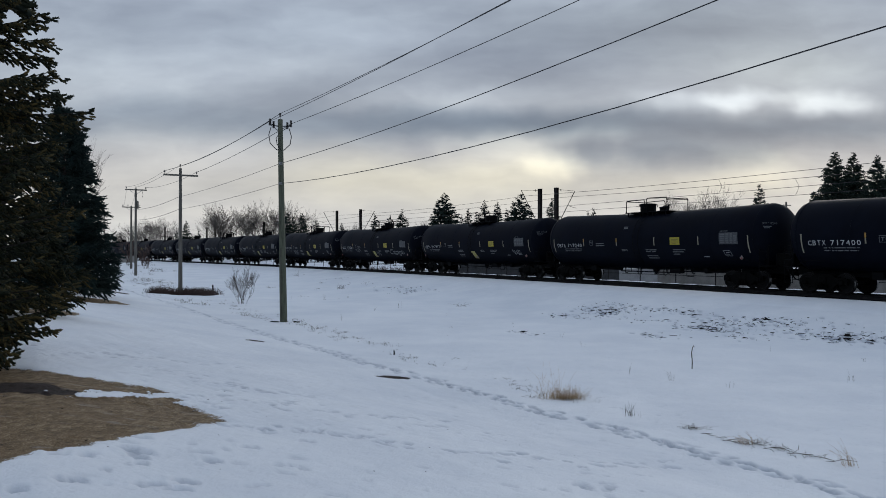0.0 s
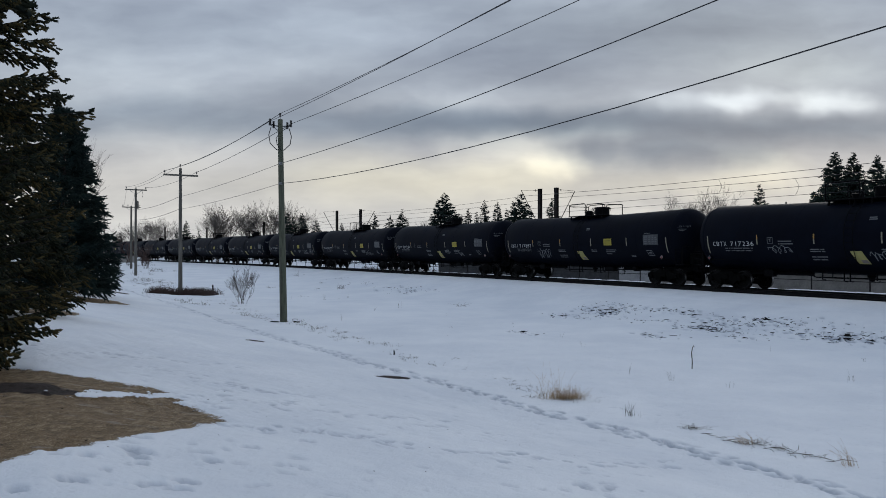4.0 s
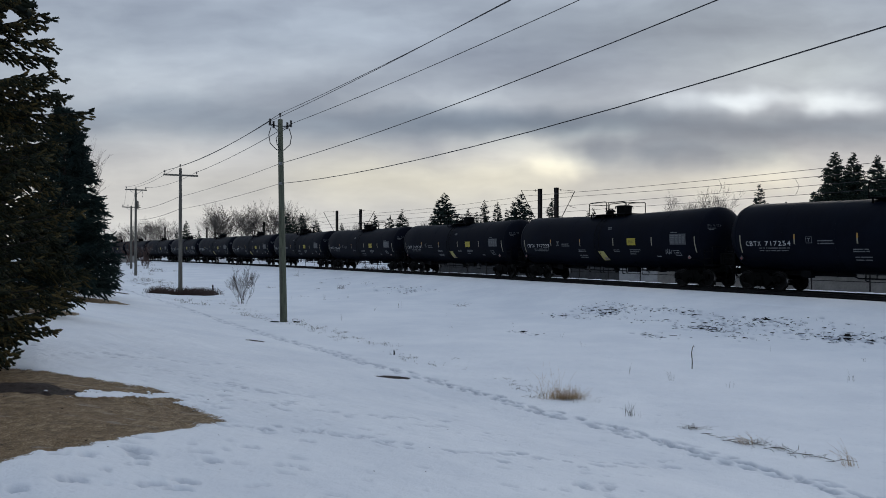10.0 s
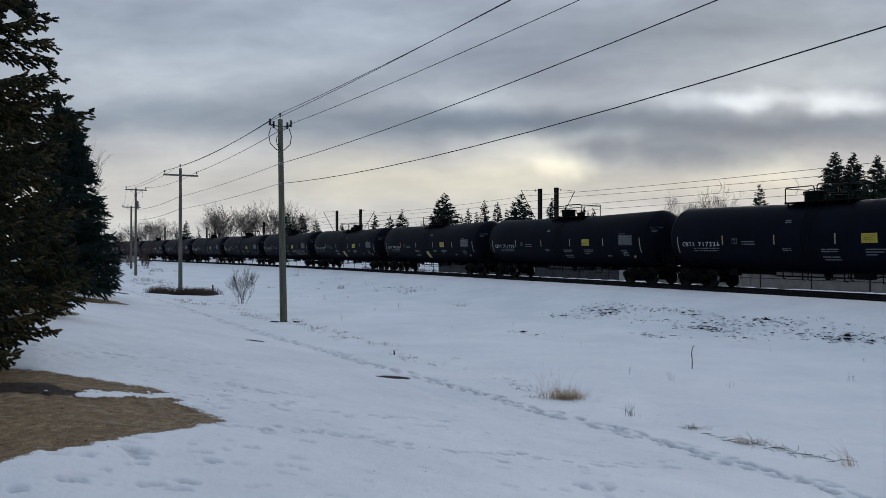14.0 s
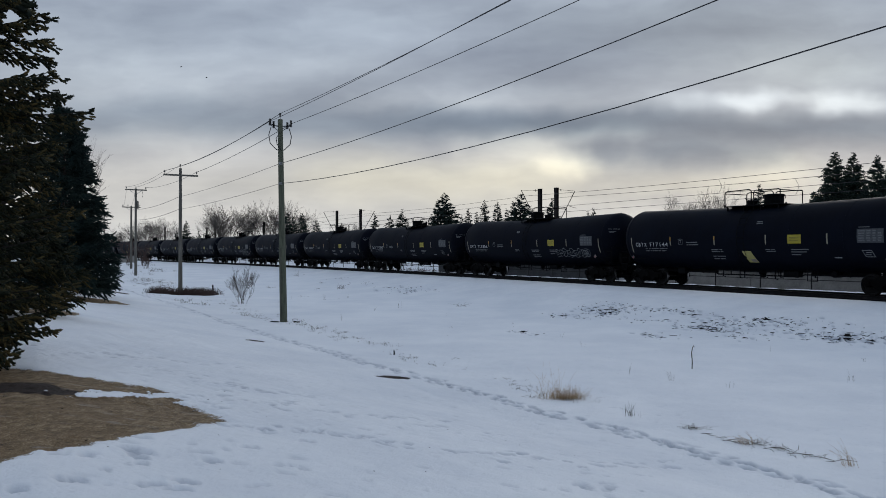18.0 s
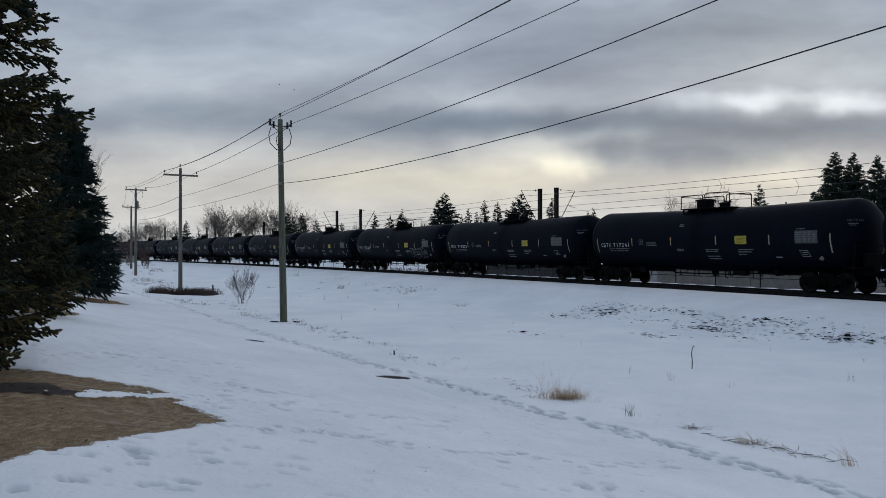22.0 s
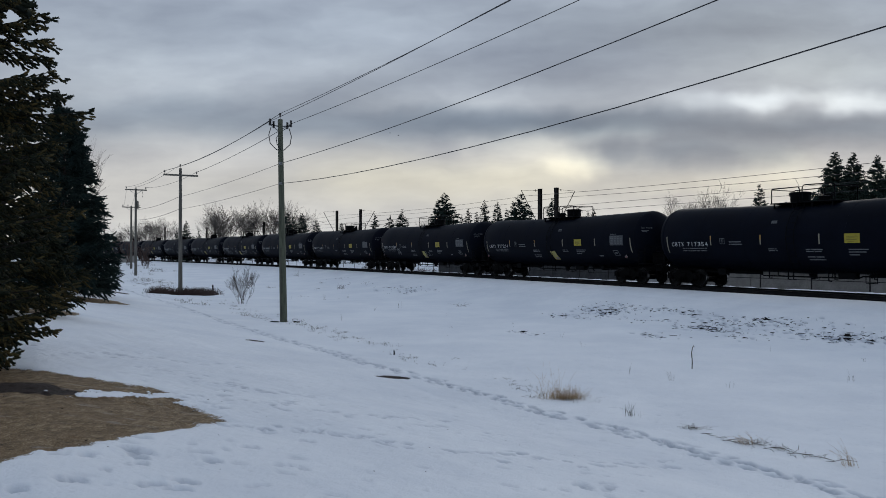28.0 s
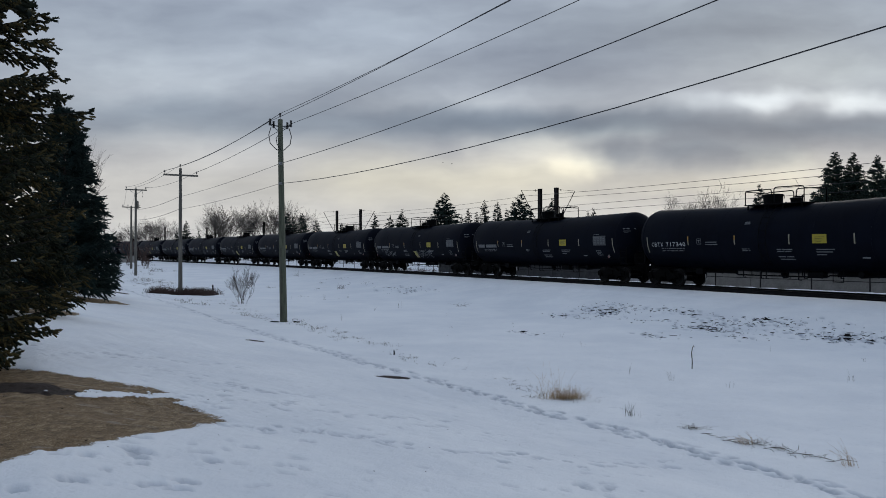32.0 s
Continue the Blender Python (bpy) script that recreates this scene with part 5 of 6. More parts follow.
def line_pole(x, y, base, label):
    root = new("utility_pole")
    root.matrix_basis = Matrix.Translation((x, y, base)) @ Matrix.Rotation(math.atan2(LINE_SIDE.y, LINE_SIDE.x), 4, "Z")
    return tagged(root, label, "utility pole", "wooden utility poles")


def build_poles():
    # the nearest pole, with cable terminations at its head
    p1 = line_pole(-6.86, 33.0, -1.20, "tall greenish wooden utility pole with cable terminations")
    turn = math.atan2(LINE_SIDE.y, LINE_SIDE.x)
    lean = (-0.16 * math.cos(turn), 0.16 * math.sin(turn))
    pole_shaft(p1, 8.75, 0.165, 0.105, MAT_POLE, lean)
    top = 8.75
    a = Acc()
    for s in (-1, 1):
        a.tube([(lean[0], lean[1], top - 0.32), (lean[0] + s * 0.5, lean[1], top - 0.22)], 0.028, 6)
        a.tube([(lean[0], lean[1], top - 0.55), (lean[0] + s * 0.42, lean[1], top - 0.26)], 0.018, 5)
    part("bracket", a, MAT_METAL, p1, "short steel bracket arm")
    for s in (-1, 1):
        for k, off in enumerate((0.30, 0.46)):
            b = Acc()
            px = lean[0] + s * off
            for r in range(6):
                z = top - 0.30 + 0.05 * r - (0.10 if k == 0 else 0.0)
                b.lathe([(0.03, z), (0.06, z + 0.015), (0.06, z + 0.03), (0.03, z + 0.045)], False, 9, (px, lean[1] - 0.05, 0))
            part("arrester", b, MAT_INSUL, p1, "ribbed dark cable termination")
        b = Acc()
        px = lean[0] + s * 0.40
        b.tube([(px, lean[1], top - 0.35), (px + s * 0.10, lean[1], top - 0.70), (px + s * 0.04, lean[1], top - 1.05), (lean[0] + s * 0.2, lean[1], top - 1.28), (lean[0] + s * 0.08, lean[1] - 0.1, top - 1.36)], 0.018, 6)
        part("jumper", b, MAT_WIRE, p1, "hanging black jumper cable")
    b = Acc()
    b.tube([(lean[0] - 0.05, -0.12, top - 0.55), (lean[0] - 0.24, -0.12, top - 0.85), (lean[0] - 0.20, -0.12, top - 1.1), (lean[0] - 0.05, -0.12, top - 1.3)], 0.016, 6)
    part("jumper", b, MAT_WIRE, p1)
    insulator(p1, (lean[0], lean[1], top + 0.12))
    for z in (6.84, 5.98):
        a = Acc()
        bevelled_box(a, -0.22, -0.10, -0.10, 0.04, z - 0.05, z + 0.05, 0.01)
        part("clamp", a, MAT_METAL, p1)
    a = Acc()
    a.tube([(-0.16, -0.10, -0.3), (-0.16, -0.10, 3.2)], 0.014, 5)
    part("ground_wire_cover", a, MAT_POLEGREY, p1)
    # the two poles beyond, with crossarms
    p2 = line_pole(-18.45, 53.8, -1.15, "wooden utility pole with a single wide crossarm")
    pole_shaft(p2, 8.85, 0.15, 0.095, MAT_POLEGREY)
    crossarm(p2, 8.35, 1.17, MAT_POLEGREY, brace=False)
    for x in (-1.08, 1.08):
        insulator(p2, (x, -0.14, 8.50))
    insulator(p2, (0, 0, 8.97))
    p3 = line_pole(-31.7, 79.0, -0.75, "wooden utility pole with braced crossarm and switch gear")
    pole_shaft(p3, 9.1, 0.15, 0.10, MAT_POLEGREY)
    crossarm(p3, 8.95, 1.05, MAT_POLEGREY)
    for x in (-0.95, 0.0, 0.95):
        insulator(p3, (x, -0.14, 9.10))
    a = Acc()
    a.lathe([(0.02, 7.0), (0.10, 7.02), (0.10, 7.7), (0.06, 7.8), (0.02, 7.82)], False, 12, (0.16, -0.2, 0))
    part("switch", a, MAT_POLEGREY, p3, smooth=40)
    a = Acc()
    a.tube([(0.62, -0.14, 8.8), (0.66, -0.2, 8.35), (0.58, -0.2, 8.2)], 0.02, 5)
    part("fuse", a, MAT_INSUL, p3)
    p4 = line_pole(-39.5, 97.0, -0.3, "thin wooden utility pole with a crossarm")
    pole_shaft(p4, 7.9, 0.15, 0.10, MAT_POLEGREY)
    crossarm(p4, 7.75, 1.1, MAT_POLEGREY)
    for x in (-1.0, -0.4, 1.0):
        insulator(p4, (x, -0.14, 7.9))
    p5 = line_pole(-56.2, 127.0, 0.0, "distant wooden utility pole with two crossarms")
    pole_shaft(p5, 7.9, 0.14, 0.10, MAT_POLEGREY)
    crossarm(p5, 7.7, 1.1, MAT_POLEGREY, brace=False)
    crossarm(p5, 7.15, 1.1, MAT_POLEGREY, brace=False)
    # far pole beyond the tracks
    p6 = line_pole(50.2, 112.0, 0.3, "distant wooden utility pole with a crossarm")
    pole_shaft(p6, 8.8, 0.17, 0.12, MAT_POLEGREY)
    crossarm(p6, 8.3, 0.85, MAT_POLEGREY, brace=False)

    def at(root, x, y, z):
        return root.matrix_basis @ Vector((x, y, z))

    ends = Vector((-6.86, 33.0, 0)) + LINE_DIR * 42
    g = "power line cables"
    lab = "thin black overhead power cable"
    lx, ly = lean
    up = at(p1, lx, ly, top + 0.26)
    lf = at(p1, lx - 0.5, ly, top - 0.14)
    rt = at(p1, lx + 0.5, ly, top - 0.14)
    cable("power_cable", hang(up, ends + Vector((0, 0, 8.59)), 0.42), 0.010, lab, g)
    cable("power_cable", hang(lf, ends - LINE_SIDE * 0.5 + Vector((0, 0, 8.39)), 0.38), 0.010, lab, g)
    cable("power_cable", hang(rt, ends + LINE_SIDE * 0.5 + Vector((0, 0, 7.95)), 0.38), 0.010, lab, g)
    lab2 = "black overhead communication cable"
    c1, c2 = at(p1, -0.17, 0, 6.84), at(p1, -0.17, 0, 5.98)
    cable("communication_cable", hang(c1, ends + Vector((0, 0, 7.22)) - LINE_SIDE * 0.17, 0.55), 0.011, lab2, g)
    cable("communication_cable", hang(c2, ends + Vector((0, 0, 6.2)) - LINE_SIDE * 0.17, 0.88), 0.011, lab2, g)
    # between the poles
    cable("power_cable", hang(up, at(p2, 0, 0, 9.0), 0.25), 0.015, lab, g)
    cable("power_cable", hang(lf, at(p2, -1.08, -0.14, 8.62), 0.27), 0.015, lab, g)
    cable("power_cable", hang(rt, at(p2, 1.08, -0.14, 8.62), 0.14), 0.014, lab, g)
    cable("communication_cable", hang(c1, at(p2, -0.12, 0, 6.83), 0.1), 0.009, lab2, g)
    cable("communication_cable", hang(c2, at(p2, -0.12, 0, 5.96), 0.1), 0.009, lab2, g)
    cable("power_cable", hang(at(p2, 0, 0, 9.1), at(p3, 0, -0.14, 9.22), 0.2), 0.010, lab, g)
    cable("power_cable", hang(at(p2, -1.08, -0.14, 8.62), at(p3, -0.95, -0.14, 9.22), 0.25), 0.010, lab, g)
    cable("power_cable", hang(at(p2, 1.08, -0.14, 8.62), at(p3, 0.95, -0.14, 9.22), 0.3), 0.012, lab, g)
    cable("communication_cable", hang(at(p2, -0.12, 0, 6.83), at(p3, -0.12, 0, 6.9), 0.2), 0.014, lab2, g)
    cable("communication_cable", hang(at(p2, -0.12, 0, 5.96), at(p3, -0.12, 0, 5.83), 0.2), 0.014, lab2, g)
    for x, z in ((-0.9, 9.0), (0.0, 9.0)):
        cable("power_cable", hang(at(p3, x, -0.14, z + 0.2), at(p4, x, -0.14, 7.95), 0.3), 0.012, lab, g)


build_poles()


# ---- trees ----
def needle_twig(rng, length, count, needle, width, core=0.0):
    """A short twig set all round with needles, lying along +x."""
    v, f = [], []
    if core:
        for x, r in ((0.0, core), (length * 0.97, core * 0.5)):
            v += [np.array([x, r * math.cos(a), r * math.sin(a)]) for a in (0.5, 2.6, 4.7)]
        f += [(0, 1, 4), (0, 4, 3), (1, 2, 5), (1, 5, 4), (2, 0, 3), (2, 3, 5)]
    for k in range(count):
        t = (k + 0.5) / count
        x = t * length
        a = k * 2.399 + rng.uniform(-0.3, 0.3)
        ln = needle * (1.0 - 0.45 * t) * rng.uniform(0.8, 1.2)
        side = np.array([0, math.cos(a), math.sin(a)])
        cross = np.array([0.0, -math.sin(a), math.cos(a)])
        tip = np.array([x + ln * 0.75, 0, 0]) + side * ln * 0.8
        i = len(v)
        v += [np.array([x, 0, 0]) - cross * width * 0.5, np.array([x + width, 0, 0]) + cross * width * 0.5, tip]
        f.append((i, i + 1, i + 2))
    return np.array(v), np.array(f)


def frames_from(p, d, roll, scale):
    """Stack of matrices that lay +x along d."""
    d = d / np.linalg.norm(d, axis=1, keepdims=True)
    up = np.tile(np.array([0.0, 0.0, 1.0]), (len(d), 1))
    y = np.cross(up, d)
    ln = np.linalg.norm(y, axis=1, keepdims=True)
    y = np.where(ln > 1e-4, y / np.maximum(ln, 1e-4), np.array([0.0, 1.0, 0.0]))
    z = np.cross(d, y)
    c, s = np.cos(roll)[:, None], np.sin(roll)[:, None]
    y2, z2 = y * c + z * s, z * c - y * s
    m = np.zeros((len(d), 4, 4))
    m[:, :3, 0], m[:, :3, 1], m[:, :3, 2], m[:, :3, 3], m[:, 3, 3] = d * scale[:, None], y2 * scale[:, None], z2 * scale[:, None], p, 1
    return m


def spruce(x, y, z, height, radius, label, seed, material, power=0.8, gap=0.42, per=6, detail=2, skirt=0.3, droop=0.35, twig=1.0, hang=0.2):
    """A spruce: tapered trunk, whorls of drooping limbs, each with side sprays of needle twigs."""
    rng = random.Random(seed)
    root = new("spruce_tree")
    root.location = (x, y, z)
    tagged(root, label, "tree")
    wood, limbs = Acc(), Acc()
    r0 = 0.012 * height + 0.05
    wood.tube([(0.03 * math.sin(k), 0.03 * math.cos(2 * k), -0.3 + (height + 0.3) * k / 10) for k in range(11)], [r0 * (1 - 0.97 * k / 10) for k in range(11)], 9)
    part("trunk", wood, MAT_BARK, root, smooth=50)
    P, D, S = [], [], []
    h = skirt
    while h < height * 0.985:
        frac = (height - h) / (height - skirt)
        reach = radius * frac ** power
        count = max(3, round(per * (0.35 + 0.65 * frac)))
        for b in range(count):
            a = rng.uniform(0, 2 * math.pi) if detail < 2 else b * 2 * math.pi / count + h * 3.1 + rng.uniform(-0.35, 0.35)
            ln = reach * rng.uniform(0.72, 1.10)
            if ln < 0.12:
                ln = 0.12
            hh = h + rng.uniform(-0.5, 0.5) * gap
            out = Vector((math.cos(a), math.sin(a), 0))
            sag = droop * ln * rng.uniform(0.6, 1.25) * min(1.0, frac * 1.5)
            rise = 0.35 * ln * (1 - frac) + 0.05 * ln
            line = []
            steps = max(3, int(ln / (0.17 * twig))) if detail == 2 else 4
            for k in range(steps + 1):
                t = k / steps
                line.append(out * (ln * t) + Vector((0, 0, hh + rise * t - sag * (1.6 * t * t - 0.75 * t ** 4))))
            if detail == 2:
                limbs.tube(line, [0.006 + 0.022 * (ln / radius) * (1 - k / steps) for k in range(steps + 1)], 4, caps=False)
            side = Vector((-out.y, out.x, 0))
            if detail == 2:
                for k in range(1, steps + 1):
                    t = k / steps
                    if t < 0.16:
                        continue
                    d0 = (line[k] - line[k - 1]).normalized()
                    for sg in (-1, 1, 0):
                        bl = min(1.0, ln * 0.40) * (1.0 if sg else 0.75) * (1.05 - 0.72 * t) * rng.uniform(0.7, 1.15)
                        dirn = (d0 * rng.uniform(0.4, 0.9) + side * (sg * rng.uniform(0.6, 1.0) + rng.uniform(-0.25, 0.25)) + Vector((0, 0, (0.25 - 1.4 * hang * rng.random()) if sg else -hang * rng.uniform(1.0, 2.4)))).normalized()
                        n2 = max(1, int(bl / (0.155 * twig)))
                        for q in range(n2 + 1):
                            w = (q + 0.5) / (n2 + 1)
                            p = line[k] + dirn * (bl * w) + Vector((0, 0, -0.22 * bl * w * w))
                            for r in range(2):
                                tw = (dirn + d0 * rng.uniform(-0.2, 0.8) + side * rng.uniform(-0.8, 0.8) + Vector((0, 0, rng.uniform(-0.75, 0.5)))).normalized()
                                P.append(p)
                                D.append(tw)
                                S.append(rng.uniform(0.8, 1.3))
                    P.append(line[k])
                    D.append(d0)
                    S.append(1.0)
            else:
                for k in range(1, 5):
                    for sg in (-1, 1):
                        t = k / 4
                        p = line[k - 1].lerp(line[k], rng.random())
                        dirn = (out * 0.7 + side * sg * rng.uniform(0.3, 0.9) * (1.15 - t) + Vector((0, 0, rng.uniform(-0.35, 0.15)))).normalized()
                        P.append(p)
                        D.append(dirn)
                        S.append((0.10 + 0.31 * ln) * rng.uniform(0.7, 1.2))
                P.append(line[3])
                D.append((line[4] - line[3]).normalized())
                S.append(0.12 + 0.26 * ln)
        h += gap * (1.0 if detail == 2 else rng.uniform(0.8, 1.2)) * (0.55 + 0.45 * frac)
    if detail == 2:
        tv, tf = needle_twig(rng, 0.18 * twig, 14, 0.046 * twig, 0.019 * twig, 0.019 * twig)
        if limbs.n:
            tagged(part("bough_framework", limbs, MAT_BARK, root), kind="stuff")
    else:
        tv, tf = needle_twig(rng, 1.0, 6, 0.46, 0.24, 0.10)
    acc = Acc()
    nrg = np.random.RandomState(seed)
    acc.stamp(tv, tf, frames_from(np.array(P), np.array(D), nrg.uniform(0, 6.28, len(P)), np.array(S)))
    part("crown", acc, material, root, "drooping needle sprays")
    return root


# The large spruce's boughs on the lawn's side: height on the trunk, bearing, length, height of the tip.
BOUGHS = [
    (5.10, 4, 3.36, 5.02), (5.20, 9, 3.30, 4.50), (5.55, 6, 3.30, 5.60), (5.35, 0, 3.05, 5.25), (5.15, 7, 3.32, 4.72), (5.25, 3, 3.20, 4.92), (4.32, 5, 3.48, 4.20), (4.26, -4, 3.25, 4.02), (4.18, 2, 3.40, 3.95), (4.12, 6, 3.50, 3.85),
    (4.05, 7, 3.82, 3.62), (3.95, 3, 3.60, 3.84), (4.0, 5, 3.80, 3.45), (3.7, 6, 3.5, 3.2),
    (3.45, 5, 3.50, 3.05), (3.30, -3, 3.55, 2.90), (3.00, -8, 3.65, 2.65), (2.75, 1, 3.65, 2.45), (2.60, 5, 3.86, 2.16), (2.25, 2, 3.66, 1.82), (2.0, -6, 3.75, 1.50), (1.75, 6, 3.78, 1.14),
    (1.65, 0, 3.66, 1.02), (1.20, 0, 3.66, 0.56), (1.35, -5, 3.58, 0.75), (0.90, -12, 3.60, 0.32), (0.95, -6, 3.35, 0.50), (3.6, -10, 3.60, 3.15), (2.4, -14, 3.75, 1.95), (1.3, 4, 3.62, 0.80),
]


def finger(count, length, core, needle, width, rng):
    """A short stout shoot along +x, close-set with needles."""
    v, f = [], []
    for x, r in ((0.0, core), (length * 0.8, core * 0.9), (length, core * 0.15)):
        v += [(x, r * math.cos(a), r * math.sin(a)) for a in (0.5, 2.6, 4.7)]
    for k in (0, 3):
        for i in range(3):
            j = (i + 1) % 3
            f += [(k + i, k + j, k + 3 + j), (k + i, k + 3 + j, k + 3 + i)]
    for k in range(count):
        x = (k + 0.4) / count * length
        a = k * 2.399 + rng.uniform(-0.3, 0.3)
        ln = needle * rng.uniform(0.8, 1.25)
        c, s = math.cos(a), math.sin(a)
        i = len(v)
        v += [(x - width / 2, core * 0.5 * c, core * 0.5 * s), (x + width / 2, core * 0.5 * c, core * 0.5 * s), (x + ln * 0.55, (core * 0.6 + ln * 0.8) * c, (core * 0.6 + ln * 0.8) * s)]
        f.append((i, i + 1, i + 2))
    return np.array(v), np.array(f)


def bough(store, limbs, rng, h, bearing, ln, tip, grain):
    """A limb with side branchlets, set with hanging shoots; grain is how coarse it is."""
    P, D, S = store
    out = Vector((math.cos(bearing), math.sin(bearing), 0))
    side = Vector((-out.y, out.x, 0))
    steps = max(5, int(ln / (0.12 * grain)))
    sag = (0.04 if h > 3.6 else 0.14) * ln
    line = [out * (ln * t) + side * (0.05 * ln * math.sin(3 * t + h)) + Vector((0, 0, h + (tip - h) * t ** 2.2 - sag * math.sin(math.pi * t) * 0.6 + 0.07 * ln * t ** 5)) for t in (k / steps for k in range(steps + 1))]
    limbs.tube(line, [0.008 + 0.03 * (1 - k / steps) for k in range(steps + 1)], 4, caps=False)
    for k in range(1, steps + 1):
        t = k / steps
        if t < 0.25:
            continue
        d0 = (line[k] - line[k - 1]).normalized()
        for sg in (-1, 1):
            bl = (0.22 + 0.40 * (1 - t) ** 0.7) * rng.uniform(0.65, 1.15)
            hang = rng.uniform(0.35, 1.05)
            dirn = (d0 * rng.uniform(0.55, 0.95) + side * sg * rng.uniform(0.3, 0.75) + Vector((0, 0, -hang * (0.9 - 0.4 * t) + 0.15))).normalized()
            n2 = max(1, int(bl / (0.070 * grain)))
            for q in range(n2 + 1):
                w = (q + 0.6) / (n2 + 1)
                p = line[k] + dirn * (bl * w) + Vector((0, 0, -0.25 * bl * w * w + 0.10 * bl * w ** 4))
                for r in range(2):
                    lean = Vector((0, 0, rng.uniform(-1.1, 0.25)))
                    tw = (dirn * rng.uniform(0.5, 1.1) + side * rng.uniform(-0.7, 0.7) + d0 * rng.uniform(-0.1, 0.5) + lean).normalized()
                    P.append(p)
                    D.append(tw)
                    S.append(rng.uniform(0.75, 1.3) * grain ** 0.8)
            P.append(line[k] + dirn * bl)
            D.append((dirn + Vector((0, 0, 0.2))).normalized())
            S.append(1.1 * grain ** 0.8)
    P.append(line[-1])
    D.append((line[-1] - line[-2]).normalized())
    S.append(1.3 * grain ** 0.8)


def large_spruce(x, y, z, height, label, seed):
    rng = random.Random(seed)
    root = new("spruce_tree")
    root.location = (x, y, z)
    tagged(root, label, "tree")
    wood, limbs = Acc(), Acc()
    wood.tube([(0.03 * math.sin(k), 0.03 * math.cos(2 * k), -0.3 + (height + 0.3) * k / 10) for k in range(11)], [0.26 * (1 - 0.97 * k / 10) for k in range(11)], 10)
    part("trunk", wood, MAT_BARK, root, smooth=50)
    store = ([], [], [])
    for h, bearing, ln, tip in BOUGHS:
        bough(store, limbs, rng, h - z, radians(bearing), ln, tip - z, 1.0)
    # the rest of the crown, thinner towards the top
    h = 0.6
    while h < height - 0.3:
        frac = 1 - h / height
        for b in range(max(4, round(9 * frac))):
            a = b * 2 * math.pi / max(4, round(9 * frac)) + h * 3.1 + rng.uniform(-0.35, 0.35)
            lawn = math.cos(a - 0.15) > 0.45 and h < 5.6
            reach = (2.2 if h > 3.3 else 3.0 if h > 0.9 else 2.4) if lawn else 3.6 * frac ** 0.5
            ln = max(0.3, reach * rng.uniform(0.72, 1.0))
            bough(store, limbs, rng, h, a, ln, h + rng.uniform(-0.26, -0.02) * ln * min(1.0, 1.6 * frac), 2.4 if lawn else 5.0)
        h += 0.46
    tagged(part("bough_framework", limbs, MAT_BARK, root), kind="stuff")
    tv, tf = finger(9, 0.088, 0.0165, 0.013, 0.016, rng)
    acc = Acc()
    P, D, S = store
    acc.stamp(tv, tf, frames_from(np.array(P), np.array(D), np.random.RandomState(seed).uniform(0, 6.28, len(P)), np.array(S)))
    part("crown", acc, MAT_NEEDLE, root, "drooping needle sprays")
    return root


def bare_tree(x, y, z, height, label, seed, spread=0.5, stems=1, material=None, kind="bare_tree", category="tree", twig=0.012, levels=5, girth=0.016, wide=0.92):
    """A leafless tree or shrub: forking limbs that end in fine twigs."""
    rng = random.Random(seed)
    root = new(kind)
    root.location = (x, y, z)
    tagged(root, label, category)
    thick, fine = Acc(), Acc()

    def grow(p, d, ln, r, level):
        acc = thick if level < 2 else fine
        mid = p + d * (ln * 0.5) + Vector((rng.uniform(-1, 1), rng.uniform(-1, 1), 0)) * ln * 0.08
        q = p + d * ln
        acc.tube([p, mid, q], [r, r * 0.82, r * 0.66], 6 if level < 2 else 3, caps=False)
        if level >= levels:
            return
        for k in range(rng.choice((2, 3, 3) if 0 < level < 4 else (2, 2, 3) if level else (3, 4))):
            nd = (d + Vector((rng.uniform(-1, 1), rng.uniform(-1, 1), rng.uniform(-0.25, 0.5))) * spread * (1.15 if level else 0.9)).normalized()
            start = p.lerp(q, rng.uniform(0.45, 1.0)) if k else q
            grow(start, nd, ln * rng.uniform(0.58, 0.86), max(r * 0.62, twig * 0.6), level + 1)

    for k in range(stems):
        d = Vector((rng.uniform(-1, 1) * 0.35 * (stems > 1), rng.uniform(-1, 1) * 0.35 * (stems > 1), 1)).normalized()
        grow(Vector((rng.uniform(-0.2, 0.2), rng.uniform(-0.2, 0.2), -0.2)) * (stems > 1), d, height * 0.27, max(girth * height / (1 + 0.3 * (stems - 1)), twig), 0)
    grown = max(float(v[:, 2].max()) for v in thick.v + fine.v)
    for bag in (thick, fine):
        bag.v = [v * np.array([height / grown * wide, height / grown * wide, height / grown]) for v in bag.v]
    m = material or MAT_BARETWIG
    part("trunk", thick, m, root, smooth=60)
    part("crown", fine, m, root)
    return root


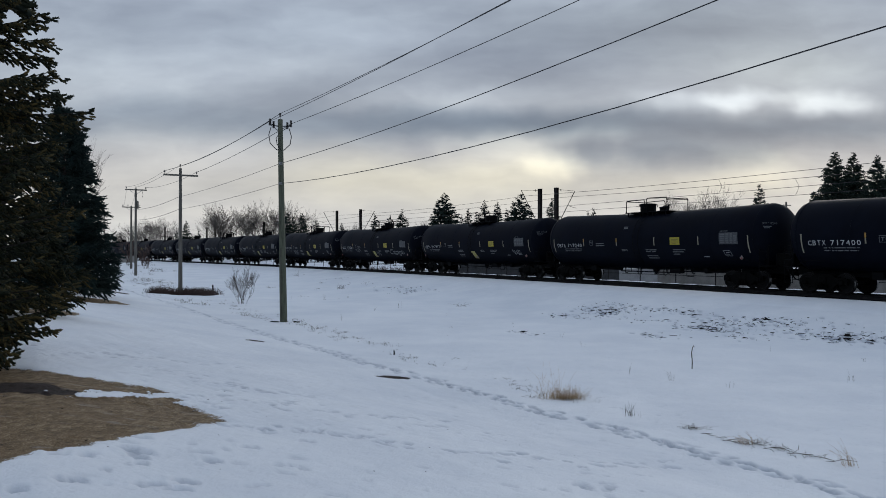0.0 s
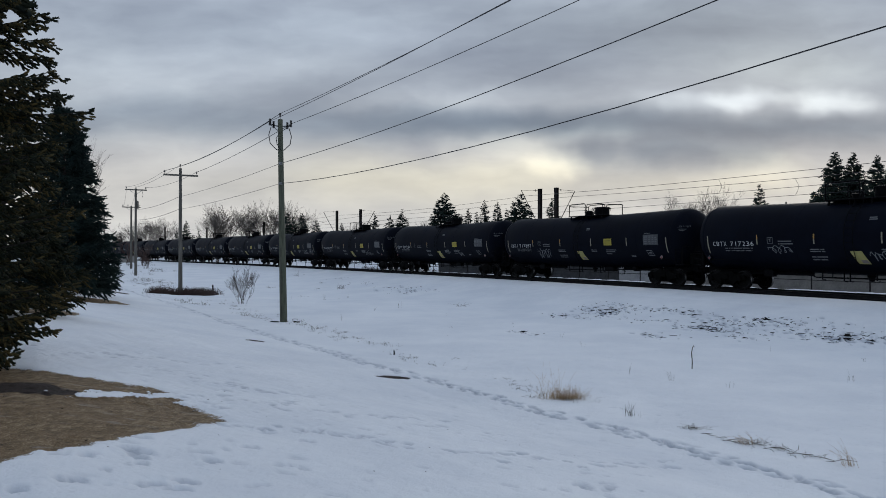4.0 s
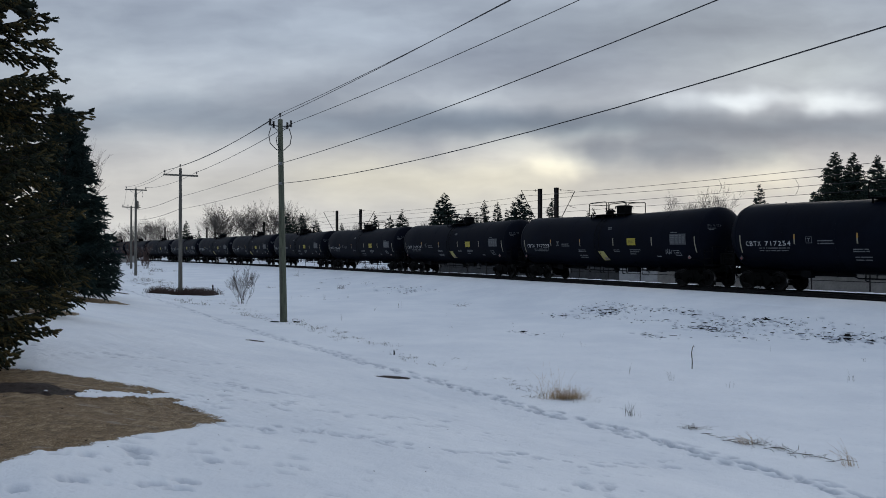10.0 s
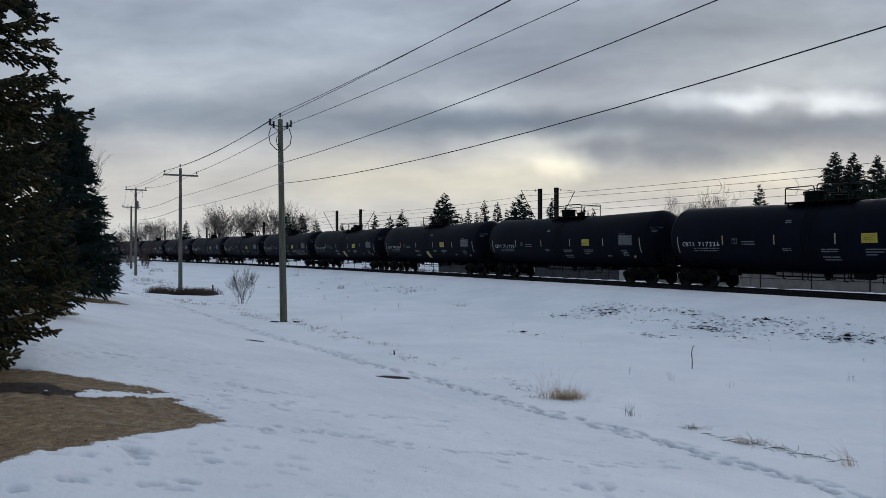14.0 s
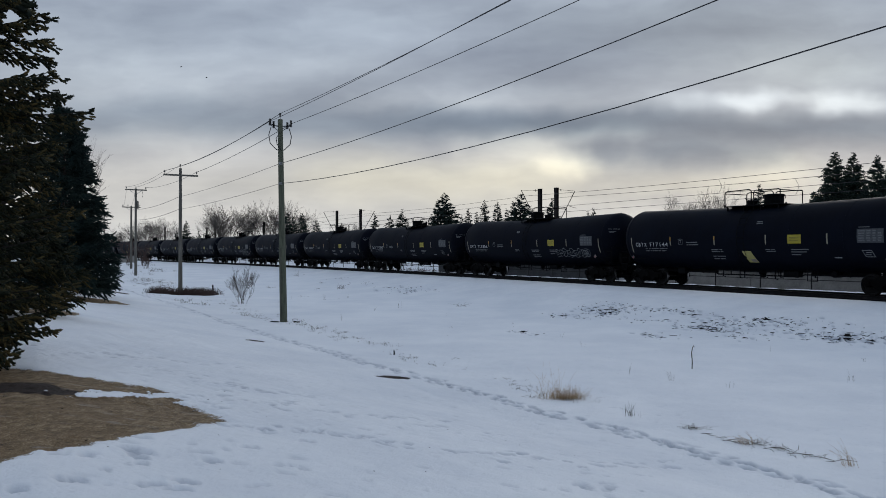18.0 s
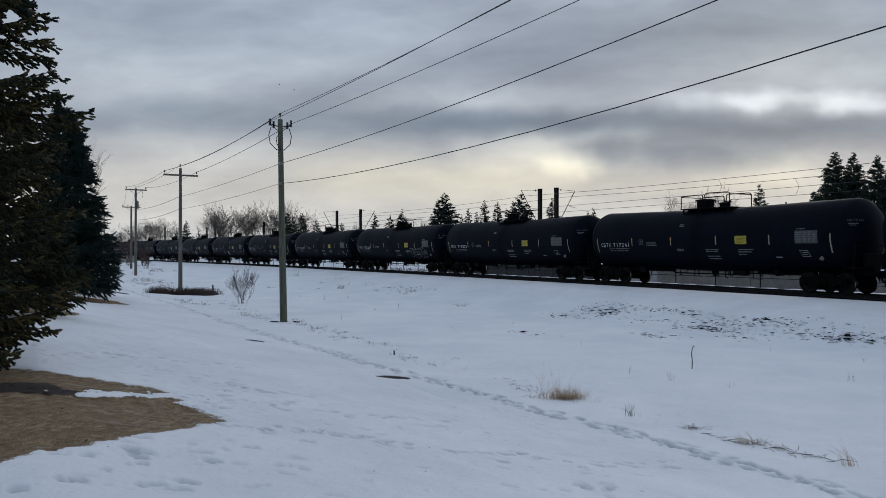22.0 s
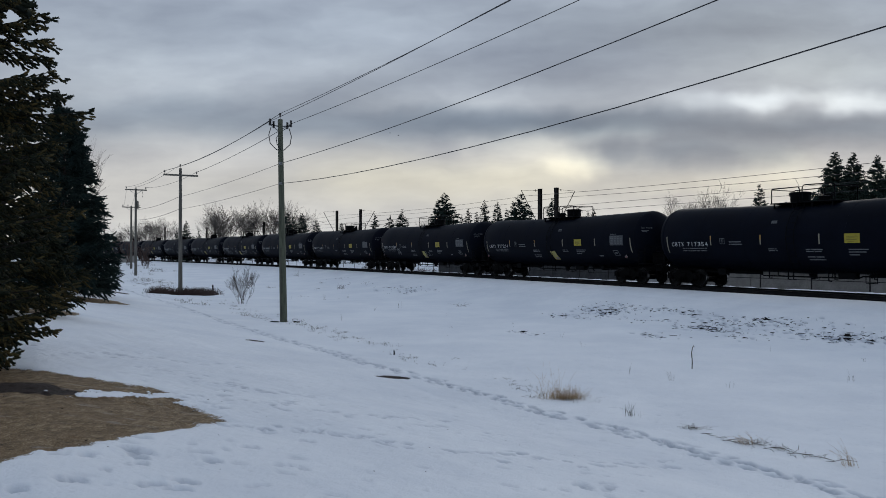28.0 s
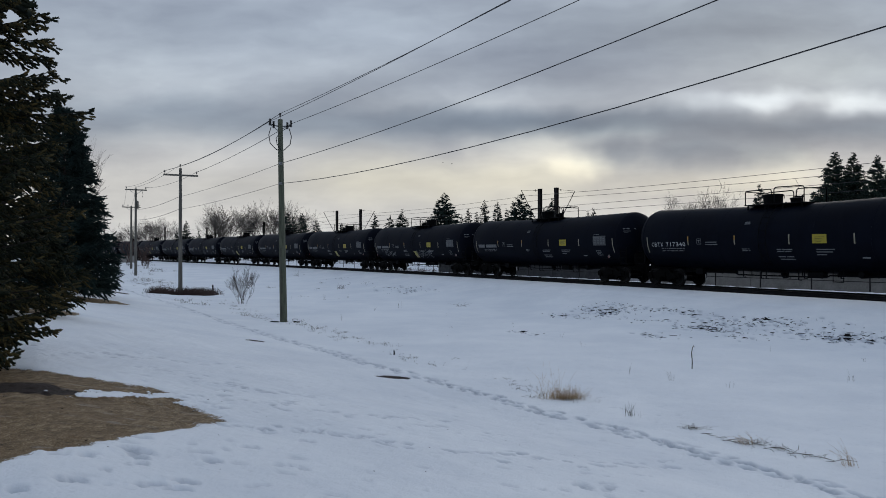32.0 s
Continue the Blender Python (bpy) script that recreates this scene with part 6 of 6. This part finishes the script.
def build_trees():
    near = "large dark green spruce with drooping branches on the lawn"
    large_spruce(-9.15, 10.6, 0.30, 17.5, near, 3)
    spruce(-15.35, 31.0, 0.25, 7.4, 2.02, "dense blue-green spruce with branches to the ground", 8, MAT_NEEDLEBLUE, 0.85, 0.38, 11, 2, 0.45, 0.22, twig=1.6)
    spruce(-17.3, 36.0, 0.3, 7.2, 1.8, "dense blue-green spruce with branches to the ground", 9, MAT_NEEDLEBLUE, 0.8, 0.5, 9, 2, 0.35, 0.25, twig=1.8)
    spruce(-11.0, 19.2, 0.27, 5.3, 1.6, "dark green spruce with branches to the ground", 12, MAT_NEEDLE, 0.6, 0.45, 10, 2, 0.75, 0.25, twig=1.8)
    bare_tree(-20.9, 44.0, -0.1, 9.0, "thin leafless tree behind the spruces", 21, 0.42, twig=0.006, levels=6, girth=0.007, wide=0.62)
    # far spruces beyond the tracks: x/y, top z/y, half width/y, y
    far = [
        (787, 341, 21, 115), (776, 352, 14, 117), (829, 368, 9, 120), (857, 354, 11, 118), (880, 357, 11, 118), (897, 370, 8, 122), (922, 341, 19, 112),
        (909, 356, 11, 114), (978, 350, 13, 110), (663, 379, 10, 135), (712, 371, 13, 130), (690, 380, 10, 130), (1345, 325, 15, 95), (1050, 367, 7, 140), (1040, 374, 6, 142),
        (1478, 267, 27, 75), (1510, 270, 24, 78), (1440, 338, 12, 79), (1553, 274, 23, 72), (1590, 262, 27, 74), (560, 388, 9, 150), (508, 375, 10, 140), (518, 382, 8, 141), (534, 376, 10, 140),
        (330, 391, 9, 170), (352, 407, 5, 175), (1448, 345, 11, 80), (604, 394, 7, 150), (313, 408, 5, 176), (817, 380, 7, 125), (843, 376, 7, 123),
    ]
    for k, (px, py, hw, depth) in enumerate(far):
        X = (px - 784) / 1355 * depth
        top = 1.87 + (445 - py) / 1355 * depth
        base = ground_at(X, depth)
        spruce(X, depth, base, top - base, hw / 1355 * depth * 2.1, "dark spruce standing beyond the railway", 50 + k, MAT_FARNEEDLE, 0.82, 0.30 if depth > 90 else 0.25, 8 if depth > 90 else 12, 1, 0.5, 0.18)
    # bare trees: bearing, top, depth, stems, spread, width
    bare = [
        (385, 366, 150, 4, 0.55, 1.0), (405, 354, 152, 4, 0.55, 1.0), (432, 351, 150, 4, 0.55, 1.0), (458, 354, 155, 4, 0.55, 1.0), (482, 350, 150, 4, 0.55, 1.0), (508, 355, 152, 4, 0.55, 1.0), (535, 368, 150, 3, 0.55, 1.0),
        (1210, 334, 100, 4, 0.46, 0.72), (1256, 326, 98, 4, 0.46, 0.72), (262, 381, 190, 4, 0.6, 1.1), (285, 383, 188, 4, 0.6, 1.1), (235, 393, 190, 4, 0.6, 1.1), (212, 402, 185, 3, 0.6, 1.1), (752, 388, 140, 2, 0.5, 0.9), (735, 390, 142, 2, 0.5, 0.9), (618, 394, 150, 2, 0.5, 0.9),
    ]
    for k, (px, py, depth, stems, spread, wide) in enumerate(bare):
        X = (px - 784) / 1355 * depth
        top = 1.87 + (445 - py) / 1355 * depth
        base = ground_at(X, depth)
        bare_tree(X, depth, base, top - base, "leafless grey deciduous tree beyond the railway", 120 + k, spread, stems, twig=0.016, levels=6, wide=wide)
    bare_tree(-11.38, 43.4, ground_at(-11.38, 43.4), 2.25, "small leafless shrub in the snowy ditch", 301, 0.42, 9, kind="bare_shrub", category="shrub", twig=0.005, levels=4, girth=0.014)
    bare_tree(-41.5, 106, ground_at(-41.5, 106), 3.6, "bare reddish shrub beside the poles", 303, 0.7, 5, MAT_REDTWIG, "bare_shrub", "shrub", 0.016, 4)
    bare_tree(-37.6, 97, ground_at(-37.6, 97), 1.9, "bare reddish shrub beside the poles", 304, 0.75, 5, MAT_REDTWIG, "bare_shrub", "shrub", 0.012, 4)
    bare_tree(-44.5, 108, ground_at(-44.5, 108), 4.2, "bare reddish shrub beside the poles", 305, 0.6, 4, MAT_REDTWIG, "bare_shrub", "shrub", 0.016, 4)


build_trees()


# ---- grass tufts, stems, stones and other small things in the snow ----
def tuft(name, x, y, label, seed, blades, height, width, material, lean=0.35, flat=0.0, category="grass", into=None, thick=1.0):
    rng = random.Random(seed)
    root_z = ground_at(x, y)
    a = into if into is not None else Acc()
    ox, oy, oz = (x, y, root_z) if into is not None else (0, 0, 0)
    for k in range(blades):
        bx, by = rng.gauss(0, width * 0.35), rng.gauss(0, width * 0.25)
        h = height * rng.uniform(0.45, 1.1)
        dx, dy = rng.gauss(0, lean) * h + flat * h, rng.gauss(0, lean) * h
        w = rng.uniform(0.003, 0.006) * (1 + height) * thick
        up = h * math.sqrt(max(0.15, 1 - min(0.9, (dx * dx + dy * dy) / (h * h))))
        p = [(bx, by, -0.08), (bx + dx * 0.35, by + dy * 0.35, up * 0.6), (bx + dx, by + dy, up)]
        a.tube([(q[0] + ox, q[1] + oy, q[2] + oz) for q in p], [w * 0.6, w * 0.45, w * 0.12], 3, caps=False)
    if into is not None:
        return None
    ob = part(name, a, material)
    ob.location = (x, y, root_z)
    return tagged(ob, label, category, "dry plants in the snow")


# Weeds: along the track, away from it, spread both ways, how many, height.
WEED_SPOTS = [
    (-5.0, 22.9, 0.7, 0.15, 16, 0.32), (-6.8, 22.7, 0.6, 0.15, 9, 0.26), (-9.4, 21.7, 0.8, 0.2, 12, 0.30), (-12.2, 21.9, 0.7, 0.25, 16, 0.28), (-17.0, 21.7, 0.8, 0.25, 16, 0.22), (-18.4, 21.6, 0.3, 0.1, 5, 0.3),
    (-21.7, 22.3, 0.6, 0.12, 8, 0.22), (21.4, 13.9, 0.25, 0.15, 9, 0.36), (35.7, 6.5, 0.2, 0.1, 8, 0.75), (-3.4, 10.4, 0.2, 0.15, 7, 0.55), (25.0, 8.0, 0.2, 0.12, 7, 0.34), (14.0, 24.2, 1.6, 0.5, 16, 0.2),
    (-25.9, 21.8, 0.4, 0.12, 7, 0.18), (-27.0, 22.0, 0.25, 0.1, 6, 0.16), (9.5, 15.3, 0.3, 0.2, 4, 0.3), (33.0, 22.4, 2.5, 0.8, 18, 0.25),
]


def build_plants():
    straw = "dry straw-coloured grass tuft poking out of the snow"
    weed = "sparse dead weed stems poking out of the snow"
    tuft("grass_tuft", 2.55, 16.1, straw, 1, 330, 0.30, 0.50, MAT_STRAW, 0.50, 0.30, thick=0.8)
    tuft("grass_tuft", 2.36, 16.15, straw, 2, 22, 0.72, 0.42, MAT_STRAW, 0.30, -0.15, thick=0.45)
    tuft("grass_tuft", 2.62, 16.05, straw, 9, 160, 0.10, 0.60, MAT_WEED, 0.9, 0.4)
    tuft("grass_tuft", 3.51, 14.25, straw, 3, 16, 0.26, 0.22, MAT_WEED, 0.3, -0.35)
    tuft("grass_tuft", 4.24, 13.18, straw, 4, 70, 0.11, 0.30, MAT_WEED, 0.9, 0.6)
    tuft("grass_tuft", 4.88, 12.1, straw, 5, 70, 0.13, 0.40, MAT_WEED, 0.9, -0.9)
    tuft("grass_tuft", 4.84, 12.15, straw, 10, 26, 0.26, 0.30, MAT_STRAW, 0.3, -0.8)
    tuft("grass_tuft", 5.22, 11.75, straw, 6, 22, 0.13, 0.3, MAT_WEED, 0.8, -0.9)
    tuft("grass_tuft", 5.42, 11.25, straw, 8, 22, 0.13, 0.4, MAT_WEED, 0.9, -0.9)
    tuft("grass_tuft", 5.74, 10.75, straw, 7, 26, 0.38, 0.16, MAT_STRAW, 0.22, -0.66, thick=0.55)
    rng = random.Random(77)
    weeds = Acc()
    # dark twigs pressed flat along the drift line
    for k in range(20):
        f = (k + rng.random()) / 20
        cx, cy = 4.35 + 1.35 * f + rng.gauss(0, 0.05), 12.75 - 1.85 * f + rng.gauss(0, 0.07)
        turn, ln = rng.gauss(-0.9, 0.5), rng.uniform(0.03, 0.18)
        e = Vector((math.cos(turn), math.sin(turn), 0)) * ln
        c = Vector((cx, cy, ground_at(cx, cy) + 0.006))
        weeds.tube([c - e, c + Vector((0, 0, rng.uniform(0.005, 0.03))), c + e + Vector((0, 0, rng.uniform(-0.01, 0.05)))], [0.004, 0.006, 0.003], 4)
    # flecks and few-bladed weeds along the ditch's edge
    for k in range(64):
        s = rng.uniform(-30, 8)
        p = along(s, rng.gauss(22.0, 0.35) - 0.3 * (s < -24))
        tuft("weeds", p.x, p.y, "", 100 + k, rng.choice((2, 3, 4, 7, 12)), rng.uniform(0.04, 0.17) ** 1.0, rng.uniform(0.08, 0.4), MAT_WEED, 0.75, rng.choice((-0.7, 0.2, 0.7)), into=weeds, thick=1.4)
    for k in range(20):
        p = along(rng.uniform(-30, 10), rng.uniform(10, 21))
        tuft("weeds", p.x, p.y, "", 200 + k, rng.randint(1, 4), rng.uniform(0.12, 0.40), rng.uniform(0.05, 0.2), MAT_WEED, 0.3, into=weeds)
    for s0, d0, ss, sd, count in ((76, 15, 3, 1.0, 16), (57.5, 16, 3, 0.8, 18), (33, 21.5, 2.5, 0.8, 26), (30.5, 20.8, 2, 0.7, 14), (3.5, 23.9, 2.0, 0.3, 8)):
        for k in range(count):
            p = along(rng.gauss(s0, ss), rng.gauss(d0, sd))
            tuft("weeds", p.x, p.y, "", 700 + k, rng.randint(5, 14), rng.uniform(0.08, 0.28), rng.uniform(0.4, 1.0), MAT_WEED, 0.6, into=weeds, thick=2.6)
    for s0, d0, ss, sd, count, tall in WEED_SPOTS:
        for k in range(count):
            p = along(rng.gauss(s0, ss), rng.gauss(d0, sd))
            tuft("weeds", p.x, p.y, "", 900 + k, rng.choice((1, 2, 3, 4, 7)), tall * rng.uniform(0.25, 1.0), rng.uniform(0.1, 0.45), MAT_WEED, 0.7, rng.uniform(-0.6, 0.6), into=weeds, thick=1.3)
    tagged(part("weeds", weeds, MAT_WEED), weed, "weeds", kind="stuff")
    # a single bent stalk
    a = Acc()
    a.tube([(0, 0, -0.1), (0.01, 0, 0.2), (-0.01, 0.0, 0.42), (0.02, 0, 0.56), (0.05, 0, 0.61), (0.065, 0, 0.57)], [0.014, 0.013, 0.012, 0.010, 0.010, 0.008], 6)
    ob = part("bent_stalk", a, MAT_WEED)
    ob.location = (6.55, 20.16, ground_at(6.55, 20.16))
    tagged(ob, "single dark bent stalk standing in the snow", "stalk")
    # low brown brush round the second pole
    rng = random.Random(5)
    for k in range(16):
        x, y = -18.3 + rng.uniform(-1.8, 1.9), 54.0 + rng.uniform(-0.6, 0.6)
        tuft("brush_clump", x, y, "low brown leafless brush at the pole", 400 + k, 170, 0.55, 1.0, MAT_REDTWIG, 0.5, category="shrub", thick=2.4)
    for k in range(22):
        p = along(30.5 + k * 0.85 + rng.uniform(-0.3, 0.3), -7.2 + rng.uniform(-0.4, 0.4))
        tuft("brush_clump", p.x, p.y, "low dark leafless brush beyond the track", 470 + k, 34, 0.62, 0.9, MAT_REDTWIG, 0.4, category="shrub", thick=2.4)
    tuft("weed_sprig", -8.2, 61.0, "small dark dead weed on the snowy bank", 499, 26, 0.5, 0.5, MAT_REDTWIG, 0.4, thick=2.2, category="weed")
    for k in range(10):
        p = along(rng.uniform(44, 70), rng.uniform(18, 26))
        tuft("brush_clump", p.x, p.y, "low brown leafless brush in the snow", 440 + k, 26, 0.4, 0.9, MAT_WEED, 0.5, category="shrub")


build_plants()


def clod_mesh(seed):
    rng = random.Random(seed)
    bm = bmesh.new()
    bmesh.ops.create_icosphere(bm, subdivisions=1, radius=1.0)
    for v in bm.verts:
        v.co *= rng.uniform(0.7, 1.2)
    me = bpy.data.meshes.new("clod")
    bm.to_mesh(me)
    bm.free()
    me.materials.append(MAT_STONE)
    return me


def build_stones():
    """Dark stones and clods that show through the snow on the embankment."""
    rng = random.Random(31)
    shapes = [clod_mesh(k) for k in range(6)]
    gravel = Acc()
    for s0, d0, count, ss, sd in STONE_NESTS:
        for k in range(count * 3):
            wide = 1.0 if k < count else 1.35
            s, d = s0 + rng.gauss(0, ss * wide), d0 + rng.gauss(0, sd * wide)
            p = along(s, d)
            turn = rng.uniform(0, 6.28)
            if k < count:
                r = 0.016 + 0.05 * rng.random() ** 3
                ob = new("stone", rng.choice(shapes))
                ob.matrix_basis = Matrix.Translation((p.x, p.y, ground_at(p.x, p.y) + r * 0.1 - 0.02)) @ Matrix.Rotation(turn, 4, "Z") @ Matrix.Diagonal((r * rng.uniform(1.2, 3.4), r * 1.2, r * rng.uniform(0.4, 0.9), 1))
                tagged(ob, "dark stone showing through the embankment snow", "stone", "stones on the embankment")
            else:
                r = rng.uniform(0.008, 0.024)
                ln = r * rng.uniform(1.5, 7.0)
                e = Vector((math.cos(turn), math.sin(turn), 0)) * ln
                c = Vector((p.x, p.y, ground_at(p.x, p.y) - 0.004))
                gravel.tube([c - e, c + e * 0.1 + Vector((0, 0, r * 0.5)), c + e], [r * 0.35, r * 0.8, r * 0.3], 4)
    tagged(part("gravel", gravel, MAT_STONE), "dark gravel and dead stems in the embankment snow", "gravel", kind="stuff")


build_stones()


def build_litter():
    """Cones, bark bits and twig ends lying on the lawn's snow and grass."""
    rng = random.Random(91)
    a = Acc()
    for k in range(46):
        x, y = rng.uniform(-5.0, 3.0) if k < 16 else rng.uniform(-6.0, -2.5), rng.uniform(5.2, 12.0)
        r, turn = rng.uniform(0.002, 0.0055), rng.uniform(0, 6.28)
        e = Vector((math.cos(turn), math.sin(turn), 0)) * r * rng.uniform(1.0, 3.0)
        c = Vector((x, y, ground_at(x, y) + r * 0.3 - (0.035 if x < -3.3 else 0)))
        a.tube([c - e, c + Vector((0, 0, r * 0.4)), c + e], [r * 0.5, r, r * 0.4], 5)
    tagged(part("twig_litter", a, MAT_STONE), "dark cones and twig bits scattered on the snow", "litter", kind="stuff")


build_litter()


def build_far_left():
    a = Acc()
    bevelled_box(a, -2.3, 2.3, -0.15, 0.15, -0.4, 0.82, 0.03)
    ob = part("concrete_barrier", a, MAT_CONC)
    ob.matrix_basis = Matrix.Translation((-51.5, 122.0, 0.35)) @ Matrix.Rotation(0.25, 4, "Z")
    tagged(ob, "low grey concrete barrier near the far poles", "barrier")


build_far_left()


def build_boards():
    for x, y, ln, turn in ((-7.2, 32.75, 0.34, 0.3), (-6.3, 33.0, 0.28, -0.2)):
        a = Acc()
        bevelled_box(a, -ln / 2, ln / 2, -0.05, 0.05, -0.02, 0.03, 0.008)
        ob = part("board", a, MAT_TIE)
        ob.matrix_basis = Matrix.Translation((x, y, ground_at(x, y) + 0.01)) @ Matrix.Rotation(turn, 4, "Z") @ Matrix.Rotation(0.05, 4, "Y")
        tagged(ob, "dark weathered board lying in the snow", "board")


build_boards()


def build_stubs():
    for s, d, h, r in ((18.4, 19.3, 0.55, 0.06), (-20.4, 22.3, 0.13, 0.022)):
        a = Acc()
        a.tube([(0, 0, -0.15), (0.01, 0, h * 0.6), (0.0, 0.01, h)], [r, r * 0.95, r * 0.85], 8)
        ob = part("stub_post", a, MAT_TIE)
        p = along(s, d)
        ob.location = (p.x, p.y, ground_at(p.x, p.y))
        tagged(ob, "short dark wooden stub standing in the snow", "post")


build_stubs()


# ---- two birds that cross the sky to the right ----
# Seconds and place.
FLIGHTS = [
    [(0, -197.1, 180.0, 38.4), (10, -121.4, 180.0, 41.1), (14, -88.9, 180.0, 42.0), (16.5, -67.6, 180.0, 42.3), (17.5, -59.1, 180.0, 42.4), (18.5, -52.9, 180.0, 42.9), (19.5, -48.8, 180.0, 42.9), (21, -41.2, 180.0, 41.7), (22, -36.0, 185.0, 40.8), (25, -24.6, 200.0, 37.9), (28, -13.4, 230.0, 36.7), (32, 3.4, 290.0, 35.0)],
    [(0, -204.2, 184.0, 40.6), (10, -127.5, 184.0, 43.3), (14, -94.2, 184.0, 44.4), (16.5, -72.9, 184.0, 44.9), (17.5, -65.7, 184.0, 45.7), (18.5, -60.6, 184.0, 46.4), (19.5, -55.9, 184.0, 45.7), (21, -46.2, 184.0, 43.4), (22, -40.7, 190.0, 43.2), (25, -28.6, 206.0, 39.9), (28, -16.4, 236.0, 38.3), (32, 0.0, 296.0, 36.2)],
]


def build_bird():
    root = new("bird")
    tagged(root, "small dark bird gliding under the clouds", "bird", "birds in flight")
    a = Acc()
    a.tube([(-0.26, 0, 0.0), (-0.16, 0, 0.01), (0.0, 0, 0.02), (0.14, 0, 0.03), (0.20, 0, 0.05), (0.27, 0, 0.045)], [0.035, 0.03, 0.07, 0.055, 0.045, 0.008], 8)
    part("body", a, MAT_BIRD, root)
    for sg in (-1, 1):
        a = Acc()
        edge = [(0.10, 0.03, 0.03), (0.13, 0.18, 0.12), (0.05, 0.34, 0.14), (-0.06, 0.44, 0.12), (-0.07, 0.20, 0.10), (-0.08, 0.03, 0.03)]
        v = [(x, sg * y, z + h) for h in (0.0, 0.012) for x, y, z in edge]
        n = len(edge)
        a.put(v, [tuple(range(n)), tuple(range(n, 2 * n))[::-1]] + [(i, i + n, (i + 1) % n + n, (i + 1) % n) for i in range(n)])
        part("wing", a, MAT_BIRD, root)
    return root


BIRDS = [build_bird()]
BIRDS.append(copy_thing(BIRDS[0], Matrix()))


# ---- wooden ties under the rails ----
def build_ties():
    a = Acc()
    bevelled_box(a, -1.30, 1.30, -0.115, 0.115, -0.34, -0.165, 0.012)
    me = a.mesh("tie", MAT_TIE)
    joined = Acc()
    tv = np.concatenate(a.v)
    step = 0.54
    for k in range(560):
        s = -46 + k * step
        m = Matrix.Translation(along(s)) @ track_turn(s)
        if k < 300:
            ob = new("tie", me)
            ob.matrix_basis = m
            ob.parent = railway_track
        else:
            joined.put([tuple(m @ Vector(p)) for p in tv], a.f)
    rest = part("ties", joined, MAT_TIE, railway_track)
    tagged(rest, kind="stuff")


build_ties()


motions()
